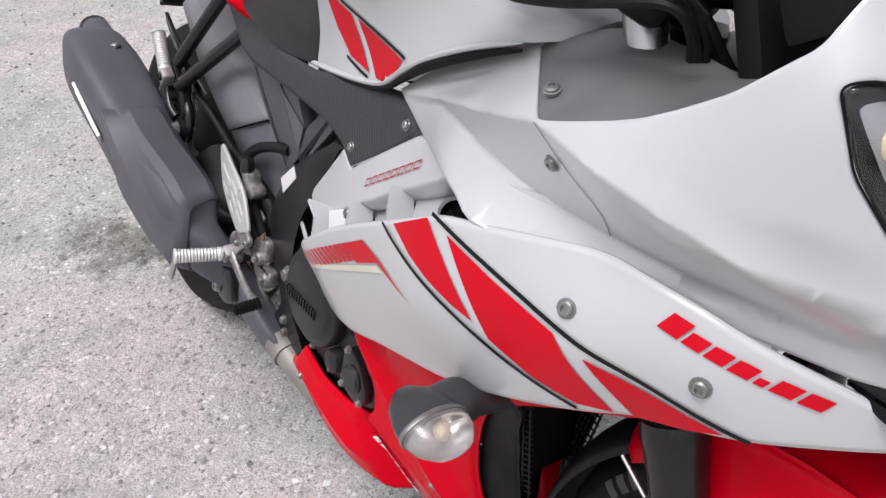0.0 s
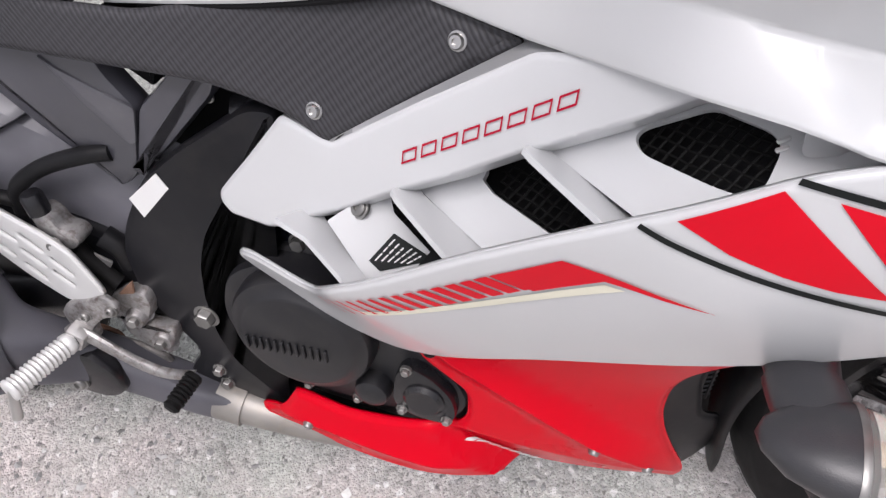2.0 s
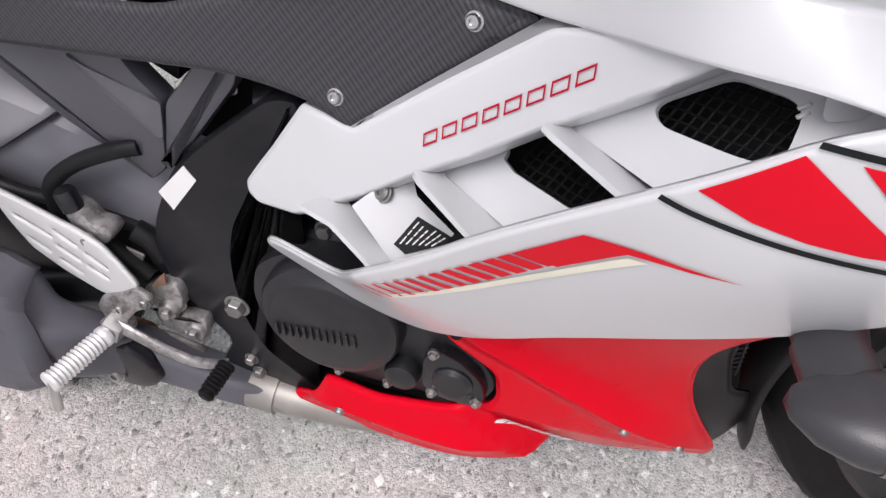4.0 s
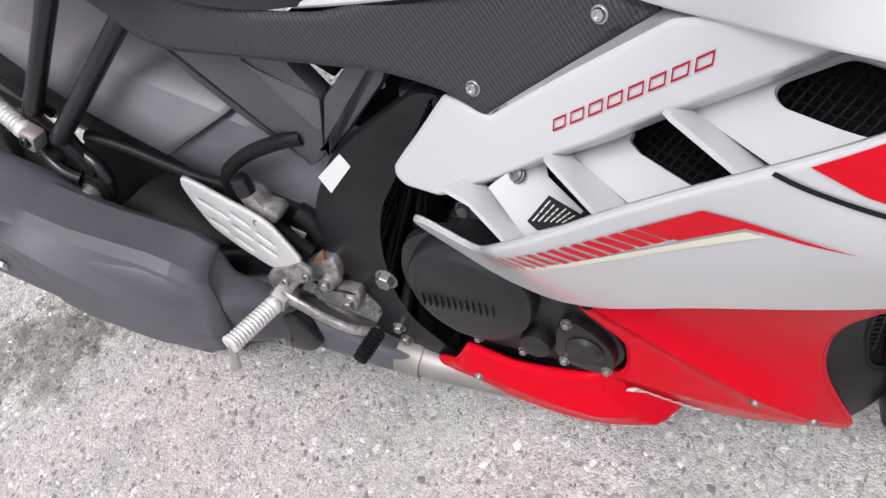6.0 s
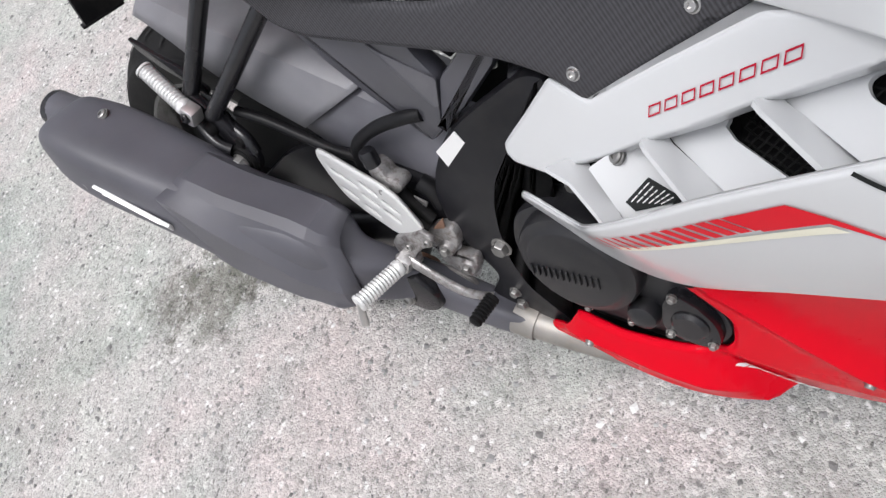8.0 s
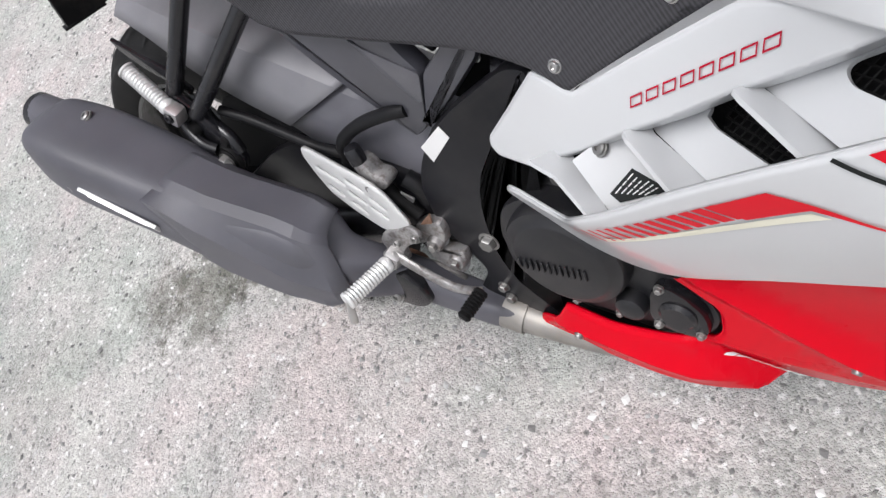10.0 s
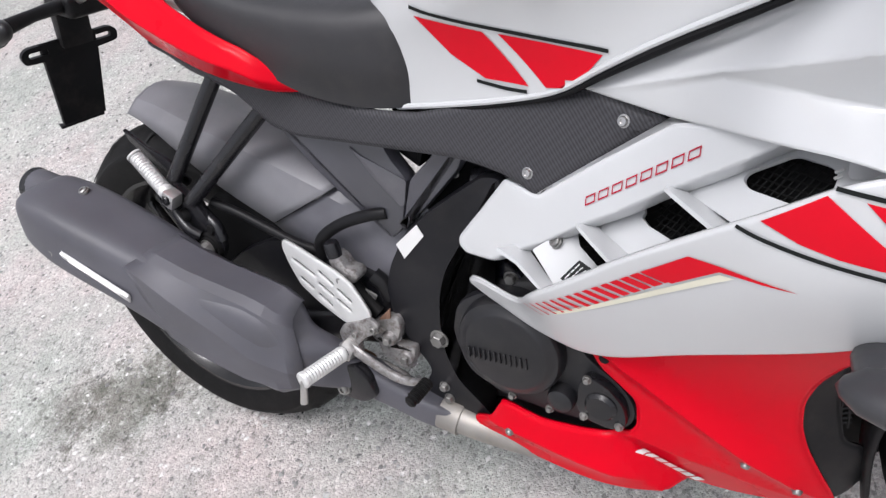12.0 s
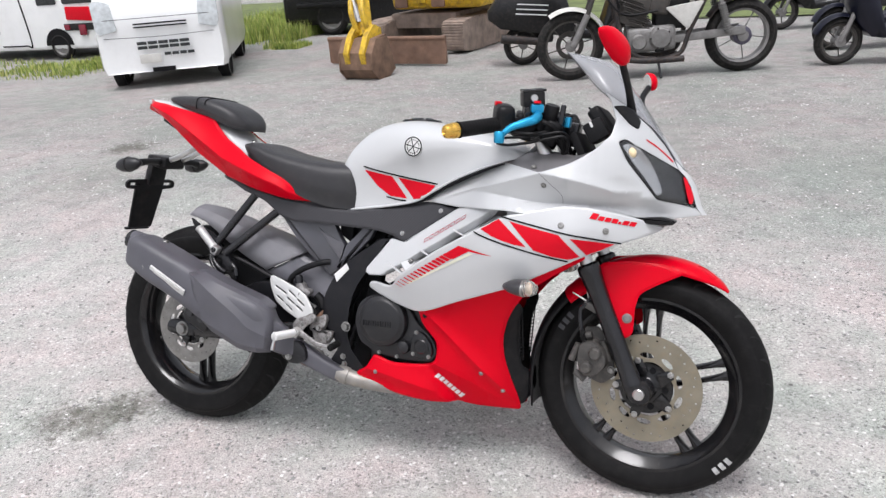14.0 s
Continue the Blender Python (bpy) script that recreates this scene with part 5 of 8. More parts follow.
settle(hex_bm((.539, -.100, .362), (0, -1, 0), .0105, .010), "pivot_bolt", BOLT, frame_plate, "steel swingarm pivot bolt")
for x_, z_ in ((.532, .277), (.537, .257)):
    settle(hex_bm((x_, -.100, z_), (0, -1, 0), .0062, .007), "frame_bolt", BOLT, frame_plate)
settle(tube_bm([(.62, -.07, .585), (.66, -.065, .60), (.72, -.06, .64), (.80, -.055, .68), (.95, -.045, .77), (1.06, -.03, .86)], .024, 12), "frame_spar", BLACK_METAL, bike, "black frame spar")
rail = settle(plate_bm(rounded([(.29, .690), (.325, .642), (.361, .597), (.404, .554), (.440, .524), (.474, .494), (.497, .512), (.508, .549), (.520, .584), (.500, .612), (.47, .680)], .006), -.052, -.078, .008), "rear_frame_rail", SATIN, bike, "satin black rear frame rail")
# flat web in a paler material: the light on an upward facet as colour
settle(plate_bm(rounded([(.440, .628), (.455, .616), (.520, .586), (.510, .551), (.503, .548), (.470, .585)], .004), -.0775, -.0805, .001), "rail_web", HUGGER_DARK, rail, "web of the rail, its lit face painted paler grey")
leg = settle(plate_bm(rounded([(.496, .512), (.510, .552), (.523, .587), (.553, .614), (.585, .650), (.62, .650), (.598, .607), (.540, .548)], .006), -.056, -.080, .008), "rear_frame_rail", SATIN, bike, "satin black rear frame rail")
# added near-black plate, painted shade in the gap behind the rails
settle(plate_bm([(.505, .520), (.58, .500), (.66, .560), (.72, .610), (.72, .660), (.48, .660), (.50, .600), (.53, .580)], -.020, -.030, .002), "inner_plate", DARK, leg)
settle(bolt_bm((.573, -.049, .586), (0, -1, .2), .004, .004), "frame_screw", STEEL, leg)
# another added plate that fills the gap with painted shade
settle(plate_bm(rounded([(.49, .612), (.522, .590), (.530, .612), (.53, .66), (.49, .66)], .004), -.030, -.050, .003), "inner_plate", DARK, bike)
settle(plate_bm(rounded([(-.04, .288), (.05, .285), (.20, .300), (.40, .310), (.52, .33), (.53, .40), (.43, .43), (.33, .462), (.26, .468), (.19, .440), (.10, .380), (.0, .328), (-.04, .322)], .02), -.066, -.086, .007), "swingarm_beam", FRAME_BLACK, bike, "black box-section swingarm beam")
settle(tube_bm([(.55, 0, .365), (.40, -.055, .335), (.25, -.085, .315), (.0, -.092, .303), (-.06, -.092, .301)], [.035, .034, .03, .026, .02], 14), "swingarm", BLACK_METAL, bike, "black steel swingarm")
settle(tube_bm([(.55, 0, .365), (.40, .055, .335), (.25, .085, .315), (.0, .092, .303), (-.06, .092, .301)], [.035, .034, .03, .026, .02], 14), "swingarm", BLACK_METAL, bike, "black steel swingarm")
settle(lathe_bm([(0, -.125), (.011, -.125), (.011, .12), (0, .12)], (0, 0, REAR), (0, 1, 0), 16), "rear_axle", STEEL, bike)
rc = settle(block_bm((.095, .050, .075), (.060, -.104, .350), (0, 28, 0), .016, 3), "rear_brake_caliper", ENGINE, bike, "black rear brake caliper")
for dx in (-.018, .02):
    settle(lathe_bm([(0, .008), (.010, .008), (.012, 0)], (.058 + dx, -.128, .350 - dx * .4), (0, -1, 0), 16), "caliper_cap", PLASTIC_GREY, rc)
settle(plate_bm(rounded([(.015, .300), (.05, .325), (.095, .355), (.10, .385), (.06, .400), (.02, .375), (-.01, .33)], .012), -.094, -.102, .002), "caliper_bracket", BLACK_METAL, rc)
settle(hex_bm((.0, -.118, REAR), (0, -1, 0), .016, .012), "axle_nut", BOLT, bike, "steel rear axle nut")
settle(block_bm((.05, .02, .032), (.018, -.108, REAR), (0, 8, 0), .004), "chain_adjuster", BLACK_METAL, bike, "black chain adjuster")


def channel(name, stations, parent, label, mat):
    """A folded plastic guard: stations of the top edge x, z, the lower edge x, z and the half width."""
    cols_ = [[v.x for v in spline([(q[c], 0, 0) for q in stations], 5)] for c in range(5)]
    bm_ = bmesh.new()
    rows_ = []
    for tx, tz, bx_, bz, w in zip(*cols_):
        top_, bot_ = Vector((tx, tz)), Vector((bx_, bz))
        half_ = [(bot_, 1.32), (bot_.lerp(top_, .45), 1.16), (bot_.lerp(top_, .88), .98), (top_, .80), (top_ + Vector((.002, .006)), .42)]
        ring_ = [(q.x, -w * k, q.y) for q, k in half_] + [(top_.x + .003, 0, top_.y + .008)] + [(q.x, w * k, q.y) for q, k in half_[::-1]]
        rows_.append([bm_.verts.new(p_) for p_ in ring_])
    for p_, q in zip(rows_, rows_[1:]):
        for i in range(len(p_) - 1):
            bm_.faces.new((p_[i], p_[i + 1], q[i + 1], q[i]))
    bmesh.ops.recalc_face_normals(bm_, faces=bm_.faces[:])
    if sum(f_.normal.z for f_ in bm_.faces) < 0:
        bmesh.ops.reverse_faces(bm_, faces=bm_.faces[:])
    ob_ = settle(bm_, name, mat, parent, label, sharp=28)
    ob_.modifiers.new("thick", "SOLIDIFY").thickness = .004
    return ob_


hug = channel("rear_hugger", [(-.006, .664, -.022, .640, .042), (.05, .656, .018, .634, .050), (.10, .642, .060, .618, .056), (.20, .612, .120, .582, .062), (.29, .583, .186, .540, .064), (.376, .551, .270, .496, .064)], bike, "worn grey-black plastic rear wheel hugger", HUGGER)
channel("hugger_front", [(.367, .544, .262, .490, .058), (.43, .518, .312, .448, .058), (.48, .49, .35, .40, .058), (.53, .45, .40, .36, .058)], hug, "darker front part of the hugger", HUGGER_DARK)
settle(tube_bm([(.175, -.105, .530), (.217, -.098, .513), (.266, -.094, .491), (.317, -.092, .472), (.350, -.090, .466)], .0070, 10), "black_hose", PLASTIC, bike, "black rubber hose over the hugger")
settle(tube_bm([(.350, -.088, .452), (.355, -.088, .478), (.376, -.088, .498), (.410, -.086, .517), (.452, -.082, .531), (.475, -.076, .534)], .0085, 10), "black_hose", PLASTIC, bike, "black rubber hose over the hugger")
settle(tube_bm([(.34, 0, .50), (.37, 0, .45), (.42, 0, .40)], .026, 14), "rear_shock", DARK, bike, "black rear shock")
hollow = settle(plate_bm(rounded([(.590, .470), (.602, .489), (.646, .497), (.700, .440), (.655, .425), (.595, .445)], .012), -.070, -.085, .006), "engine_side_cover", BLUE_BLACK, bike, "glossy blue-black engine side cover")
settle(hex_bm((.653, -.085, .470), (0, -1, .1), .0075, .007), "cover_bolt", BOLT, hollow, "steel bolt")
settle(tube_bm([(.566, -.080, .474), (.582, -.084, .480), (.604, -.086, .481)], [.004, .0075, .0045], 10), "yellow_band", YELLOW, hollow, "dull yellow band")
settle(tube_bm([(.585, -.05, .475), (.592, -.055, .465), (.60, -.05, .455)], .014, 12), "yellow_plug", YELLOW, bike, "yellow-marked plug beside the engine")
for x_, z_ in ((.580, .450), (.575, .427)):
    settle(block_bm((.018, .006, .007), (x_ - .002, -.095, z_), (0, 4, 0), .002), "yellow_clip", YELLOW, bike, "dull yellow clip beside the engine")
settle(lathe_bm([(0, .0012), (.0055, .0012), (.0062, 0)], (.789, float(belly_y(.789, .424)[0]) - .0005, .424), (0, -1, .25), 16), "fairing_hole", DARK, bike, "dark bolt hole in the red fairing")

# ---- rear frame struts, foot rests, exhaust ----
for a_, b_ in (((.262, -.056, .764), (.112, -.128, .545)), ((.330, -.056, .696), (.160, -.128, .540))):
    settle(tube_bm([a_, b_], .0115, 14, 0), "pillion_peg_strut", BLACK_METAL, bike, "black tubular strut")
br = settle(plate_bm(rounded([(.095, .560), (.13, .575), (.175, .53), (.203, .47), (.184, .442), (.156, .450), (.135, .515)], .012), -.118, -.130, .003), "peg_bracket", BLACK_METAL, bike, "black foot rest bracket")
# added dark sheet, closes the see-through gap between bracket and wheel
settle(plate_bm(rounded([(.06, .385), (.085, .47), (.14, .525), (.20, .520), (.27, .480), (.24, .43), (.14, .39)], .02), -.064, -.070, .003), "splash_guard", DARK, bike, "dark filler sheet added beside the wheel")
for pts, r in (([(.118, -.126, .548), (.130, -.136, .520), (.150, -.140, .500), (.166, -.136, .488)], .0075), ([(.150, -.112, .545), (.165, -.118, .520), (.190, -.122, .500), (.196, -.124, .478)], .009), ([(.105, -.120, .535), (.118, -.130, .508), (.140, -.134, .486), (.150, -.132, .462)], .006)):
    settle(tube_bm(pts, r, 10), "bracket_arm", BLACK_METAL, br)
for at_, r in (((.140, -.134, .518), .010), ((.186, -.128, .498), .009), ((.128, -.132, .536), .0075)):
    settle(lathe_bm([(0, .006), (r * .7, .006), (r, .002), (r, -.008), (0, -.008)], at_, (0, -1, .15), 16), "bracket_bush", RUBBER, br)
settle(hex_bm((.174, -.1375, .469), (0, -1, 0), .0105, .010), "hanger_bolt", BOLT, br, "steel exhaust hanger bolt")
settle(lathe_bm([(.010, .005), (.016, .005), (.017, .002), (.021, .002), (.023, -.002), (.023, -.012), (.01, -.014)], (.174, -.133, .469), (0, -1, 0), 20, True), "rubber_mount", RUBBER, br)


def foot_peg(name, a_, b_, label, ball):
    a_, b_ = Vector(a_), Vector(b_)
    d = (b_ - a_).normalized()
    L_ = (b_ - a_).length
    prof = [(0, 0), (.009, 0), (.0115, .004)]
    k = 0
    while .010 + k * .005 < L_ - .006:
        s = .010 + k * .005
        prof += [(.0118, s), (.0098, s + .0012), (.0098, s + .0032), (.0118, s + .0044)]
        k += 1
    prof += [(.0125, L_ - .004), (.012, L_ - .001), (.008, L_), (0, L_)]
    peg = settle(lathe_bm(prof, a_, d, 20), name, ALLOY_BRIGHT, bike, label, sharp=70)
    settle(block_bm((.022, .022, .026), a_ - d * .008, (0, 30, 0), .005), "peg_knuckle", ALLOY, peg)
    settle(bolt_bm(a_ - d * .008 + Vector((0, -.011, .002)), (0, -1, .2), .0065, .004), "peg_bolt", BLACK_METAL, peg)
    if ball:
        settle(tube_bm([b_ - d * .004, b_ + Vector((-.003, -.004, -.036))], [.0045, .0055, .0055], 10, 1), "feeler_pin", STEEL, peg)
    return peg


foot_peg("rider_foot_peg", (.404, -.146, .3385), (.388, -.222, .341), "ribbed alloy rider foot rest", True)
foot_peg("pillion_foot_peg", (.134, -.142, .556), (.074, -.133, .611), "ribbed alloy pillion foot rest", False)
settle(plate_bm(rounded([(.022, .636), (.034, .630), (.062, .612), (.100, .594), (.140, .560), (.128, .548), (.095, .570), (.060, .590), (.030, .616)], .005), -.098, -.104, .0015), "peg_bracket_arm", BLACK_METAL, bike, "thin black guard plate beside the wheel")

# heel guard: slotted alloy plate
hg = rounded([(.300, .476), (.306, .489), (.330, .482), (.397, .457), (.425, .441), (.440, .419), (.452, .397), (.430, .379), (.399, .373), (.356, .394), (.323, .417), (.308, .448)], .008)
hs = []
for a_, b_ in (((.320, .460), (.360, .440)), ((.327, .432), (.349, .418)), ((.367, .450), (.391, .434)), ((.362, .430), (.387, .414)), ((.358, .411), (.380, .396)), ((.397, .428), (.420, .412)), ((.393, .411), (.416, .397))):
    a_, b_ = Vector(a_), Vector(b_)
    d = (b_ - a_).normalized() * .0026
    n_ = Vector((-d.y, d.x)) * .85
    hs.append([a_ - d * .4, a_ + d * .5 - n_, b_ - d * .5 - n_, b_ + d * .4, b_ - d * .5 + n_, a_ + d * .5 + n_])
shell("heel_guard", [hg] + hs, lambda x, z: -.1133 - .079 * x + .0525 * z, ALLOY_BRIGHT, bike, thick=.004, step=.02, lip=.0015, lip_w=.003, label="slotted bare alloy heel guard")
# cast bracket, pedal and linkage
CAST = material("pitted_grey_casting", (0.17, 0.162, 0.155), rough=0.6, metal=0.3, vary=0.45, size=70, grain=1.0, grain_size=260, dirt=0.9, dirt_colour=(0.045, 0.036, 0.03))
carrier = settle(plate_bm(rounded([(.388, .360), (.400, .3755), (.425, .384), (.449, .3965), (.464, .387), (.458, .372), (.437, .361), (.422, .347), (.408, .325), (.392, .330), (.390, .347)], .006), -.1235, -.1315, .003), "foot_rest_bracket", ALLOY_DIRTY, bike, "cast alloy foot rest bracket with dirt")
for x_, z_ in ((.419, .363), (.455, .379)):
    settle(bolt_bm((x_, -.1315, z_), (0, -1, .1), .0058, .005), "bracket_bolt", BOLT, carrier)
settle(plate_bm(rounded([(.440, .380), (.482, .392), (.486, .374), (.474, .348), (.446, .337), (.428, .345)], .008), -.092, -.112, .005), "bracket_block", ALLOY_DIRTY, carrier)
settle(plate_bm(rounded([(.438, .358), (.458, .345), (.486, .345), (.504, .347), (.501, .326), (.487, .304), (.464, .307), (.442, .323)], .008), -.096, -.114, .006), "bracket_arm", ALLOY_DIRTY, carrier)
settle(plate_bm(rounded([(.382, .287), (.405, .300), (.438, .296), (.472, .284), (.477, .262), (.453, .240), (.404, .246)], .006), -.098, -.105, .003), "bracket_web", CAST, carrier, "rough grey cast web")
for a_, b_, r in (((.468, -.106, .352), (.455, -.098, .344), .0095), ((.49, -.110, .318), (.474, -.104, .308), .0095), ((.44, -.104, .372), (.47, -.102, .362), .008)):
    settle(tube_bm([a_, b_], [r, r * .85], 12, 0), "bracket_lug", ALLOY_DIRTY, carrier)
for x_, z_, r in ((.463, .354, .0115), (.486, .327, .0125)):
    settle(lathe_bm([(.004, -.010), (.004, .014), (r * .55, .016), (r * .8, .016), (r, .012), (r, -.014), (r * .8, -.016)], (x_, -.104, z_), (.12, -1, .05), 22), "bracket_boss", ALLOY_DIRTY, carrier)
    settle(hex_bm((x_ + .001, -.119, z_), (.12, -1, .05), .0062, .006), "bracket_nut", BOLT, carrier)
settle(lathe_bm([(.005, .008), (.011, .008), (.0145, .005), (.0145, -.018), (.011, -.02)], (.402, -.136, .335), (-.15, -1, .1), 24), "peg_pivot", ALLOY_DIRTY, carrier)
settle(bolt_bm((.401, -.145, .334), (-.15, -1, .1), .0065, .005), "pivot_pin", RUSTY, carrier)
settle(plate_bm(rounded([(.446, .377), (.460, .392), (.473, .404), (.470, .385), (.456, .371)], .002), -.108, -.111, .0006), "return_spring_plate", RUSTY, carrier, "rusty return spring plate")
settle(plate_bm(rounded([(.417, .421), (.444, .410), (.436, .399), (.417, .408)], .003), -.094, -.097, .0008), "switch_clip", ALLOY, carrier)
pedal_rows = []
for p_, w, th in zip(spline([(.404, -.136, .342), (.424, -.138, .335), (.445, -.139, .325), (.469, -.140, .315), (.495, -.142, .311), (.520, -.144, .316), (.540, -.146, .324)], 4), np.interp(np.linspace(0, 1, 25), [0, .2, .45, .7, 1], [.010, .0085, .0075, .0075, .007]), [.0045] * 25):
    pedal_rows.append([p_ + Vector((math.cos(q) * w * .45, -math.copysign(min(1, abs(math.sin(q)) * 1.3), math.sin(q)) * th, math.cos(q) * w * .9)) for q in [2 * math.pi * k / 12 for k in range(12)]])
pedal = settle(ring_loft(pedal_rows), "brake_pedal", ALLOY_DIRTY, bike, "dirty alloy brake pedal")
prof = [(0, 0), (.008, 0)]
for k in range(7):
    prof += [(.0095, .003 + k * .0045), (.0095, .005 + k * .0045), (.0078, .0062 + k * .0045)]
prof += [(.009, .038), (.006, .041), (0, .041)]
settle(lathe_bm(prof, (.543, -.147, .326), (-.2, -1, -.22), 16), "pedal_tip", RUBBER, pedal, "ribbed black pedal tip")
settle(plate_bm(rounded([(.360, .288), (.387, .306), (.412, .300), (.420, .270), (.452, .240), (.440, .228), (.398, .238)], .006), -.094, -.099, .001), "rusty_linkage", RUSTY, bike, "rusty steel brake linkage")
mc = settle(plate_bm(rounded([(.384, .470), (.396, .478), (.408, .470), (.412, .458), (.428, .456), (.432, .446), (.420, .434), (.400, .436), (.388, .448)], .005), -.088, -.112, .004), "rear_master_cylinder", ALLOY_DIRTY, bike, "alloy rear brake master cylinder")
settle(lathe_bm([(0, .012), (.009, .012), (.011, .008), (.011, -.01)], (.392, -.105, .482), (-.1, 0, 1), 16), "hose_joint", BLACK_METAL, mc)
settle(bolt_bm((.405, -.116, .442), (0, -1, 0), .007, .006), "cylinder_bolt", BOLT, mc)
settle(tube_bm([(.41, -.098, .425), (.425, -.10, .405), (.445, -.10, .385)], .009, 12), "rubber_boot", RUBBER, mc)
settle(tube_bm([(.44, -.09, .44), (.455, -.088, .425), (.46, -.088, .405)], .012, 12), "brake_switch", PLASTIC, bike, "black brake light switch")

# exhaust: a broad faceted muffler cover, end pipe, heat strip, header pipe
ex = [(-.082, -.205, .545, .034, .036), (-.074, -.206, .543, .044, .048), (-.050, -.208, .536, .049, .056), (0, -.203, .510, .054, .062), (.10, -.192, .458, .057, .059), (.20, -.184, .401, .068, .057), (.29, -.169, .359, .075, .056), (.335, -.166, .338, .062, .044),
      (.362, -.152, .318, .038, .026), (.40, -.127, .290, .028, .022), (.45, -.114, .262, .024, .022), (.50, -.106, .238, .022, .022), (.54, -.100, .226, .0215, .0215)]
base = [q[:3] + ((q[3] - .006, q[4] - .005) if .15 < q[0] < .3 else (q[3] - .018, q[4] - .010) if .3 < q[0] < .34 else q[3:]) for q in ex]
cols = [[v.x for v in spline([(q[c], 0, 0) for q in base], 5)] for c in range(5)]
cen = [Vector(q) for q in zip(*cols[:3])]


def across(d):
    """Up and outwards, square to the run of the pipe."""
    up_ = Vector((0, 0, 1))
    up_ = (up_ - d * up_.dot(d)).normalized()
    sd_ = d.cross(up_).normalized()
    return up_, (sd_ if sd_.y < 0 else -sd_)


def squarish(q, p_=3.8):
    return math.copysign(abs(math.cos(q)) ** (2 / p_), math.cos(q)), math.copysign(abs(math.sin(q)) ** (2 / p_), math.sin(q))


rings = []
for i, c in enumerate(cen):
    up, sd = across((cen[min(i + 1, len(cen) - 1)] - cen[max(i - 1, 0)]).normalized())
    rings.append([c + up * (squarish(q)[1] * cols[3][i]) + sd * (squarish(q)[0] * cols[4][i]) for q in [2 * math.pi * k / 44 for k in range(44)]])
muffler = settle(ring_loft(rings), "exhaust_muffler", MUFFLER, bike, "satin black exhaust muffler cover", sharp=40)
# front shield over the muffler: its rear edge runs to a point on the upper outer side, a ridge leads forward from there
run = [q[0] for q in ex]


def along(at_s, m_):
    return float(np.interp(at_s, run, [q[m_] for q in ex]))


# corners of the section, outwards and up, with the start and end of each along the pipe
SHIELD = ((-.75, .80, .120, .312), (-.45, 1.0, .117, .314), (.38, 1.0, .112, .318), (.62, .90, .110, .322), (1.03, None, .105, .350), (.86, -.72, .175, .356), (.55, -1.0, .205, .360), (-.35, -1.0, .212, .358))
rows = []
for i in range(15):
    row = []
    for n_, (p_, q) in enumerate(zip(SHIELD, SHIELD[1:])):
        for k in range(5 if n_ < len(SHIELD) - 2 else 6):
            t = k / 5
            s0, s1 = p_[2] + (q[2] - p_[2]) * t, p_[3] + (q[3] - p_[3]) * t
            at_s = s0 + (s1 - s0) * i / 14
            ridge = float(np.interp(at_s, [.105, .2, .3, .35], [.84, .42, .02, -.15]))
            pu, qu = (ridge if c_[1] is None else c_[1] for c_ in (p_, q))
            v_, u_ = p_[0] + (q[0] - p_[0]) * t, pu + (qu - pu) * t
            c = Vector([along(at_s, m_) for m_ in range(3)])
            up, sd = across((Vector([along(at_s + .03, m_) for m_ in range(3)]) - c).normalized())
            row.append(c + up * (u_ * (along(at_s, 3) + .0015)) + sd * (v_ * (along(at_s, 4) + .0015)))
    rows.append(row)
bm = ring_loft(rows, caps=False, closed=False)
if sum(f_.normal.y for f_ in bm.faces) > 0:
    bmesh.ops.reverse_faces(bm, faces=bm.faces[:])
shield = settle(bm, "muffler_shield", MUFFLER, muffler, "ridged black front shield of the muffler", sharp=14)
shield.modifiers.new("thick", "SOLIDIFY").thickness = .004
settle(tube_bm([(-.06, -.190, .557), (-.116, -.190, .570)], [.028, .027], 24, 0), "end_pipe", MUFFLER, muffler)
settle(lathe_bm([(.0, -.004), (.021, -.004), (.022, .004), (.0275, .004), (.0275, -.01)], (-.116, -.190, .570), (-.95, 0, .3), 24), "end_ring", BLACK_METAL, muffler)
strip_from, strip_to = Vector((.012, -.260, .503)), Vector((.116, -.249, .441))
strip = settle(block_bm((.124, .006, .021), (0, 0, 0), (0, 0, 0), .0015), "heat_strip", ALLOY_BRIGHT, muffler, "bare metal strip on the muffler", xf=Matrix.Translation((strip_from + strip_to) / 2 + Vector((0, -.002, -.001))) @ Matrix.Rotation(math.atan2(.011, .104), 4, "Z") @ Matrix.Rotation(radians(30.8), 4, "Y") @ Matrix.Rotation(radians(24), 4, "X"))
settle(block_bm((.095, .0015, .008), (0, -.0032, 0), (0, 0, 0), 0), "strip_bar", ALLOY, strip, xf=Matrix.Translation((strip_from + strip_to) / 2 + Vector((0, -.002, -.001))) @ Matrix.Rotation(math.atan2(.011, .104), 4, "Z") @ Matrix.Rotation(radians(30.8), 4, "Y") @ Matrix.Rotation(radians(24), 4, "X"))
settle(bolt_bm((-.014, -.262, .503), (0, -1, 0), .006, .004), "muffler_screw", BOLT, muffler)
settle(block_bm((.020, .012, .020), (.004, -.257, .498), (0, 31, 6), .005), "strip_recess", DARK, muffler, "dark recess at the end of the strip")
settle(bolt_bm((-.002, -.186, .5675), (-.1, -.35, 1), .008, .005), "muffler_screw", BOLT, muffler)
settle(plate_bm(rounded([(.350, .300), (.364, .268), (.39, .252), (.42, .252), (.445, .268), (.44, .295), (.415, .318), (.37, .322)], .012), -.128, -.150, .006), "muffler_mount", BLACK_METAL, muffler, "black muffler mount")
settle(bolt_bm((.389, -.151, .272), (0, -1, .1), .0085, .007), "muffler_screw", BOLT, muffler)
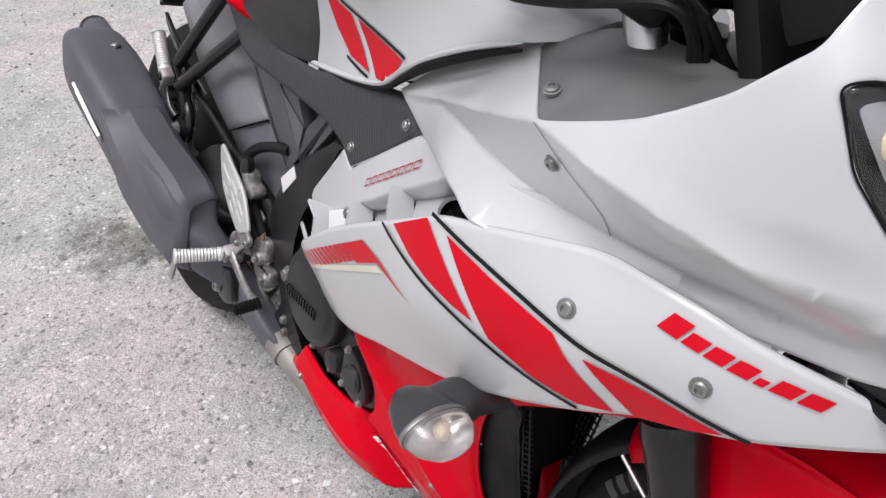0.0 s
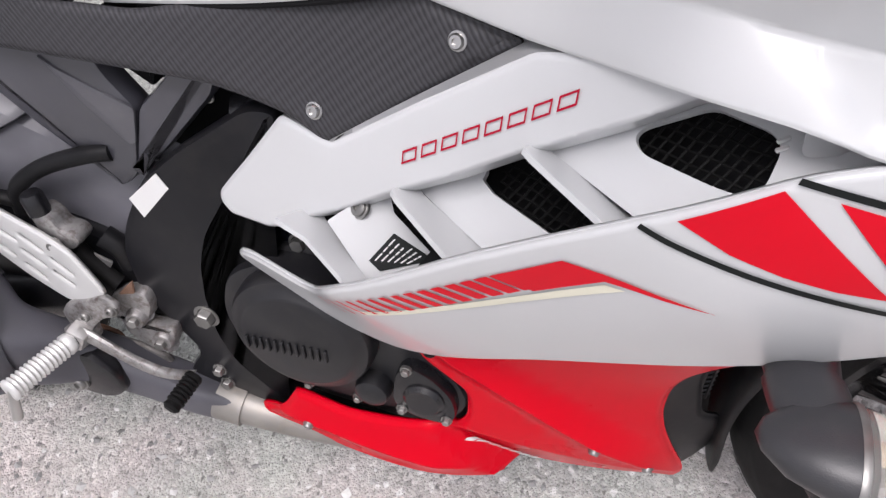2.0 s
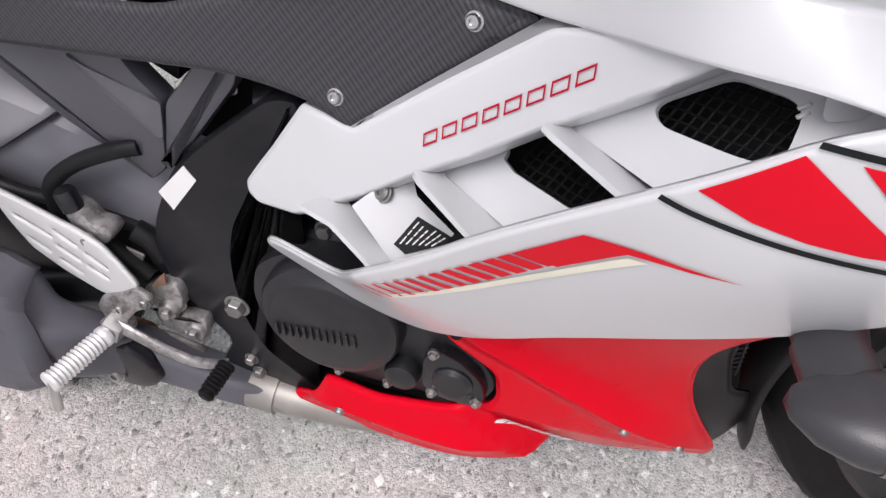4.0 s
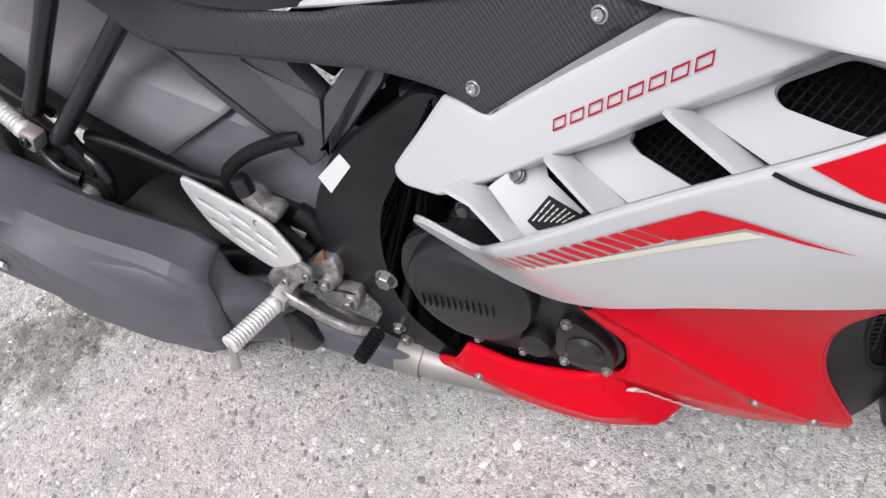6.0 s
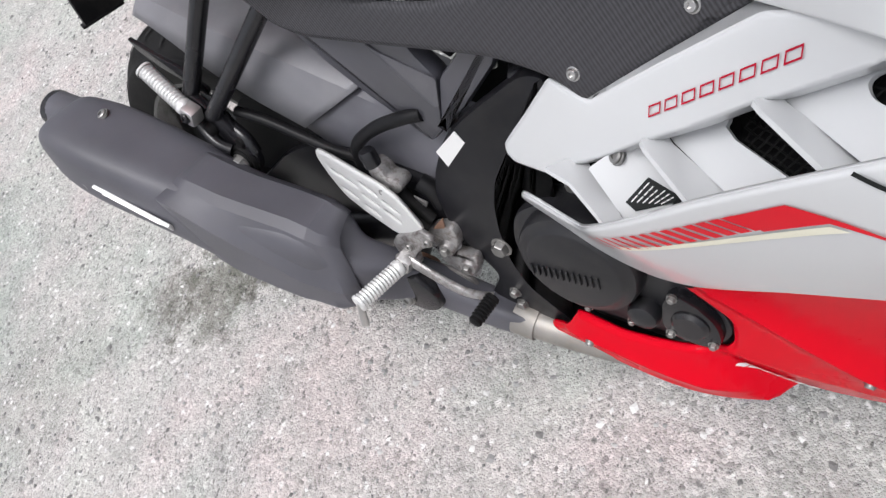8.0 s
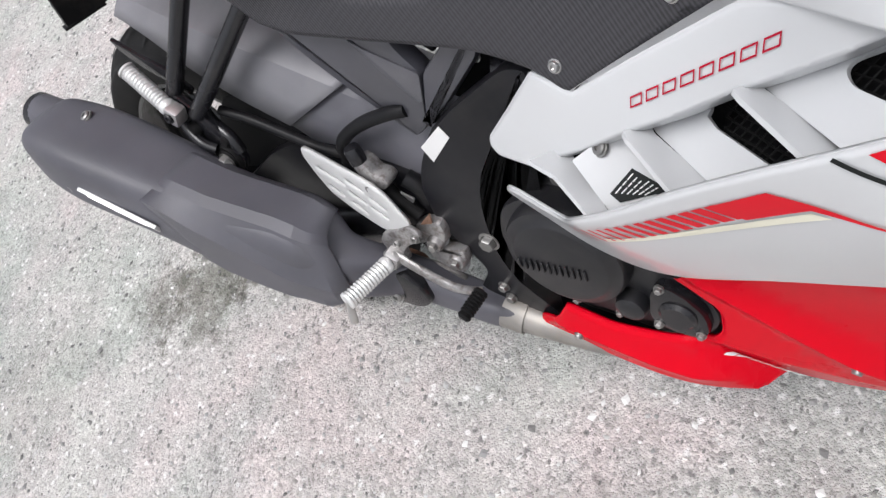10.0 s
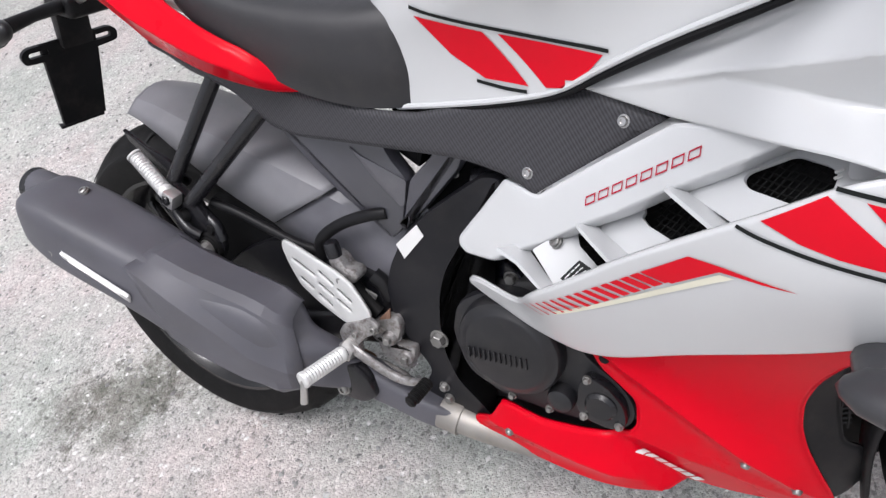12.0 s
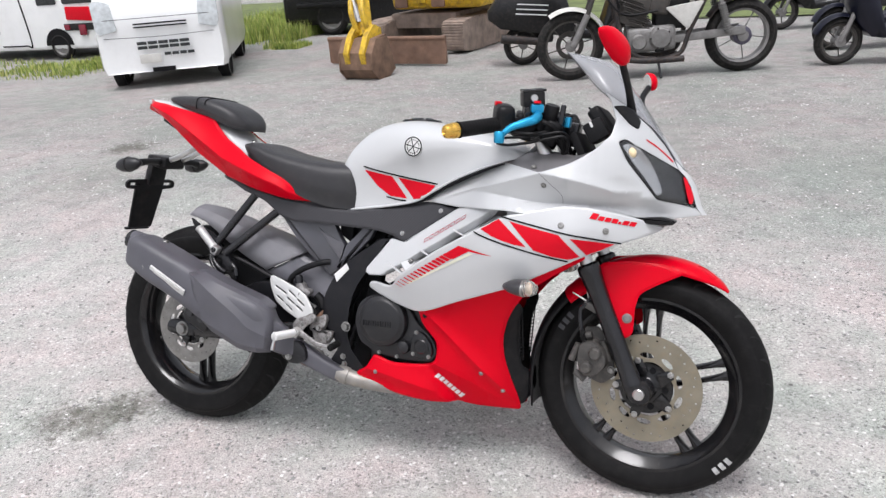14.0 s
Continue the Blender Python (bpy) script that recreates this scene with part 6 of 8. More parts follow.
settle(tube_bm([(.532, -.1008, .2275), (.545, -.100, .2245), (.59, -.098, .216), (.65, -.095, .212), (.72, -.09, .21)], [.023, .023, .021, .021, .021], 18), "exhaust_pipe", PIPE, bike, "heat-stained metal exhaust pipe")
settle(lathe_bm([(.0235, -.016), (.0255, -.016), (.0255, .016), (.0235, .016)], (.537, -.1005, .2265), (1, .05, -.25), 24, True), "pipe_clamp", PIPE, bike)

# ---- plate holder, signals, stand ----
bm = bmesh.new()
for z_, x_, w0, w1 in ((.738, -.250, -.012, .084), (.70, -.262, -.002, .086), (.58, -.306, .004, .082)):
    for y_ in (w0, w1):
        bm.verts.new((x_ - .003 + (y_ - .04) * .25, y_, z_))
        bm.verts.new((x_ + .003 + (y_ - .04) * .25, y_, z_))
bmesh.ops.convex_hull(bm, input=bm.verts[:])
holder = settle(bm, "plate_holder", PLASTIC, bike, "black plate holder without a plate", smooth=False)
skew = Matrix.Translation((-.250, .038, .722)) @ Matrix.Rotation(radians(-14), 4, "Z") @ Matrix.Rotation(radians(14), 4, "Y")
ear = rounded([(-.085, -.014), (-.088, .004), (-.076, .014), (.076, .014), (.088, .004), (.085, -.014), (.03, -.018), (-.03, -.018)], .008)
slot = [rounded([(s * .040, -.005), (s * .074, -.005), (s * .074, .005), (s * .040, .005)], .003) for s in (-1, 1)]
bm = flat_sheet([ear] + slot, .05)
bmesh.ops.solidify(bm, geom=bm.faces[:], thickness=.009)
settle(bm, "holder_crossbar", PLASTIC, holder, xf=skew @ Matrix.Rotation(radians(90), 4, "Z"), smooth=False)
settle(block_bm((.012, .085, .006), (-.316, .043, .577), (0, 20, -14), .002), "holder_foot", PLASTIC, holder)
for y_ in (.022, .046, .066):
    settle(tube_bm([(-.259 + (y_ - .04) * .25, y_, .715), (-.3115 + (y_ - .04) * .25, y_, .582)], .0022, 6, 0), "holder_rib", PLASTIC, holder)
settle(block_bm((.005, .028, .070), (-.2725, .050, .738), (0, 18, -14), .003), "metal_strap", ALLOY_DIRTY, holder, "grey metal strap")
settle(block_bm((.028, .058, .075), (-.238, .047, .757), (0, 20, -14), .008), "holder_neck", PLASTIC, holder)
settle(block_bm((.085, .085, .038), (-.205, .055, .795), (0, 8, -8), .012, 3), "holder_box", PLASTIC, holder)
for y_ in (.035, .085):
    settle(tube_bm([(-.185, y_, .797), (-.12, y_ - .01, .815), (-.04, y_ - .02, .85)], .0085, 10), "holder_arm", ALLOY, holder, "bare metal holder arm")


def signal(name, at, turn, lens_back, label):
    """A pointed turn signal: dark body, clear lens over an amber bulb, short stalk."""
    M = pose(*at, *turn) @ Matrix.Scale(1.18, 4)
    body = settle(lathe_bm([(0, -.040), (.008, -.036), (.017, -.024), (.0225, -.006), (.0235, .006), (0, .006)], (0, 0, 0), (1, 0, 0), 26), name, PLASTIC_GREY, bike, label, xf=M @ Matrix.Diagonal((1, 1.20, .73, 1)))
    settle(lathe_bm([(0, .0065), (.012, .0066), (.020, .0085), (.0225, .0105)], (0, 0, 0), (1, 0, 0), 26), "lamp_bowl", CHROME, body, xf=M @ Matrix.Diagonal((1, 1.20, .73, 1)))
    settle(lathe_bm([(.0238, .003), (.0244, .005), (.0238, .007), (.022, .005)], (0, 0, 0), (1, 0, 0), 26, True), "lens_rim", BOLT, body, xf=M @ Matrix.Diagonal((1, 1.20, .73, 1)))
    settle(lathe_bm([(.0232, .006), (.021, .018), (.014, .028), (.006, .032), (0, .033)], (0, 0, 0), (1, 0, 0), 26), "lens", SIGNAL_LENS, body, "clear lens", xf=M @ Matrix.Diagonal((1, 1.20, .73, 1))).visible_shadow = False
    settle(lathe_bm([(0, .018), (.004, .016), (.0055, .012), (.004, .0075), (0, .007)], (0, 0, 0), (1, 0, 0), 16), "bulb", ORANGE, body, "amber bulb", xf=M)
    return body


for sg in (-1, 1):
    fs = signal("front_turn_signal", (1.068, .243 * sg, .535), (0, 2, sg), False, "grey front turn signal with clear lens")
    rows = []
    for y_, z_, x_, rx, rz in ((.150, .527, 1.050, .025, .017), (.172, .529, 1.050, .024, .0165), (.192, .531, 1.051, .022, .0155), (.196, .5315, 1.051, .0245, .017), (.210, .533, 1.053, .0245, .017), (.232, .535, 1.055, .022, .015)):
        rows.append([(x_ + rx * math.cos(q), sg * y_, z_ + rz * math.sin(q)) for q in [2 * math.pi * k / 20 for k in range(20)]])
    settle(ring_loft(rows), "signal_stalk", PLASTIC_GREY, fs)
for y_, end in ((-.11, .02), (.20, .10)):
    M = pose(-.200, y_, .785, 0, 8, 180)
    rs = settle(lathe_bm([(0, -.034), (.008, -.031), (.017, -.018), (.0215, 0), (.020, .018), (.013, .030), (0, .034)], (0, 0, 0), (1, 0, 0), 24), "rear_turn_signal", ENGINE, bike, "dark grey rear turn signal", xf=M @ Matrix.Diagonal((1.35, 1.05, 1.05, 1)))
    settle(lathe_bm([(.0225, -.001), (.0225, .002), (.0205, .002), (.0205, -.001)], (0, 0, 0), (1, 0, 0), 24, True), "lens_rim", PLASTIC, rs, xf=M @ Matrix.Diagonal((1.35, 1.05, 1.05, 1)))
    settle(tube_bm([(-.188, y_ + (.012 if y_ < 0 else -.012), .789), (-.185, (y_ + end) / 2, .795), (-.195, end, .795)], [.013, .010, .013], 12), "signal_stalk", PLASTIC, rs)
stand = settle(tube_bm([(.60, .11, .245), (.62, .17, .18), (.655, .27, .092)], .011, 12), "side_stand", BLACK_METAL, bike, "black side stand resting on the asphalt")
settle(block_bm((.06, .035, .006), (.66, .277, .0875), (16.8, 0, 20), .002), "stand_foot", BLACK_METAL, stand)

# ---- radiator shroud inside the belly fairing ----
sh = rounded([(.975, .33), (.98, .40), (1.0, .45), (1.022, .475), (1.034, .462), (1.022, .42), (1.018, .36), (1.026, .30), (1.048, .285), (1.053, .235), (1.034, .196), (1.015, .186), (1.0, .24)], .012)
SHROUD = plate_spline([(.98, .33, -.076), (.985, .40, -.088), (1.02, .47, -.105), (1.018, .36, -.060), (1.026, .30, -.050), (1.05, .26, -.030), (1.034, .2, -.026), (1.01, .19, -.040), (1.0, .24, -.060)], 1e-3)
for s in (-1, 1):
    shroud = shell("radiator_shroud", [sh], SHROUD, PLASTIC, bike, s, lip=.004, lip_w=.006, label="satin black plastic radiator shroud")
    bm = bmesh.new()
    for k in range(16):
        tube_bm([(.992 + k * .0004, s * (.050 + .0022 * k), .315 + k * .009), (1.030, s * (.038 + .0022 * k), .322 + k * .009)], .0016, 5, 0, bm)
    for k in range(5):
        tube_bm([(.995 + k * .008, s * (.049 - k * .003), .312), (1.0 + k * .007, s * (.084 - k * .003), .455)], .0016, 5, 0, bm)
    settle(bm, "shroud_mesh", PLASTIC, shroud, "black mesh grille of the shroud")
settle(block_bm((.014, .062, .26), (.972, 0, .352), (0, -6, 0), .004), "radiator_screen", DARK, bike, "black screen under the radiator")
rad = settle(block_bm((.03, .13, .24), (.962, 0, .43), (0, -14, 0), .006), "radiator", DARK, bike, "black radiator")
for k in range(26):
    settle(block_bm((.004, .12, .002), (.979 + .25 * (k * .0095 - .12) * -1 * -.95, 0, .433 + (k * .0095 - .12)), (0, -14, 0), 0), "radiator_fin", PLASTIC_GREY, rad)

# ---- nose: headlight, screen, mirrors ----
hl_loop = rounded([(1.262, .876), (1.276, .882), (1.324, .853), (1.386, .817), (1.414, .781), (1.430, .729), (1.390, .739), (1.348, .747), (1.307, .801), (1.282, .834)], .006)
WARM_BULB = material("pale_amber_bulb", (0.85, 0.68, 0.42), rough=0.2, vary=0.1)
MIRROR = material("mirror_glass", (.9, .9, .9), rough=.03, metal=1.0, vary=0)
BLACK_GLOSS = material("black_lamp_housing", (0.004, 0.004, 0.005), rough=0.3, spec=0.2)
for s in (-1, 1):
    hl = shell("headlight", [hl_loop], cowl_y, LENS, bike, s, off=-.001, thick=.0025, lip=.002, lip_w=.006, label="clear headlight lens over a dark housing")
    hl.visible_shadow = False
    shell("lamp_housing", [hl_loop], lambda x, z: cowl_y(x, z) + .007 + .75 * np.minimum(edge_distance(np.atleast_1d(x), np.atleast_1d(z), [hl_loop]), .030), BLACK_GLOSS, hl, s, thick=.002, label="dark lamp housing")
    ys = cowl_y(np.array([q[0] for q in hl_loop]), np.array([q[1] for q in hl_loop]))
    refl = rounded([(1.270, .868), (1.281, .873), (1.303, .863), (1.324, .836), (1.342, .800), (1.356, .764), (1.346, .756), (1.316, .800), (1.291, .833)], .005)
    shell("lamp_reflector", [refl], lambda x, z: cowl_y(x, z) + .003 + .40 * np.minimum(edge_distance(np.atleast_1d(x), np.atleast_1d(z), [hl_loop]), .030), CHROME, hl, s, thick=.0015, step=.006, label="bright lamp reflector")
    settle(lathe_bm([(0, .011), (.008, .009), (.0125, .003), (.0125, -.006)], (1.287, -s * (float(cowl_y(1.284, .852)[0]) + .017), .852), (.35, s, 0), 20), "position_bulb", WARM_BULB, hl, "pale amber bulb behind the lens")
    rim = [Vector((q[0], -s * (y - .0005), q[1])) for q, y in zip(hl_loop, ys)]
    settle(tube_bm(rim + [rim[0]], .0008, 6, 0), "lamp_rim", BLACK_GLOSS, hl)
# centre of the nose between both lamps, and the brow above them
for name, rows, mat, lab in (("nose_centre", [(1.444, .712), (1.431, .730), (1.425, .750), (1.414, .781), (1.402, .802), (1.386, .818)], WHITE, "white nose between the headlights"),
                             ("brow", [(1.386, .818), (1.372, .846), (1.356, .869), (1.335, .896), (1.317, .915)], WHITE, "white brow under the screen")):
    bm = bmesh.new()
    vv = []
    for x_, z_ in rows:
        w = abs(float(cowl_y(x_, z_)[0]))
        vv.append([bm.verts.new((x_ + .012 * (1 - t * t), w * t, z_)) for t in [k / 5 - 1 for k in range(11)]])
    for p_, q in zip(vv, vv[1:]):
        for i in range(10):
            bm.faces.new((p_[i], p_[i + 1], q[i + 1], q[i]))
    bmesh.ops.recalc_face_normals(bm, faces=bm.faces[:])
    settle(bm, name, mat, bike, lab, sharp=60)
decal("nose_marker", rounded([(1.396, .803), (1.405, .797), (1.411, .783), (1.419, .770), (1.424, .752), (1.421, .737), (1.415, .738), (1.411, .752), (1.406, .768), (1.402, .785)], .006), cowl_y, DECAL_RED, bike, "red marker film on the lamp", off=.003)
band([(1.315, .884), (1.337, .869), (1.358, .850), (1.372, .836)], .003, cowl_y, "brow_stripe", DECAL_RED, bpy.data.objects["upper_fairing"])
band([(1.089, .800), (1.112, .777), (1.138, .752), (1.140, .730)], .0009, cowl_y, "panel_seam", PLASTIC_GREY, bpy.data.objects["upper_fairing"], off=.0008)
# dark fin under the nose
settle(plate_bm(rounded([(1.30, .704), (1.36, .708), (1.395, .700), (1.385, .690), (1.33, .690)], .006), -.128, -.080, .003), "nose_fin", PLASTIC, bike, "black fin under the nose")

edge = [(1.392, .812, -.020), (1.362, .862, -.045), (1.320, .915, -.080), (1.262, .956, -.110), (1.206, .995, -.115), (1.157, 1.046, -.095), (1.112, 1.092, -.052)]
mid = [(1.402, .815, 0), (1.378, .846, 0), (1.350, .889, 0), (1.312, .948, 0), (1.262, 1.018, 0), (1.212, 1.074, 0), (1.100, 1.102, 0)]
es, ms = spline(edge, 5), spline(mid, 5)
rows = []
for e_, m_ in zip(es, ms):
    row = []
    for k in range(17):
        an = math.pi * k / 16
        c, s_ = math.cos(an), math.sin(an) ** .8
        row.append((e_.x + (m_.x - e_.x) * s_, e_.z * c, e_.y + (m_.y - e_.y) * s_))
    rows.append(row)
bm = bmesh.new()
vv = [[bm.verts.new(p_) for p_ in r] for r in rows]
for p_, q in zip(vv, vv[1:]):
    for i in range(16):
        bm.faces.new((p_[i], p_[i + 1], q[i + 1], q[i]))
bmesh.ops.recalc_face_normals(bm, faces=bm.faces[:])
screen = settle(bm, "windscreen", SMOKE, bike, "smoke grey windscreen", sharp=60)
sm = screen.modifiers.new("thick", "SOLIDIFY")
sm.thickness = .003
for s in (-1, 1):
    settle(tube_bm([(q.x, -s * q.z, q.y) for q in es], .0018, 6, 0), "screen_edge", PLASTIC_GREY, screen)
    shell("mirror_base", [rounded([(1.244, .957), (1.263, .960), (1.284, .952), (1.300, .926), (1.298, .907), (1.280, .918)], .005)], cowl_y, PLASTIC, bike, s, off=.006, thick=.006, lip=.002, lip_w=.003, step=.008, label="black mirror base")
    stem = settle(tube_bm([(1.276, .100 * s, .948), (1.274, .120 * s, .975), (1.270, .150 * s, 1.005), (1.262 if s < 0 else 1.28, .190 * s, 1.045 if s < 0 else 1.035)], [.012, .0085, .008, .008], 12), "mirror_stem", PLASTIC, bike, "black mirror stem")
    M = pose(1.252, -.222, 1.079, -20, -10, -24) @ Matrix.Diagonal((1, .86, .92, 1)) if s < 0 else pose(1.284, .205, 1.052, 20, -10, 30) @ Matrix.Diagonal((.8, .42, .62, 1))
    leaf = rounded([(-.050, -.030), (-.058, -.004), (-.046, .022), (-.010, .038), (.040, .036), (.074, .018), (.078, .006), (.040, -.020), (-.010, -.036)], .018)
    rows = []
    for dx, k in ((-.010, .92), (-.006, 1.0), (.001, 1.0), (.008, .92), (.014, .72), (.017, .40), (.018, .05)):
        rows.append([(dx, -s * q.x * -k, q.y * k) for q in leaf])
    settle(ring_loft(rows), "mirror_shell", RED, stem, "glossy red mirror shell", xf=M)
    settle(ring_loft([[(-.0104, s * q.x * .88, q.y * .88) for q in leaf], [(-.0112, s * q.x * .86, q.y * .86) for q in leaf]]), "mirror_glass", MIRROR, stem, "mirror glass", xf=M)

# ---- cockpit ----
outer = [(.982, .8225), (1.035, .8120), (1.087, .8020), (1.115, .8085), (1.147, .8200), (1.18, .8365), (1.21, .855), (1.235, .879)]
inner = [(.996, -.108, .830), (1.036, -.097, .849), (1.083, -.094, .854), (1.115, -.088, .850), (1.147, -.085, .845), (1.18, -.092, .852), (1.21, -.10, .862), (1.235, -.11, .885)]
for s in (-1, 1):
    bm = bmesh.new()
    vv = []
    for o2, i_ in zip([Vector((*a_, 0)).lerp(Vector((*b_, 0)), k / 4) for a_, b_ in zip(outer, outer[1:]) for k in range(4)] + [Vector((*outer[-1], 0))], spline(inner, 4)):
        o_ = Vector((o2.x, float(cowl_y(o2.x, o2.y)[0]) + .001, o2.y - .004))
        vv.append([bm.verts.new((p_.x, -s * p_.y, p_.z)) for p_ in [o_.lerp(i_, t) + Vector((0, 0, .004 * math.sin(math.pi * t))) for t in (0, .25, .5, .75, 1)] + [i_ + Vector((.005, .02, -.03))]])
    for p_, q in zip(vv, vv[1:]):
        for i in range(5):
            bm.faces.new((p_[i], p_[i + 1], q[i + 1], q[i]))
    bmesh.ops.recalc_face_normals(bm, faces=bm.faces[:])
    settle(bm, "dash_side_panel", DASH_GREY, bike, "grey plastic dash side panel", sharp=50)
settle(bolt_bm((1.069, -.183, .8145), (.1, -.5, 1), .0055, .004), "dash_bolt", BOLT, bike, "steel socket bolt")
# two added near-black blocks stand in for the shade under the dash
settle(block_bm((.02, .20, .12), (1.165, 0, .845), (0, -25, 0), .006), "inner_cowl", DARK, bike, "dark upright block in place of shade inside the fairing")
settle(block_bm((.23, .20, .08), (1.13, 0, .775), (0, 0, 0), .02), "inner_cowl", DARK, bike, "dark solid block in place of shade inside the fairing")
meter = settle(block_bm((.035, .17, .085), (1.205, 0, .925), (0, -38, 0), .012, 3), "instrument_panel", PLASTIC, bike, "black instrument panel")
settle(block_bm((.004, .14, .062), (1.188, 0, .938), (0, -38, 0), .003), "cluster_glass", BLACK_GLOSS, meter)
settle(block_bm((.05, .07, .05), (1.195, -.075, .905), (0, -30, 0), .008), "relay_box", PLASTIC, meter)
settle(block_bm((.006, .002, .014), (1.185, -.111, .918), (0, -30, 0), .0005), "blank_label", DECAL_WHITE, meter)
settle(plate_bm(rounded([(1.03, -.13), (1.03, .13), (1.09, .12), (1.115, .05), (1.115, -.05), (1.09, -.12)], .02), .880, .902, .006, "xy"), "top_yoke", BLACK_METAL, bike, "black top fork yoke", xf=STEER)
settle(lathe_bm([(0, .012), (.014, .012), (.018, .006), (.018, 0)], (1.078, 0, .902), (-.44, 0, .9), 6), "stem_nut", STEEL, bike, xf=STEER)
settle(block_bm((.05, .05, .06), (1.115, 0, .90), (0, 10, 0), .008), "ignition_lock", BLACK_METAL, bike, "black ignition lock", xf=STEER)


def bar(s):
    """One side of the handlebar with grip, end weight, switch housing, lever and its reservoir."""
    m = Matrix.Diagonal((1, -s, 1, 1))
    A, B = Vector((1.050, -.090, .925)), Vector((.902, -.302, .886))
    d = (B - A).normalized()
    L_ = (B - A).length
    X = STEER @ m @ Matrix.Translation((.014, 0, .010))
    hb = settle(tube_bm([A, B], .011, 14, 0), "handlebar", BLACK_METAL, bike, "black clip-on handlebar", xf=X)
    g0 = A + d * (L_ - .150)
    prof = [(.012, 0), (.0205, .001), (.0215, .004), (.0185, .009)]
    for k in range(14):
        prof += [(.0176, .012 + k * .008), (.0179, .016 + k * .008), (.0175, .0195 + k * .008)]
    prof += [(.019, .126), (.0195, .130), (.012, .131)]
    settle(lathe_bm(prof, g0, d, 24), "grip", RUBBER, hb, "black rubber grip", xf=X)
    settle(lathe_bm([(.010, .0), (.0175, .001), (.0185, .006), (.0185, .014), (.0165, .018), (.0175, .024), (.014, .034), (.008, .037), (.006, .034), (0, .034)], g0 + d * .132, d, 24), "bar_end", GOLD, hb, "gold bar end weight", xf=X)
    sw = settle(block_bm((.046, .066, .060), (.985, -.178, .924), (12, 0, 32), .018, 3), "switch_housing", PLASTIC, hb, xf=X)
    settle(block_bm((.016, .018, .012), (.968, -.172, .955), (12, 0, 32), .003), "stop_switch", DECAL_RED, sw, "red stop switch", xf=X)
    piv = Vector((1.058, -.155, .932))
    settle(block_bm((.035, .04, .032), (1.040, -.145, .935), (10, 0, 32), .006), "lever_clamp", BLACK_METAL, hb, xf=X)
    lever = settle(tube_bm([piv, (1.069, -.180, .924), (1.066, -.200, .916), (1.047, -.219, .908), (1.024, -.238, .897), (1.014, -.254, .885), (1.008, -.267, .875)], [.012, .0115, .011, .0095, .008, .0068, .008], 10), "lever", BLUE if s < 0 else BLACK_METAL, hb, "blue anodised brake lever" if s < 0 else "black clutch lever", xf=X)
    settle(lathe_bm([(0, .013), (.010, .013), (.012, .009), (.012, -.009), (.010, -.013), (0, -.013)], (1.007, -.268, .874), (0, 0, 1), 16), "lever_end", BLUE if s < 0 else BLACK_METAL, lever, xf=X)
    if s < 0:
        settle(block_bm((.03, .026, .02), (1.062, -.165, .945), (10, 0, 25), .005), "lever_knuckle", BLUE, lever, xf=X)
        settle(lathe_bm([(0, .006), (.008, .006), (.009, 0)], (1.066, -.176, .955), (0, 0, 1), 14), "adjuster", DECAL_RED, lever, xf=X)
        res = settle(block_bm((.052, .062, .036), (1.055, -.135, .978), (6, -4, 25), .005), "fluid_reservoir", PLASTIC, hb, "black brake fluid reservoir", xf=STEER @ m)
        settle(block_bm((.055, .065, .006), (1.0555, -.1345, .999), (6, -4, 25), .002), "reservoir_lid", BLACK_METAL, res, xf=STEER @ m)
        settle(lathe_bm([(0, .003), (.008, .003), (.0095, 0)], (1.069, -.166, .978), (.45, -.9, 0), 18), "sight_glass", STEEL, res, xf=STEER @ m)
    return hb


bar(-1)
bar(1)
for pts, r in (([(.982, -.175, .872), (1.009, -.172, .868), (1.057, -.17, .874), (1.104, -.165, .884), (1.137, -.155, .890), (1.148, -.14, .878), (1.14, -.12, .855)], .0035), ([(1.0, -.17, .885), (1.05, -.168, .888), (1.10, -.16, .896), (1.135, -.15, .900), (1.15, -.13, .885)], .003)):
    settle(tube_bm(pts, r, 8), "control_cable", PLASTIC, bike, "black control cable", xf=STEER)
for pts, r in (([(1.04, -.13, .93), (1.07, -.10, .95), (1.11, -.05, .93), (1.13, -.02, .87)], .005), ([(.985, -.15, .92), (1.03, -.11, .90), (1.09, -.09, .895), (1.13, -.06, .84)], .006),
               ([(1.05, -.15, .93), (1.10, -.16, .92), (1.125, -.12, .885), (1.12, -.07, .82)], .0055), ([(1.05, .14, .93), (1.10, .10, .95), (1.13, .04, .90), (1.12, 0, .83)], .005),
               ([(1.0, -.16, .90), (1.06, -.17, .895), (1.11, -.14, .90), (1.13, -.10, .87), (1.12, -.08, .83)], .0045), ([(.99, .17, .92), (1.04, .10, .90), (1.10, .05, .87), (1.12, .02, .82)], .006)):
    settle(tube_bm(pts, r, 8), "control_cable", PLASTIC, bike, "black control cable", xf=STEER)
settle(lathe_bm([(0, .02), (.016, .02), (.018, .015), (.018, -.015), (.016, -.02), (0, -.02)], (1.10, -.13, .945), (.3, -.2, 1), 18), "black_connector", PLASTIC, bike, "black rubber connector", xf=STEER)
for at_, sz in (((1.03, -.115, .915), (.06, .05, .06)), ((1.085, -.10, .925), (.05, .06, .05)), ((1.07, -.06, .905), (.07, .06, .07)), ((1.10, -.125, .90), (.04, .035, .06))):
    settle(block_bm(sz, at_, (15, 20, 25), .012, 3), "switch_box", PLASTIC, bike, "black plastic control housing", xf=STEER)
settle(block_bm((.012, .012, .07), (1.125, -.125, .93), (0, 8, 0), .003), "cable_guide", BLACK_METAL, bike, xf=STEER)
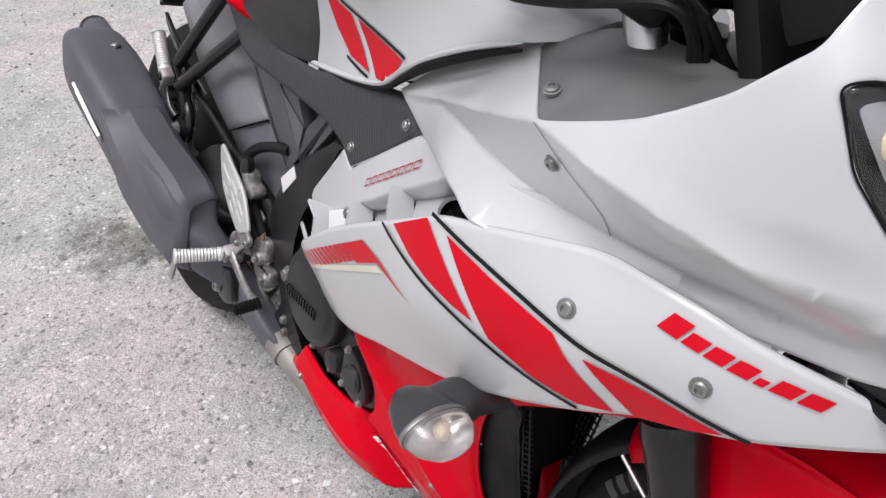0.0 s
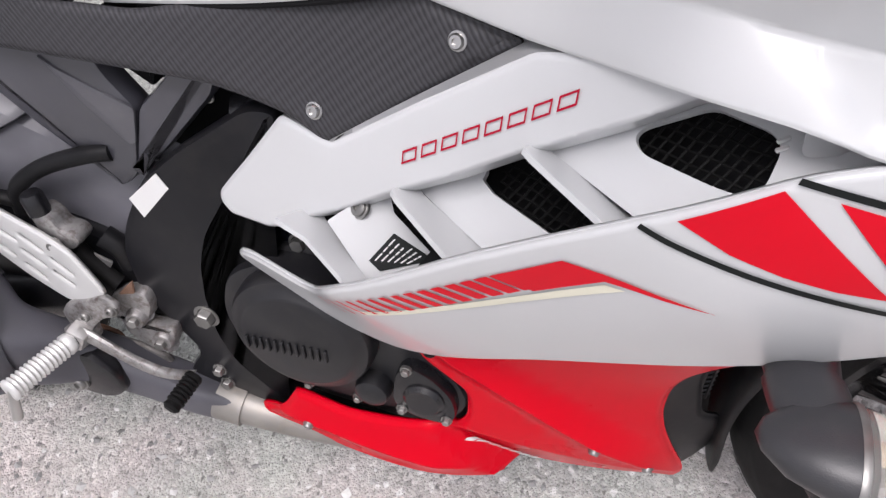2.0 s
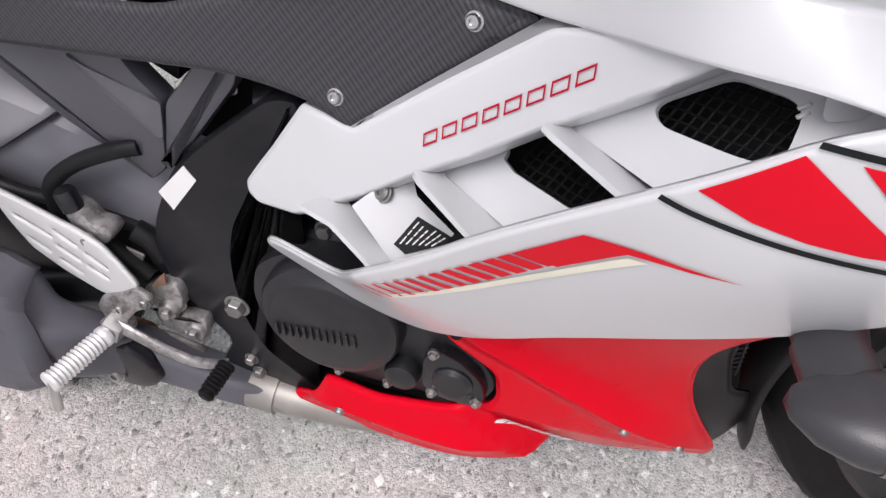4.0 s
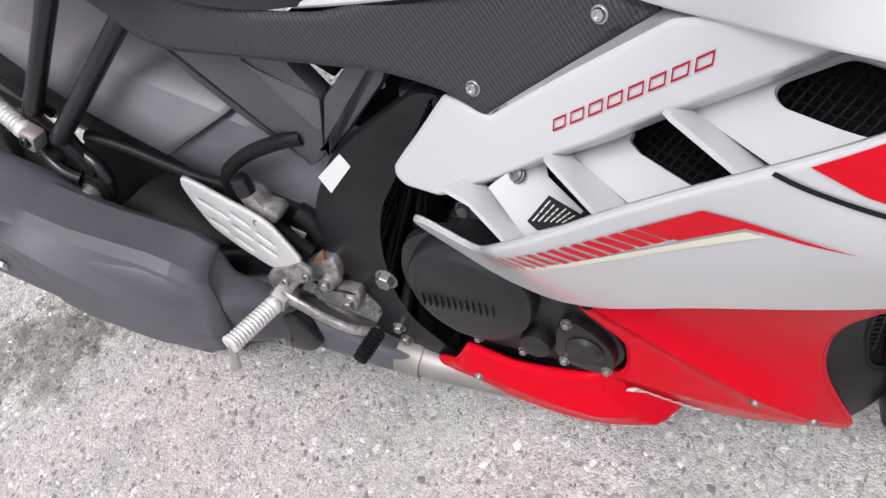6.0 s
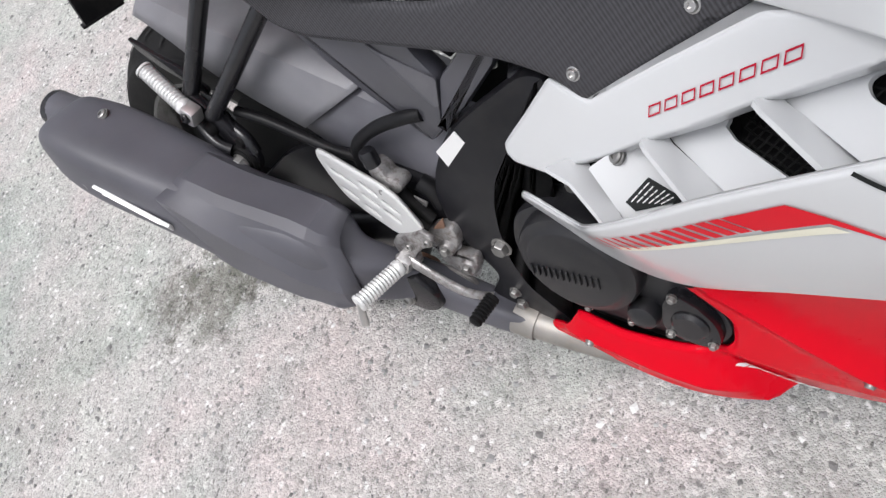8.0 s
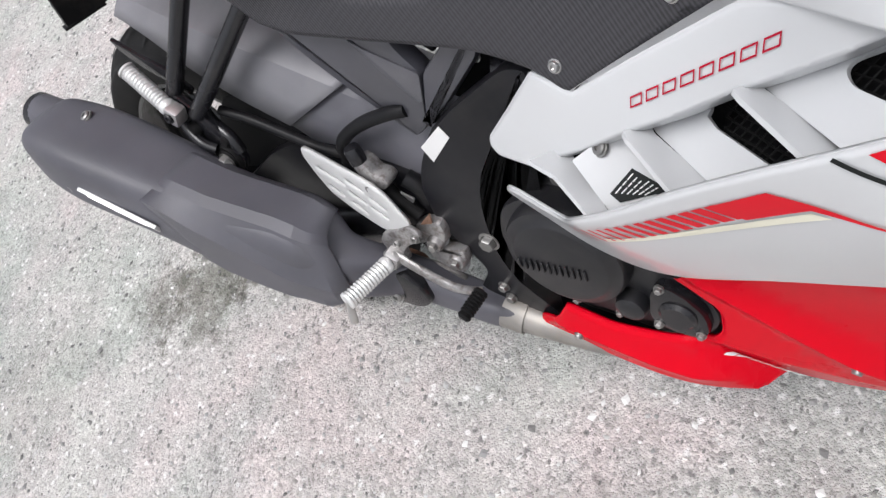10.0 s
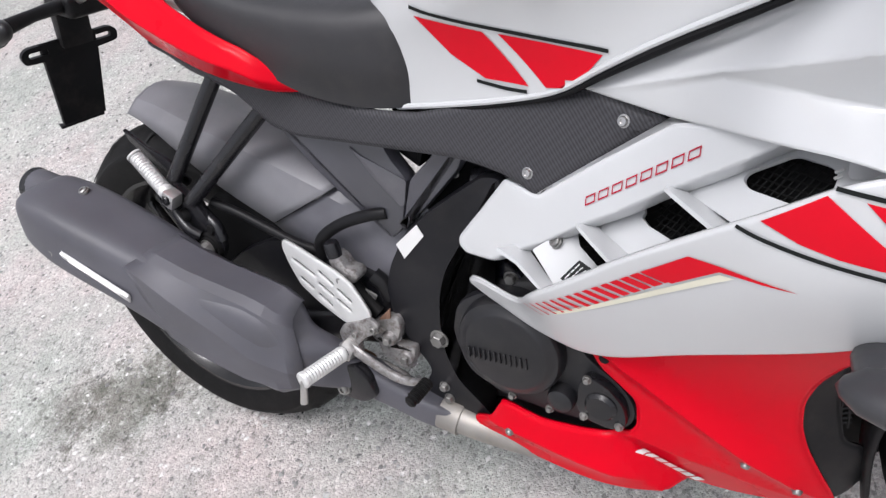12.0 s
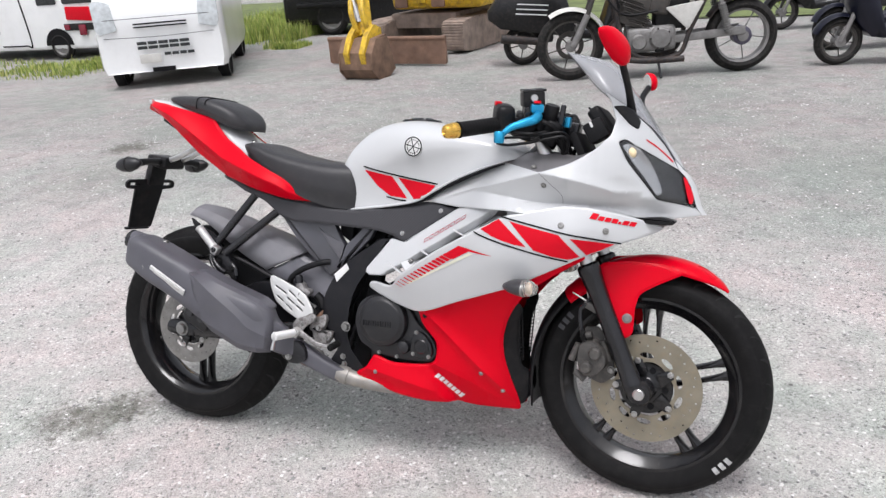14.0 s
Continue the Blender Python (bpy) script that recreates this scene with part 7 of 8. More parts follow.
settle(block_bm((.014, .02, .025), (1.135, -.10, .925), (0, 8, 0), .004), "blue_clip", BLUE, bike, "blue anodised clip", xf=STEER)

# ---- background yard ----
CAR_WHITE = material("car_white", (0.86, 0.87, 0.87), rough=0.3, coat=0.5, vary=0.04, size=2, dirt=0.12, dirt_colour=(0.4, 0.38, 0.34))
CAR_BLACK = material("car_black", (0.008, 0.008, 0.009), spec=0.3, rough=0.3, coat=0.15, vary=0.15, dirt=0.15)
CAR_GLASS = material("car_glass", (0.02, 0.024, 0.026), rough=0.08, coat=0.4, vary=0.05)
DIGGER = material("digger_yellow", (0.62, 0.40, 0.02), rough=0.5, vary=0.3, size=8, dirt=1.0, dirt_colour=(0.13, 0.065, 0.035))
RUST = material("rusty_iron", (0.20, 0.12, 0.085), rough=0.75, vary=0.3, size=6, dirt=0.6, dirt_colour=(0.14, 0.075, 0.045))
TRACK = material("dirty_steel_track", (0.26, 0.20, 0.165), rough=0.7, vary=0.35, size=8, dirt=0.4)
TYRE_FAR = material("old_tyre", (0.016, 0.0155, 0.015), rough=0.8, spec=0.25, vary=0.2, dirt=0.25)
LAMP = material("lamp_lens", (0.62, 0.66, 0.68), rough=0.12, coat=0.6, vary=0.15, size=20)
LAMP_RED = material("tail_lens", (0.22, 0.012, 0.03), rough=0.2, coat=0.4)
NAVY = material("navy_paint", (0.006, 0.007, 0.016), rough=0.3, spec=0.3, coat=0.15)
PALE = material("aged_white_plastic", (0.58, 0.57, 0.54), rough=0.45, vary=0.08, dirt=0.2)
BARE = material("dull_alloy", (0.23, 0.225, 0.22), rough=0.55, metal=0.4, vary=0.2, dirt=0.5, dirt_colour=(0.12, 0.10, 0.085))
DARK_ALLOY = material("dark_dirty_alloy", (0.06, 0.056, 0.052), rough=0.6, metal=0.3, vary=0.3, dirt=0.5, dirt_colour=(0.09, 0.06, 0.045))
OLD_FRAME = material("old_frame_paint", (0.022, 0.019, 0.019), rough=0.6, vary=0.3, size=12, dirt=0.6, dirt_colour=(0.13, 0.075, 0.05))


def road_wheel(name, at, axis, R, half, parent, rim_mat, spokes=0):
    """Tyre with a dished rim, and spokes for motorcycles."""
    o, ax = Vector(at), Vector(axis).normalized()
    r = R * (.66 if not spokes else .74)
    ty = settle(lathe_bm([(r, -half * .7), (r + (R - r) * .35, -half), (R - half * .45, -half * .85), (R - half * .08, -half * .4), (R, 0), (R - half * .08, half * .4), (R - half * .45, half * .85), (r + (R - r) * .35, half), (r, half * .7)], o, ax, 44), name, TYRE_FAR, parent, "worn black tyre")
    if not spokes:
        settle(lathe_bm([(0, half * .55), (r * .25, half * .55), (r * .32, half * .4), (r * .8, half * .35), (r * .9, half * .75), (r, half * .75), (r, -half * .7), (0, -half * .7)], o, ax, 36), "wheel_rim", rim_mat, ty)
    else:
        settle(lathe_bm([(r - .02, -half * .55), (r + .006, -half * .7), (r + .006, half * .7), (r - .02, half * .55)], o, ax, 44, True), "wheel_rim", rim_mat, ty)
        settle(lathe_bm([(0, -half * 1.2), (.045, -half * 1.2), (.05, half * 1.2), (0, half * 1.2)], o, ax, 20), "wheel_hub", BARE, ty)
        u_ = ax.orthogonal().normalized()
        for k in range(spokes):
            d = Matrix.Rotation(2 * math.pi * k / spokes, 3, ax) @ u_
            settle(tube_bm([o + d * .04, o + d * (r - .012)], [.007, .005], 6, 0), "wheel_spoke", rim_mat, ty)
    return ty


# small white van, nose towards the motorcycle
van = thing("white_van", (-5.13, 6.26, 0), "white delivery van parked with its nose towards the yard", "van", turn=-60)
st = []
for x_, zb, zt, w in ((.56, .20, .62, .62), (.58, .19, .86, .69), (.50, .19, 1.02, .722), (.34, .19, 1.20, .732), (.02, .19, 1.78, .70), (-.25, .19, 1.86, .70), (-1.2, .19, 1.88, .705), (-2.5, .19, 1.87, .705), (-2.75, .22, 1.80, .69), (-2.82, .30, 1.2, .66)):
    row = [(x_, s * w * k, z_) for s, k, z_ in ((1, .96, zb), (1, 1, zb + .1), (1, 1, (zb + zt) * .5), (1, .985, zt - .16), (1, .93, zt - .04), (1, .80, zt), (-1, .80, zt), (-1, .93, zt - .04), (-1, .985, zt - .16), (-1, 1, (zb + zt) * .5), (-1, 1, zb + .1), (-1, .96, zb))]
    st.append(row)
body = settle(ring_loft(st), "van_body", CAR_WHITE, van, "white van body", sharp=35)
for s in (-1, 1):
    settle(plate_bm(rounded([(s * .46, .68), (s * .66, .64), (s * .695, .70), (s * .70, 1.0), (s * .60, 1.02), (s * .49, .98)], .02), .572, .602, .006, "yz"), "headlight", LAMP, van, "clear van headlight", xf=Matrix.Translation((-.015, 0, 0)))
    for x_ in (0.0, -2.05):
        road_wheel("van_wheel", (x_, s * .60, .26), (0, s, 0), .26, .07, van, BARE)
        settle(lathe_bm([(.265, -.03), (.30, -.03), (.30, .085), (.265, .085)], (x_, s * .60, .265), (0, s, 0), 36, True), "wheel_arch", CAR_BLACK, van)
for z_, w, h in ((.735, .30, .016), (.700, .30, .016)):
    settle(block_bm((.012, w * 2, h), (.592, 0.03, z_), (0, 0, 0), .004), "grille_slit", DARK, van)
for z_, n_, w in ((.520, 5, .30), (.470, 5, .30)):
    for k in range(n_):
        settle(block_bm((.012, w * 2 / n_ - .012, .036), (.602, -w + (k + .5) * w * 2 / n_ + .03, z_), (0, 0, 0), .004), "grille_slot", CAR_GLASS, van)
for k in range(4):
    settle(block_bm((.012, .075, .034), (.602, .06 + k * .088, .385), (0, 0, 0), .004), "grille_slot", CAR_GLASS, van)
settle(block_bm((.02, .24, .10), (.612, -.14, .345), (0, 0, 0), .006), "blank_plate", PALE, van, "blank pale plate")
settle(block_bm((.05, .26, .05), (.56, -.02, .21), (0, 0, 0), .006), "tow_recess", DARK, van)
settle(tube_bm([(.585, -.60, .80), (.605, 0, .80), (.585, .60, .80)], .003, 6), "panel_gap", DARK, van)
settle(tube_bm([(.59, -.62, .60), (.612, 0, .585), (.59, .62, .60)], .003, 6), "panel_gap", DARK, van)
settle(plate_bm(rounded([(-.62, 1.12), (.62, 1.12), (.56, 1.62), (-.56, 1.62)], .06), 0, .008, .002, "yz"), "windscreen", CAR_GLASS, van, "van windscreen", xf=pose(.40, 0, -.03, 0, -29, 0) @ pose(0, 0, 0))
for s in (-1, 1):
    settle(plate_bm(rounded([(-.05, 1.10), (-.75, 1.10), (-.75, 1.62), (-.25, 1.62)], .05), s * .706, s * .712, .001), "side_window", CAR_GLASS, van)
    settle(plate_bm(rounded([(-.95, 1.12), (-2.5, 1.12), (-2.5, 1.62), (-.95, 1.62)], .06), s * .706, s * .712, .001), "side_window", CAR_GLASS, van)

# white camper vehicle standing side on at the yard's edge
camp = thing("white_camper", (-8.95, 8.25, 0), "white camper vehicle parked side on in the grass", "camper", turn=3)
settle(block_bm((4.2, 1.7, 1.80), (-1.0, .90, 1.07), (0, 0, 0), .06, 3), "camper_body", CAR_WHITE, camp, "white camper body")
settle(plate_bm(rounded([(.12, .64), (.66, .60), (.72, .78), (.70, .82), (.14, .84)], .02), .046, .030, .002), "red_panel", DECAL_RED, camp, "peeling red panel")
settle(block_bm((.62, .03, .11), (.36, .035, .52), (0, 0, 0), .01), "lamp_board", CAR_BLACK, camp)
settle(block_bm((.14, .03, .17), (.42, .018, .47), (0, 0, 0), .02), "tail_lamp", LAMP_RED, camp, "dark red tail lamp")
settle(block_bm((.10, .03, .08), (.12, .018, .52), (0, 0, 0), .01), "tail_lamp", LAMP_RED, camp)
for x0, x1 in ((-.42, -.02), (.10, 1.0)):
    settle(plate_bm(rounded([(x0, .88), (x1, .88), (x1, 1.35), (x0, 1.35)], .04), .046, .036, .002), "camper_window", CAR_GLASS, camp)
for x_ in (-.13, -2.5):
    road_wheel("camper_wheel", (x_, .10, .22), (0, -1, 0), .22, .07, camp, BARE)
    settle(plate_bm([(x_ + .28 * math.cos(q), .24 + .27 * math.sin(q)) for q in [math.pi * i / 12 for i in range(13)]], .046, .038, 0), "wheel_arch", DARK, camp)
settle(tube_bm([(-1.35, .045, .25), (-.85, .045, .25), (-.72, .045, .30), (-.80, .045, 1.2)], .012, 6), "door_gap", DARK, camp)
settle(block_bm((.5, .05, 1.0), (-1.6, .03, .95), (0, 0, 0), .02), "brown_door", RUST, camp, "brown door panel")

# yellow mini digger with bucket down and dozer blade in front
dig = thing("mini_digger", (-2.65, 7.45, 0), "dirty yellow tracked mini digger with its bucket lowered", "excavator", turn=-8)
bl = settle(plate_bm(rounded([(-.72, .02), (.97, .02), (.97, .33), (-.72, .33)], .03), -.40, -.35, .01), "dozer_blade", RUST, dig, "rusty brown dozer blade")
settle(tube_bm([(-.72, -.38, .32), (.97, -.38, .32)], .03, 10, 0), "blade_lip", RUST, bl)
for s in (-1, 1):
    settle(block_bm((.09, 1.0, .10), (s * .28, .15, .22), (-8, 0, 0), .01), "blade_arm", RUST, bl)
    tr = []
    for k in range(40):
        an = 2 * math.pi * k / 40
        y_, z_ = .85 * math.copysign(min(1, abs(math.cos(an)) * 1.4), math.cos(an)), .20 * math.copysign(min(1, abs(math.sin(an)) * 1.15), math.sin(an))
        tr.append((y_ + 1.35, z_ + .225))
    track = settle(plate_bm(tr, s * .45 + .02, s * .45 + .30 * s, .01, "yz"), "track", TRACK, dig, "dirty steel crawler track")
    n_ = len(tr)
    for k in range(n_):
        a_, b_ = Vector((0, *tr[k - 1])), Vector((0, *tr[k]))
        c = (a_ + b_) / 2
        d = b_ - a_
        if d.length > .01:
            settle(block_bm((.31, d.length * .8, .03), (s * .60, c.y, c.z), (math.degrees(math.atan2(d.z, d.y)), 0, 0), .006, 1), "track_shoe", TRACK, track)
settle(block_bm((1.0, 1.1, .20), (0, 1.35, .40), (0, 0, 0), .03), "undercarriage", TRACK, dig)
settle(block_bm((1.35, 1.6, .45), (.25, 1.5, .78), (0, 0, 0), .10, 3), "digger_house", DIGGER, dig, "yellow digger house")
for k in range(4):
    settle(block_bm((.20, .04, .16), (-.25 + k * .28, .69, .66 + (k % 2) * .05), (0, 0, 0), .02), "house_panel", DIGGER if k % 2 else RUST, dig)
settle(block_bm((1.0, 1.0, 1.0), (.1, 1.7, 1.5), (0, 0, 0), .08, 3), "digger_cab", CAR_GLASS, dig)
for dx in (-.05, .10):
    settle(tube_bm([(.22 + dx, -1.02, .95), (.33 + dx, -1.24, .72), (.38 + dx, -1.22, .50)], .03, 8, 3), "bucket_link", DIGGER, dig, "yellow bucket linkage")
for x_, pts in ((.02, [(.0, -.4, 1.6), (.10, -.8, 1.2), (.20, -1.0, .8)]), (.06, [(.03, -.4, 1.65), (.16, -.78, 1.2), (.27, -.98, .82)])):
    settle(tube_bm([(p_[0] + x_, p_[1], p_[2]) for p_ in pts], .014, 6), "hydraulic_hose", PLASTIC, dig, "black hydraulic hose")
settle(tube_bm([(-.05, .75, .75), (-.02, .2, 1.5), (.02, -.5, 1.75)], [.12, .14, .10], 8), "boom", DIGGER, dig, "yellow digger boom")
settle(tube_bm([(.02, -.5, 1.75), (.20, -.90, 1.15), (.39, -1.15, .45)], [.12, .10, .085], 8, 3), "dipper", DIGGER, dig, "scratched yellow dipper arm")
settle(tube_bm([(.02, -.72, 1.65), (.16, -1.05, 1.1), (.34, -1.18, .6)], .035, 8, 3), "bucket_ram", STEEL, dig)
bk_rows = []
for x_ in (-.21, .21):
    bk_rows.append([(x_ + .40, y_, z_) for y_, z_ in ((-1.08, .46), (-1.30, .44), (-1.42, .30), (-1.42, .12), (-1.33, .01), (-1.15, .0), (-.98, .06), (-.95, .12), (-1.10, .10), (-1.20, .16), (-1.22, .28), (-1.12, .40))])
BUCKET = material("scraped_bucket_iron", (0.20, 0.125, 0.085), rough=0.7, metal=0.2, vary=0.35, size=9, dirt=0.5, dirt_colour=(0.10, 0.06, 0.04))
bkt = settle(ring_loft(bk_rows), "bucket", BUCKET, dig, "worn rusty bucket", smooth=False)
for s in (-1, 1):
    settle(plate_bm(rounded([(-1.06, .30), (-1.30, .26), (-1.42, .17), (-1.45, .30), (-1.34, .475), (-1.20, .58), (-1.06, .53)], .02), .40 + s * .07, .40 + s * .14, .005, "yz"), "bucket_ear", DIGGER, bkt, "yellow bucket bracket")
    settle(plate_bm(rounded([(-1.08, .44), (-1.32, .43), (-1.43, .28), (-1.43, .10), (-1.32, 0), (-1.1, 0), (-.96, .07)], .02), .40 + s * .205, .40 + s * .225, .004, "yz"), "bucket_cheek", BUCKET, bkt)

# dark vehicle in the grass far behind
far = thing("dark_pickup", (-4.3, 10.6, 0), "dark vehicle standing in tall grass", "car", turn=5)
settle(block_bm((4.2, 1.5, 1.05), (.3, .75, .70), (0, 0, 0), .12, 3), "car_body", CAR_BLACK, far, "dark car body")
settle(block_bm((1.6, 1.3, .55), (.9, .75, 1.4), (0, 0, 0), .15, 3), "car_cabin", CAR_GLASS, far)
for x_ in (-.9, 1.5):
    road_wheel("car_wheel", (x_, .08, .30), (0, -1, 0), .30, .09, far, BARE)
settle(block_bm((1.2, .06, .08), (-.9, -.02, .52), (0, 0, 0), .02), "car_bumper", CAR_BLACK, far)


# old naked motorcycle, side on
def old_bike():
    b = thing("old_motorcycle", (.71, 6.13, 0), "old dirty naked motorcycle with white side covers on the gravel", "motorcycle", turn=195.6)
    F, Rr = (.80, 0, .325), (-.80, 0, .335)
    road_wheel("front_wheel", F, (0, 1, 0), .325, .055, b, DARK_ALLOY, 6)
    road_wheel("rear_wheel", Rr, (0, 1, 0), .335, .085, b, BARE, 5)
    settle(lathe_bm([(.09, -.075), (.135, -.075), (.135, -.070), (.09, -.070)], F, (0, 1, 0), 36, True), "front_disc", DARK_ALLOY, b, "dull brake disc")
    settle(lathe_bm([(0, -.09), (.07, -.09), (.085, -.07), (.085, .07), (0, .09)], Rr, (0, 1, 0), 30), "rear_drum", material("purple_grey_hub", (.07, .065, .10), rough=.5, vary=.3, dirt=.4), b, "purple-grey rear hub")
    for s in (-1, 1):
        settle(tube_bm([(F[0] - .02, s * .10, .33), (F[0] - .16, s * .10, .62)], [.034, .032], 12, 0), "fork_slider", BARE, b, "dull alloy fork leg")
        settle(tube_bm([(F[0] - .16, s * .10, .62), (F[0] - .28, s * .10, .98)], [.022, .022], 10, 0), "fork_tube", DARK_ALLOY, b)
        settle(block_bm((.70, .035, .075), (-.46, s * .115, .37), (0, 4, 0), .012), "swingarm", BARE, b, "alloy swingarm")
        prof = [(0, 0), (.014, 0)]
        for k in range(13):
            prof += [(.036, .03 + k * .021), (.036, .039 + k * .021), (.020, .043 + k * .021), (.020, .048 + k * .021)]
        prof += [(.022, .31), (0, .36)]
        settle(lathe_bm(prof, (-.66, s * .15, .37), (.30, 0, .95), 12), "shock_absorber", BARE, b, "coil spring shock absorber")
        settle(plate_bm(rounded([(-.06, .64), (-.42, .69), (-.28, .43)], .03), s * .13, s * .16, .008), "side_cover", PALE, b, "pale triangular side cover")
        settle(tube_bm([(.44, s * .03, .95), (.38, s * .10, .62), (.30, s * .14, .33), (.12, s * .15, .19), (-.20, s * .14, .21), (-.30, s * .13, .42), (-.44, s * .12, .72)], .022, 8), "frame_tube", OLD_FRAME, b, "dark frame tube with rust")
        settle(tube_bm([(.42, s * .04, .90), (.1, s * .09, .80), (-.4, s * .12, .74), (-.95, s * .11, .82)], .020, 8), "frame_tube", OLD_FRAME, b, "dark frame tube with rust")
        settle(tube_bm([(-.05, s * .20, .27), (.03, s * .27, .27)], .016, 10, 0), "foot_peg", RUBBER, b)
    settle(arc_far(F, .365, .08, 55, 165), "front_mudguard", PALE, b, "white front mudguard")
    settle(arc_far(Rr, .385, .085, 30, 110), "rear_mudguard", OLD_FRAME, b, "dark rear mudguard")
    eng = settle(block_bm((.46, .30, .24), (.05, 0, .36), (0, 3, 0), .06, 3), "engine", BARE, b, "dirty alloy engine")
    for s in (-1, 1):
        settle(lathe_bm([(0, .055), (.085, .055), (.105, .035), (.11, 0)], (-.03, s * .13, .37), (0, s, 0), 28), "engine_cover", BARE, eng)
        settle(lathe_bm([(0, .05), (.06, .05), (.075, .03), (.08, 0)], (.17, s * .13, .34), (0, s, 0), 24), "engine_cover", BARE, eng)
        for k in range(5):
            q = k * 1.25
            settle(hex_bm((-.03 + .09 * math.cos(q), s * .175, .37 + .09 * math.sin(q)), (0, s, 0), .009, .01), "cover_bolt", DARK_ALLOY, eng)
    for k in range(11):
        settle(block_bm((.25, .28 - .02 * (k % 2), .011), (.14 + k * .011, 0, .485 + k * .025), (0, -22, 0), .003, 1), "cylinder_fin", DARK_ALLOY, eng)
    settle(block_bm((.23, .24, .28), (.20, 0, .62), (0, -22, 0), .02), "cylinder", DARK_ALLOY, eng)
    settle(block_bm((.54, .26, .22), (.16, 0, .95), (0, -4, 0), .09, 3), "fuel_tank", PALE, b, "pale fuel tank")
    settle(block_bm((.66, .24, .10), (-.45, 0, .85), (0, 2, 0), .04, 3), "seat", VINYL, b, "black seat")
    settle(block_bm((.32, .22, .28), (-.14, 0, .58), (0, 0, 0), .04, 3), "air_box", PLASTIC, b, "black air box")
    settle(block_bm((.18, .26, .16), (-.02, 0, .66), (0, -10, 0), .03, 3), "carburettor", DARK_ALLOY, b)
    settle(block_bm((.16, .18, .16), (.36, 0, .82), (0, -20, 0), .03, 3), "radiator_box", PLASTIC, b)
    for s in (-1, 1):
        settle(tube_bm([(.34, s * .08, .55), (.44, s * .11, .40), (.38, s * .14, .23), (.15, s * .16, .17), (-.25, s * .17, .17)], .030, 10), "exhaust", OLD_FRAME, b, "rusty black exhaust pipe")
    for pts in ([(.58, -.06, 1.0), (.44, -.13, .82), (.33, -.12, .62), (.1, -.14, .58)], [(.55, .06, 1.0), (.46, .14, .75), (.30, .15, .60), (0, .14, .62)], [(.60, -.10, .95), (.62, -.13, .70), (.70, -.12, .42)]):
        settle(tube_bm(pts, .011, 8), "control_cable", PLASTIC, b)
    settle(tube_bm([(.50, -.32, 1.02), (.53, -.15, 1.05), (.53, .15, 1.05), (.50, .32, 1.02)], .012, 8), "handlebar", BLACK_METAL, b)
    settle(lathe_bm([(0, .10), (.07, .08), (.09, .02), (.085, 0), (0, 0)], (.62, 0, .92), (1, 0, 0), 24), "headlamp", LAMP, b)
    settle(tube_bm([(.0, .14, .20), (-.02, .20, .10), (-.03, .25, .012)], .012, 8), "side_stand", BLACK_METAL, b)
    return b


def arc_far(at, r, w, a0, a1, n=14):
    rows = []
    for k in range(n + 1):
        an = radians(a0 + (a1 - a0) * k / n)
        rows.append([(at[0] + (r - .03 * (abs(t) ** 2) + dr) * math.cos(an), w * t, at[2] + (r - .03 * (abs(t) ** 2) + dr) * math.sin(an)) for t, dr in ((-1, 0), (-.5, 0), (0, 0), (.5, 0), (1, 0), (1, -.004), (.5, -.004), (0, -.004), (-.5, -.004), (-1, -.004))])
    return ring_loft(rows)


old_bike()


def scooter(name, at, turn, paint, label, lines):
    b = thing(name, at, label, "scooter", group="parked scooters", turn=turn)
    road_wheel("front_wheel", (.60, 0, .22), (0, 1, 0), .22, .055, b, DARK_ALLOY, 5)
    road_wheel("rear_wheel", (-.60, 0, .22), (0, 1, 0), .22, .06, b, DARK_ALLOY, 5)
    rows = []
    for x_, zb, zt, w in ((-.98, .52, .62, .08), (-.85, .42, .78, .17), (-.5, .36, .84, .20), (-.15, .30, .78, .20), (-.02, .26, .36, .19), (.25, .24, .34, .18), (.36, .26, .70, .19), (.48, .40, 1.0, .16), (.56, .55, 1.02, .09)):
        rows.append([(x_, s * w * k, zb + (zt - zb) * q) for s, k, q in ((1, .7, 0), (1, 1, .3), (1, 1, .6), (1, .85, .92), (1, .5, 1), (-1, .5, 1), (-1, .85, .92), (-1, 1, .6), (-1, 1, .3), (-1, .7, 0))])
    bd_ = settle(ring_loft(rows), "scooter_body", paint, b, "painted scooter body", sharp=45)
    settle(arc_far((.60, 0, .22), .26, .07, 20, 160), "front_mudguard", paint, b)
    for s in (-1, 1):
        settle(tube_bm([(.60, s * .07, .22), (.45, s * .07, .62)], .022, 10, 0), "fork_leg", BARE, b)
    settle(block_bm((.62, .26, .10), (-.45, 0, .86), (0, 0, 0), .04, 3), "scooter_seat", VINYL, b)
    settle(tube_bm([(.42, -.30, 1.04), (.45, 0, 1.08), (.42, .30, 1.04)], .014, 8), "handlebar", BLACK_METAL, b)
    settle(block_bm((.40, .16, .16), (-.45, .10, .30), (0, 0, 0), .04, 3), "engine", ENGINE, b)
    settle(tube_bm([(-.35, -.13, .25), (-.85, -.15, .32)], [.04, .05], 12, 0), "muffler", OLD_FRAME, b, "black muffler")
    for k in range(lines):
        settle(block_bm((.34, .004, .012), (-.52 + k * .01, .205, .56 + k * .05), (0, 6, 0), .002), "side_stripe", DECAL_WHITE, bd_)
        settle(block_bm((.34, .004, .012), (-.52 + k * .01, -.205, .56 + k * .05), (0, 6, 0), .002), "side_stripe", DECAL_WHITE, bd_)
    return b


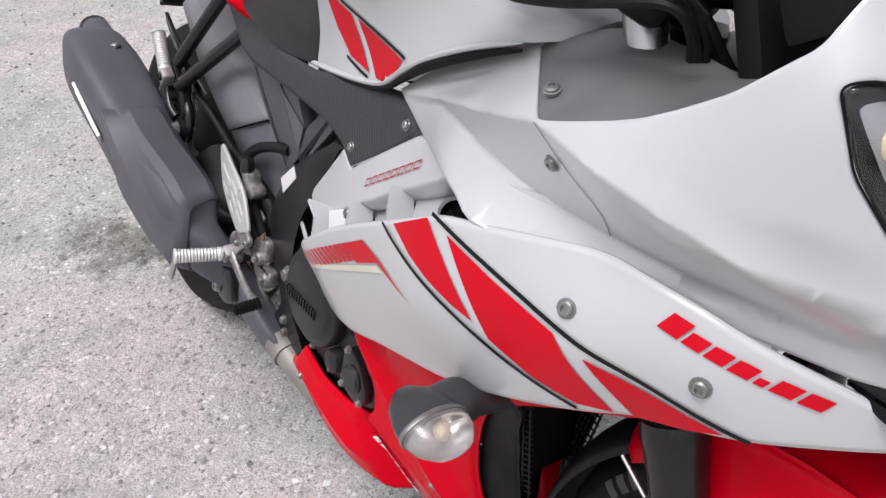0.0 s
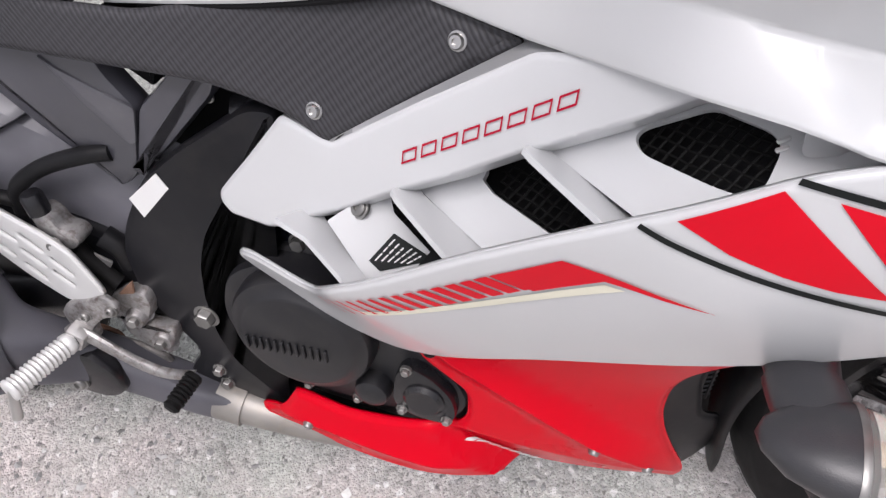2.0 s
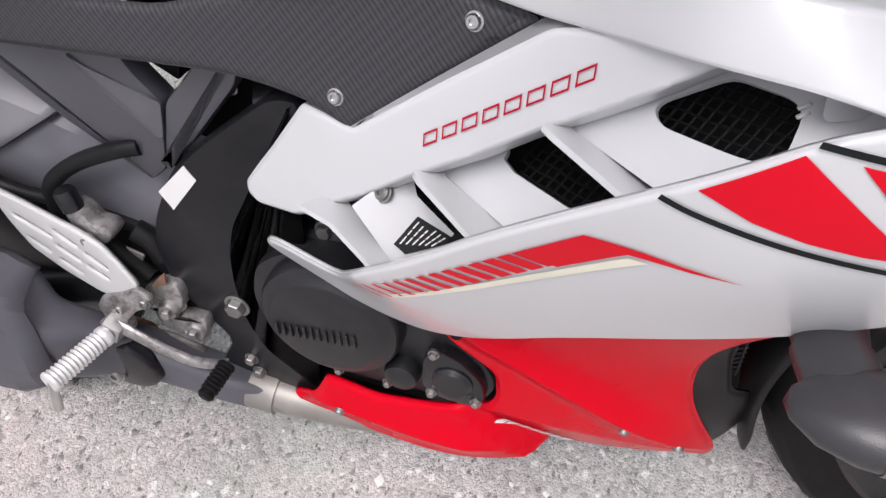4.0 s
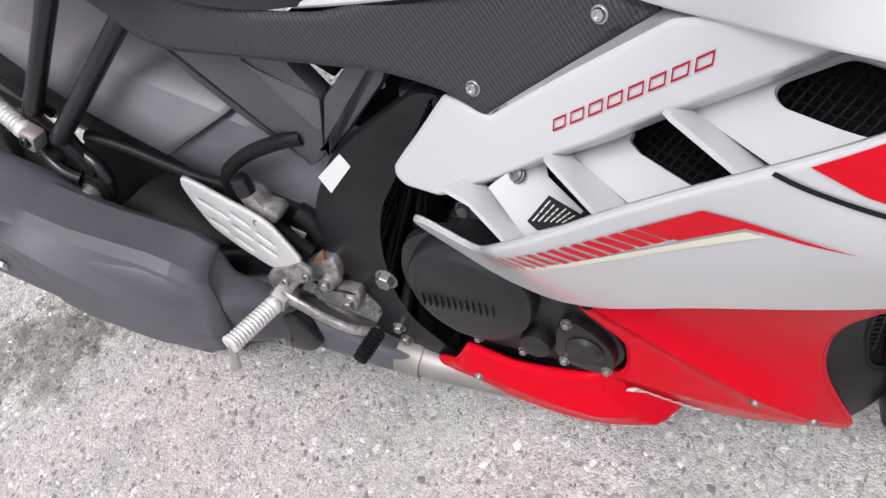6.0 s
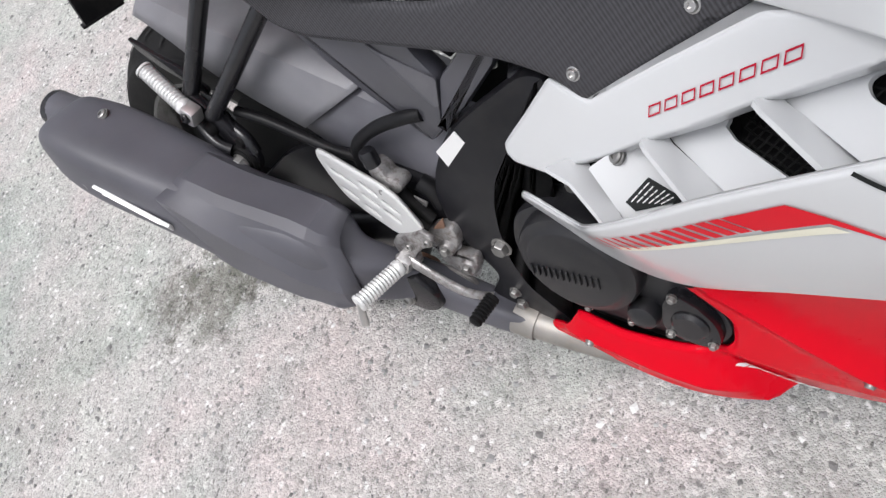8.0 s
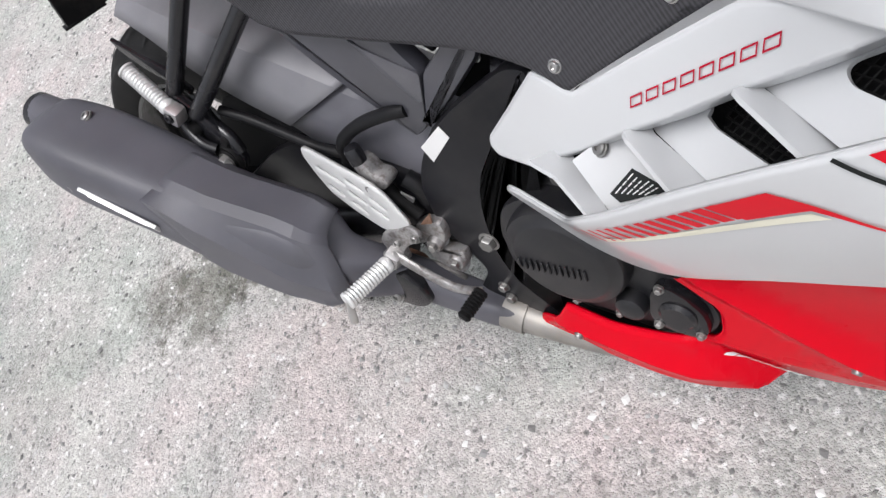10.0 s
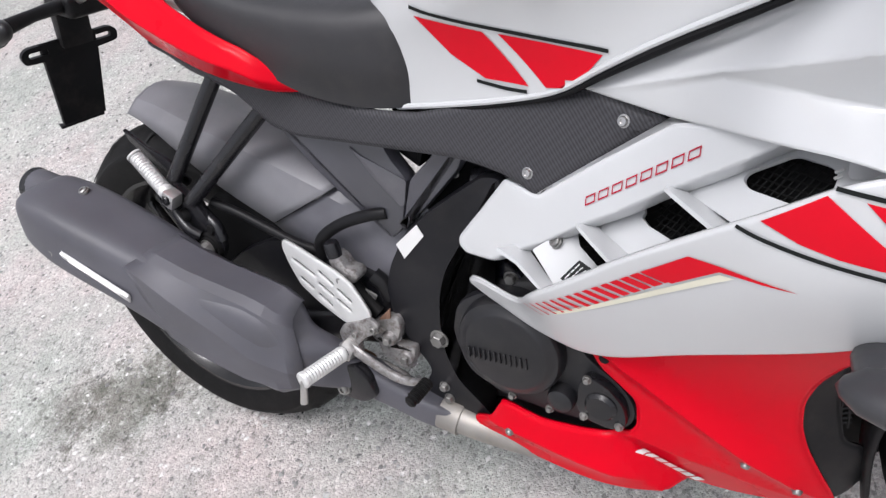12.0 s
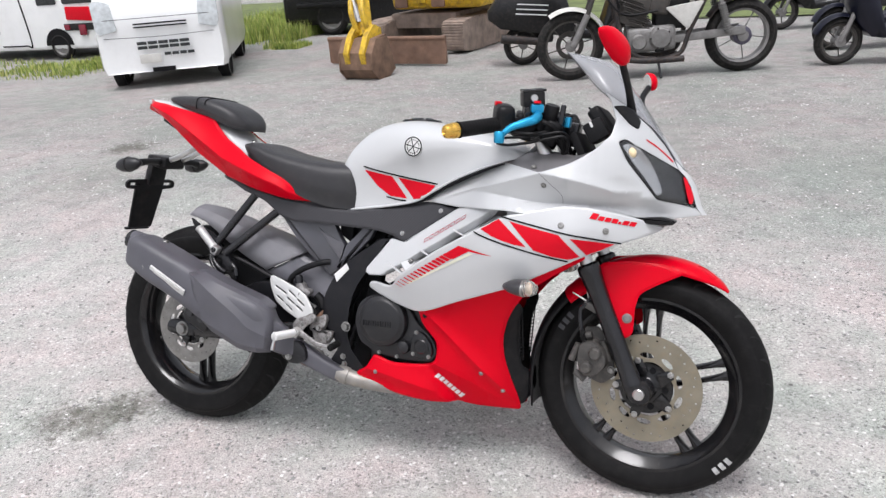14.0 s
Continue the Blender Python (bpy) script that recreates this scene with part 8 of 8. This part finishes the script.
scooter("black_scooter", (-.24, 7.12, 0), 20, CAR_BLACK, "black scooter with three white side stripes", 3)
scooter("navy_scooter", (2.92, 6.75, 0), 196, NAVY, "dark navy scooter parked beside other scooters", 0)
scooter("navy_scooter", (2.95, 7.75, 0), 200, NAVY, "dark scooter behind the navy one", 0)
scooter("black_scooter", (2.5, 9.6, 0), 200, CAR_BLACK, "black scooter at the far edge of the yard", 0)


# ---- loose grit and grass ----
def grit():
    """Loose stones a few millimetres across, scattered thicker in patches."""
    rng = np.random.default_rng(4)
    V, F_ = [], []
    base = np.array([(1, 0, 0), (0, 1, 0), (-1, 0, 0), (0, -1, 0), (0, 0, 1), (0, 0, -1), (.6, .6, .55), (-.6, .5, .5)], float)
    tri = [(0, 6, 4), (6, 1, 4), (1, 7, 4), (7, 2, 4), (2, 3, 4), (3, 0, 4), (0, 1, 6), (1, 2, 7), (1, 0, 5), (2, 1, 5), (3, 2, 5), (0, 3, 5)]
    made = 0
    while made < 46000:
        wide = made >= 16000
        x, y = (rng.uniform(-4.5, 4.5), rng.uniform(-1.6, 6.0)) if wide else (rng.uniform(-1.6, 2.6), rng.uniform(-1.3, 2.2))
        thick = noise.noise(Vector((x * 2.2, y * 2.2, 3.1))) * .5 + .5
        if rng.random() > thick ** 2 * 1.6 + .12:
            continue
        r = .0026 + .0052 * rng.random() ** 3 if wide else .0013 + .0042 * rng.random() ** 3.5
        s = base * np.array([r * rng.uniform(.8, 1.5), r * rng.uniform(.7, 1.2), r * rng.uniform(.4, .8)]) * rng.uniform(.85, 1.15, (8, 1))
        a_ = rng.uniform(0, 6.28)
        ca, sa = math.cos(a_), math.sin(a_)
        s = np.stack([s[:, 0] * ca - s[:, 1] * sa + x, s[:, 0] * sa + s[:, 1] * ca + y, s[:, 2] + r * .25], 1)
        k = len(V)
        V.extend(map(tuple, s))
        F_.extend((k + i, k + j, k + q) for i, j, q in tri)
        made += 1
    me = bpy.data.meshes.new("loose_grit")
    me.from_pydata(V, [], F_)
    m = material("grit_stone", (0.4, 0.4, 0.4), rough=0.85)
    n, l = m.node_tree.nodes, m.node_tree.links
    geo, ramp = n.new("ShaderNodeNewGeometry"), n.new("ShaderNodeValToRGB")
    els = ramp.color_ramp.elements
    els[0].color, els[1].color = (0.15, 0.145, 0.14, 1), (0.80, 0.79, 0.77, 1)
    els.new(0.55).color = (0.33, 0.325, 0.32, 1)
    l.new(geo.outputs["Random Per Island"], ramp.inputs["Fac"])
    l.new(ramp.outputs["Color"], n["Principled BSDF"].inputs["Base Color"])
    me.materials.append(m)
    return tagged(new("loose_grit", me), "loose grey grit strewn over the asphalt", "gravel", kind="stuff")


grit()


def grass(name, patches, count, high, label):
    """Blades in ragged patches: x0, x1, y0, y1."""
    rng = np.random.default_rng(9)
    V, F_ = [], []
    for _ in range(count):
        x0, x1, y0, y1 = patches[rng.integers(len(patches))]
        x, y = rng.uniform(x0, x1), rng.uniform(y0, y1)
        if noise.noise(Vector((x * 1.7, y * 1.7, 8.0))) < -.12 + rng.uniform(-.2, .2):
            continue
        h, a_, w = high * rng.uniform(.35, 1.2), rng.uniform(0, 6.28), rng.uniform(.003, .008)
        bx_, by_ = math.cos(a_) * h * rng.uniform(.1, .6), math.sin(a_) * h * rng.uniform(.1, .6)
        wx, wy = -math.sin(a_) * w, math.cos(a_) * w
        k = len(V)
        V += [(x - wx, y - wy, 0), (x + wx, y + wy, 0), (x + bx_ * .4 + wx * .8, y + by_ * .4 + wy * .8, h * .6), (x + bx_ * .4 - wx * .8, y + by_ * .4 - wy * .8, h * .6), (x + bx_, y + by_, h)]
        F_ += [(k, k + 1, k + 2, k + 3), (k + 3, k + 2, k + 4)]
    me = bpy.data.meshes.new(name)
    me.from_pydata(V, [], F_)
    m = material("grass_blade", (0.12, 0.20, 0.03), rough=0.6)
    n, l = m.node_tree.nodes, m.node_tree.links
    geo, ramp = n.new("ShaderNodeNewGeometry"), n.new("ShaderNodeValToRGB")
    els = ramp.color_ramp.elements
    els[0].color, els[1].color = (0.10, 0.17, 0.03, 1), (0.52, 0.48, 0.18, 1)
    els.new(0.6).color = (0.33, 0.42, 0.07, 1)
    l.new(geo.outputs["Random Per Island"], ramp.inputs["Fac"])
    l.new(ramp.outputs["Color"], n["Principled BSDF"].inputs["Base Color"])
    me.materials.append(m)
    return tagged(new(name, me), label, "grass", kind="stuff")


grass("tall_grass", [(-8.6, -6.3, 10.2, 14), (-7.2, -5.6, 9.5, 11.2), (-9, -3, 13, 17), (2, 9, 12.5, 16)], 30000, .28, "tall yellow-green grass at the edge of the yard")
grass("weeds", [(-10.5, -7.0, 6.3, 8.1), (-8.2, -7.4, 7.2, 8.4), (-5.6, -4.9, 8.8, 9.3), (-8.9, -7.2, 6.6, 7.6)], 7000, .09, "short weeds and dry grass on the gravel")
bm = bmesh.new()
bmesh.ops.create_grid(bm, x_segments=30, y_segments=12, size=1.0)
for v in bm.verts:
    v.co = Vector((v.co.x * 14 - 1, 15.5 + v.co.y * 4.5 + .6 * noise.noise(Vector((v.co.x * 6, v.co.y, 0))), .02 + .03 * noise.noise(v.co * 5)))
soil = settle(bm, "grass_soil", material("grassy_soil", (0.12, 0.15, 0.05), rough=0.9, vary=0.4, size=3))
tagged(soil, "grassy soil beyond the asphalt", "soil", kind="structure")
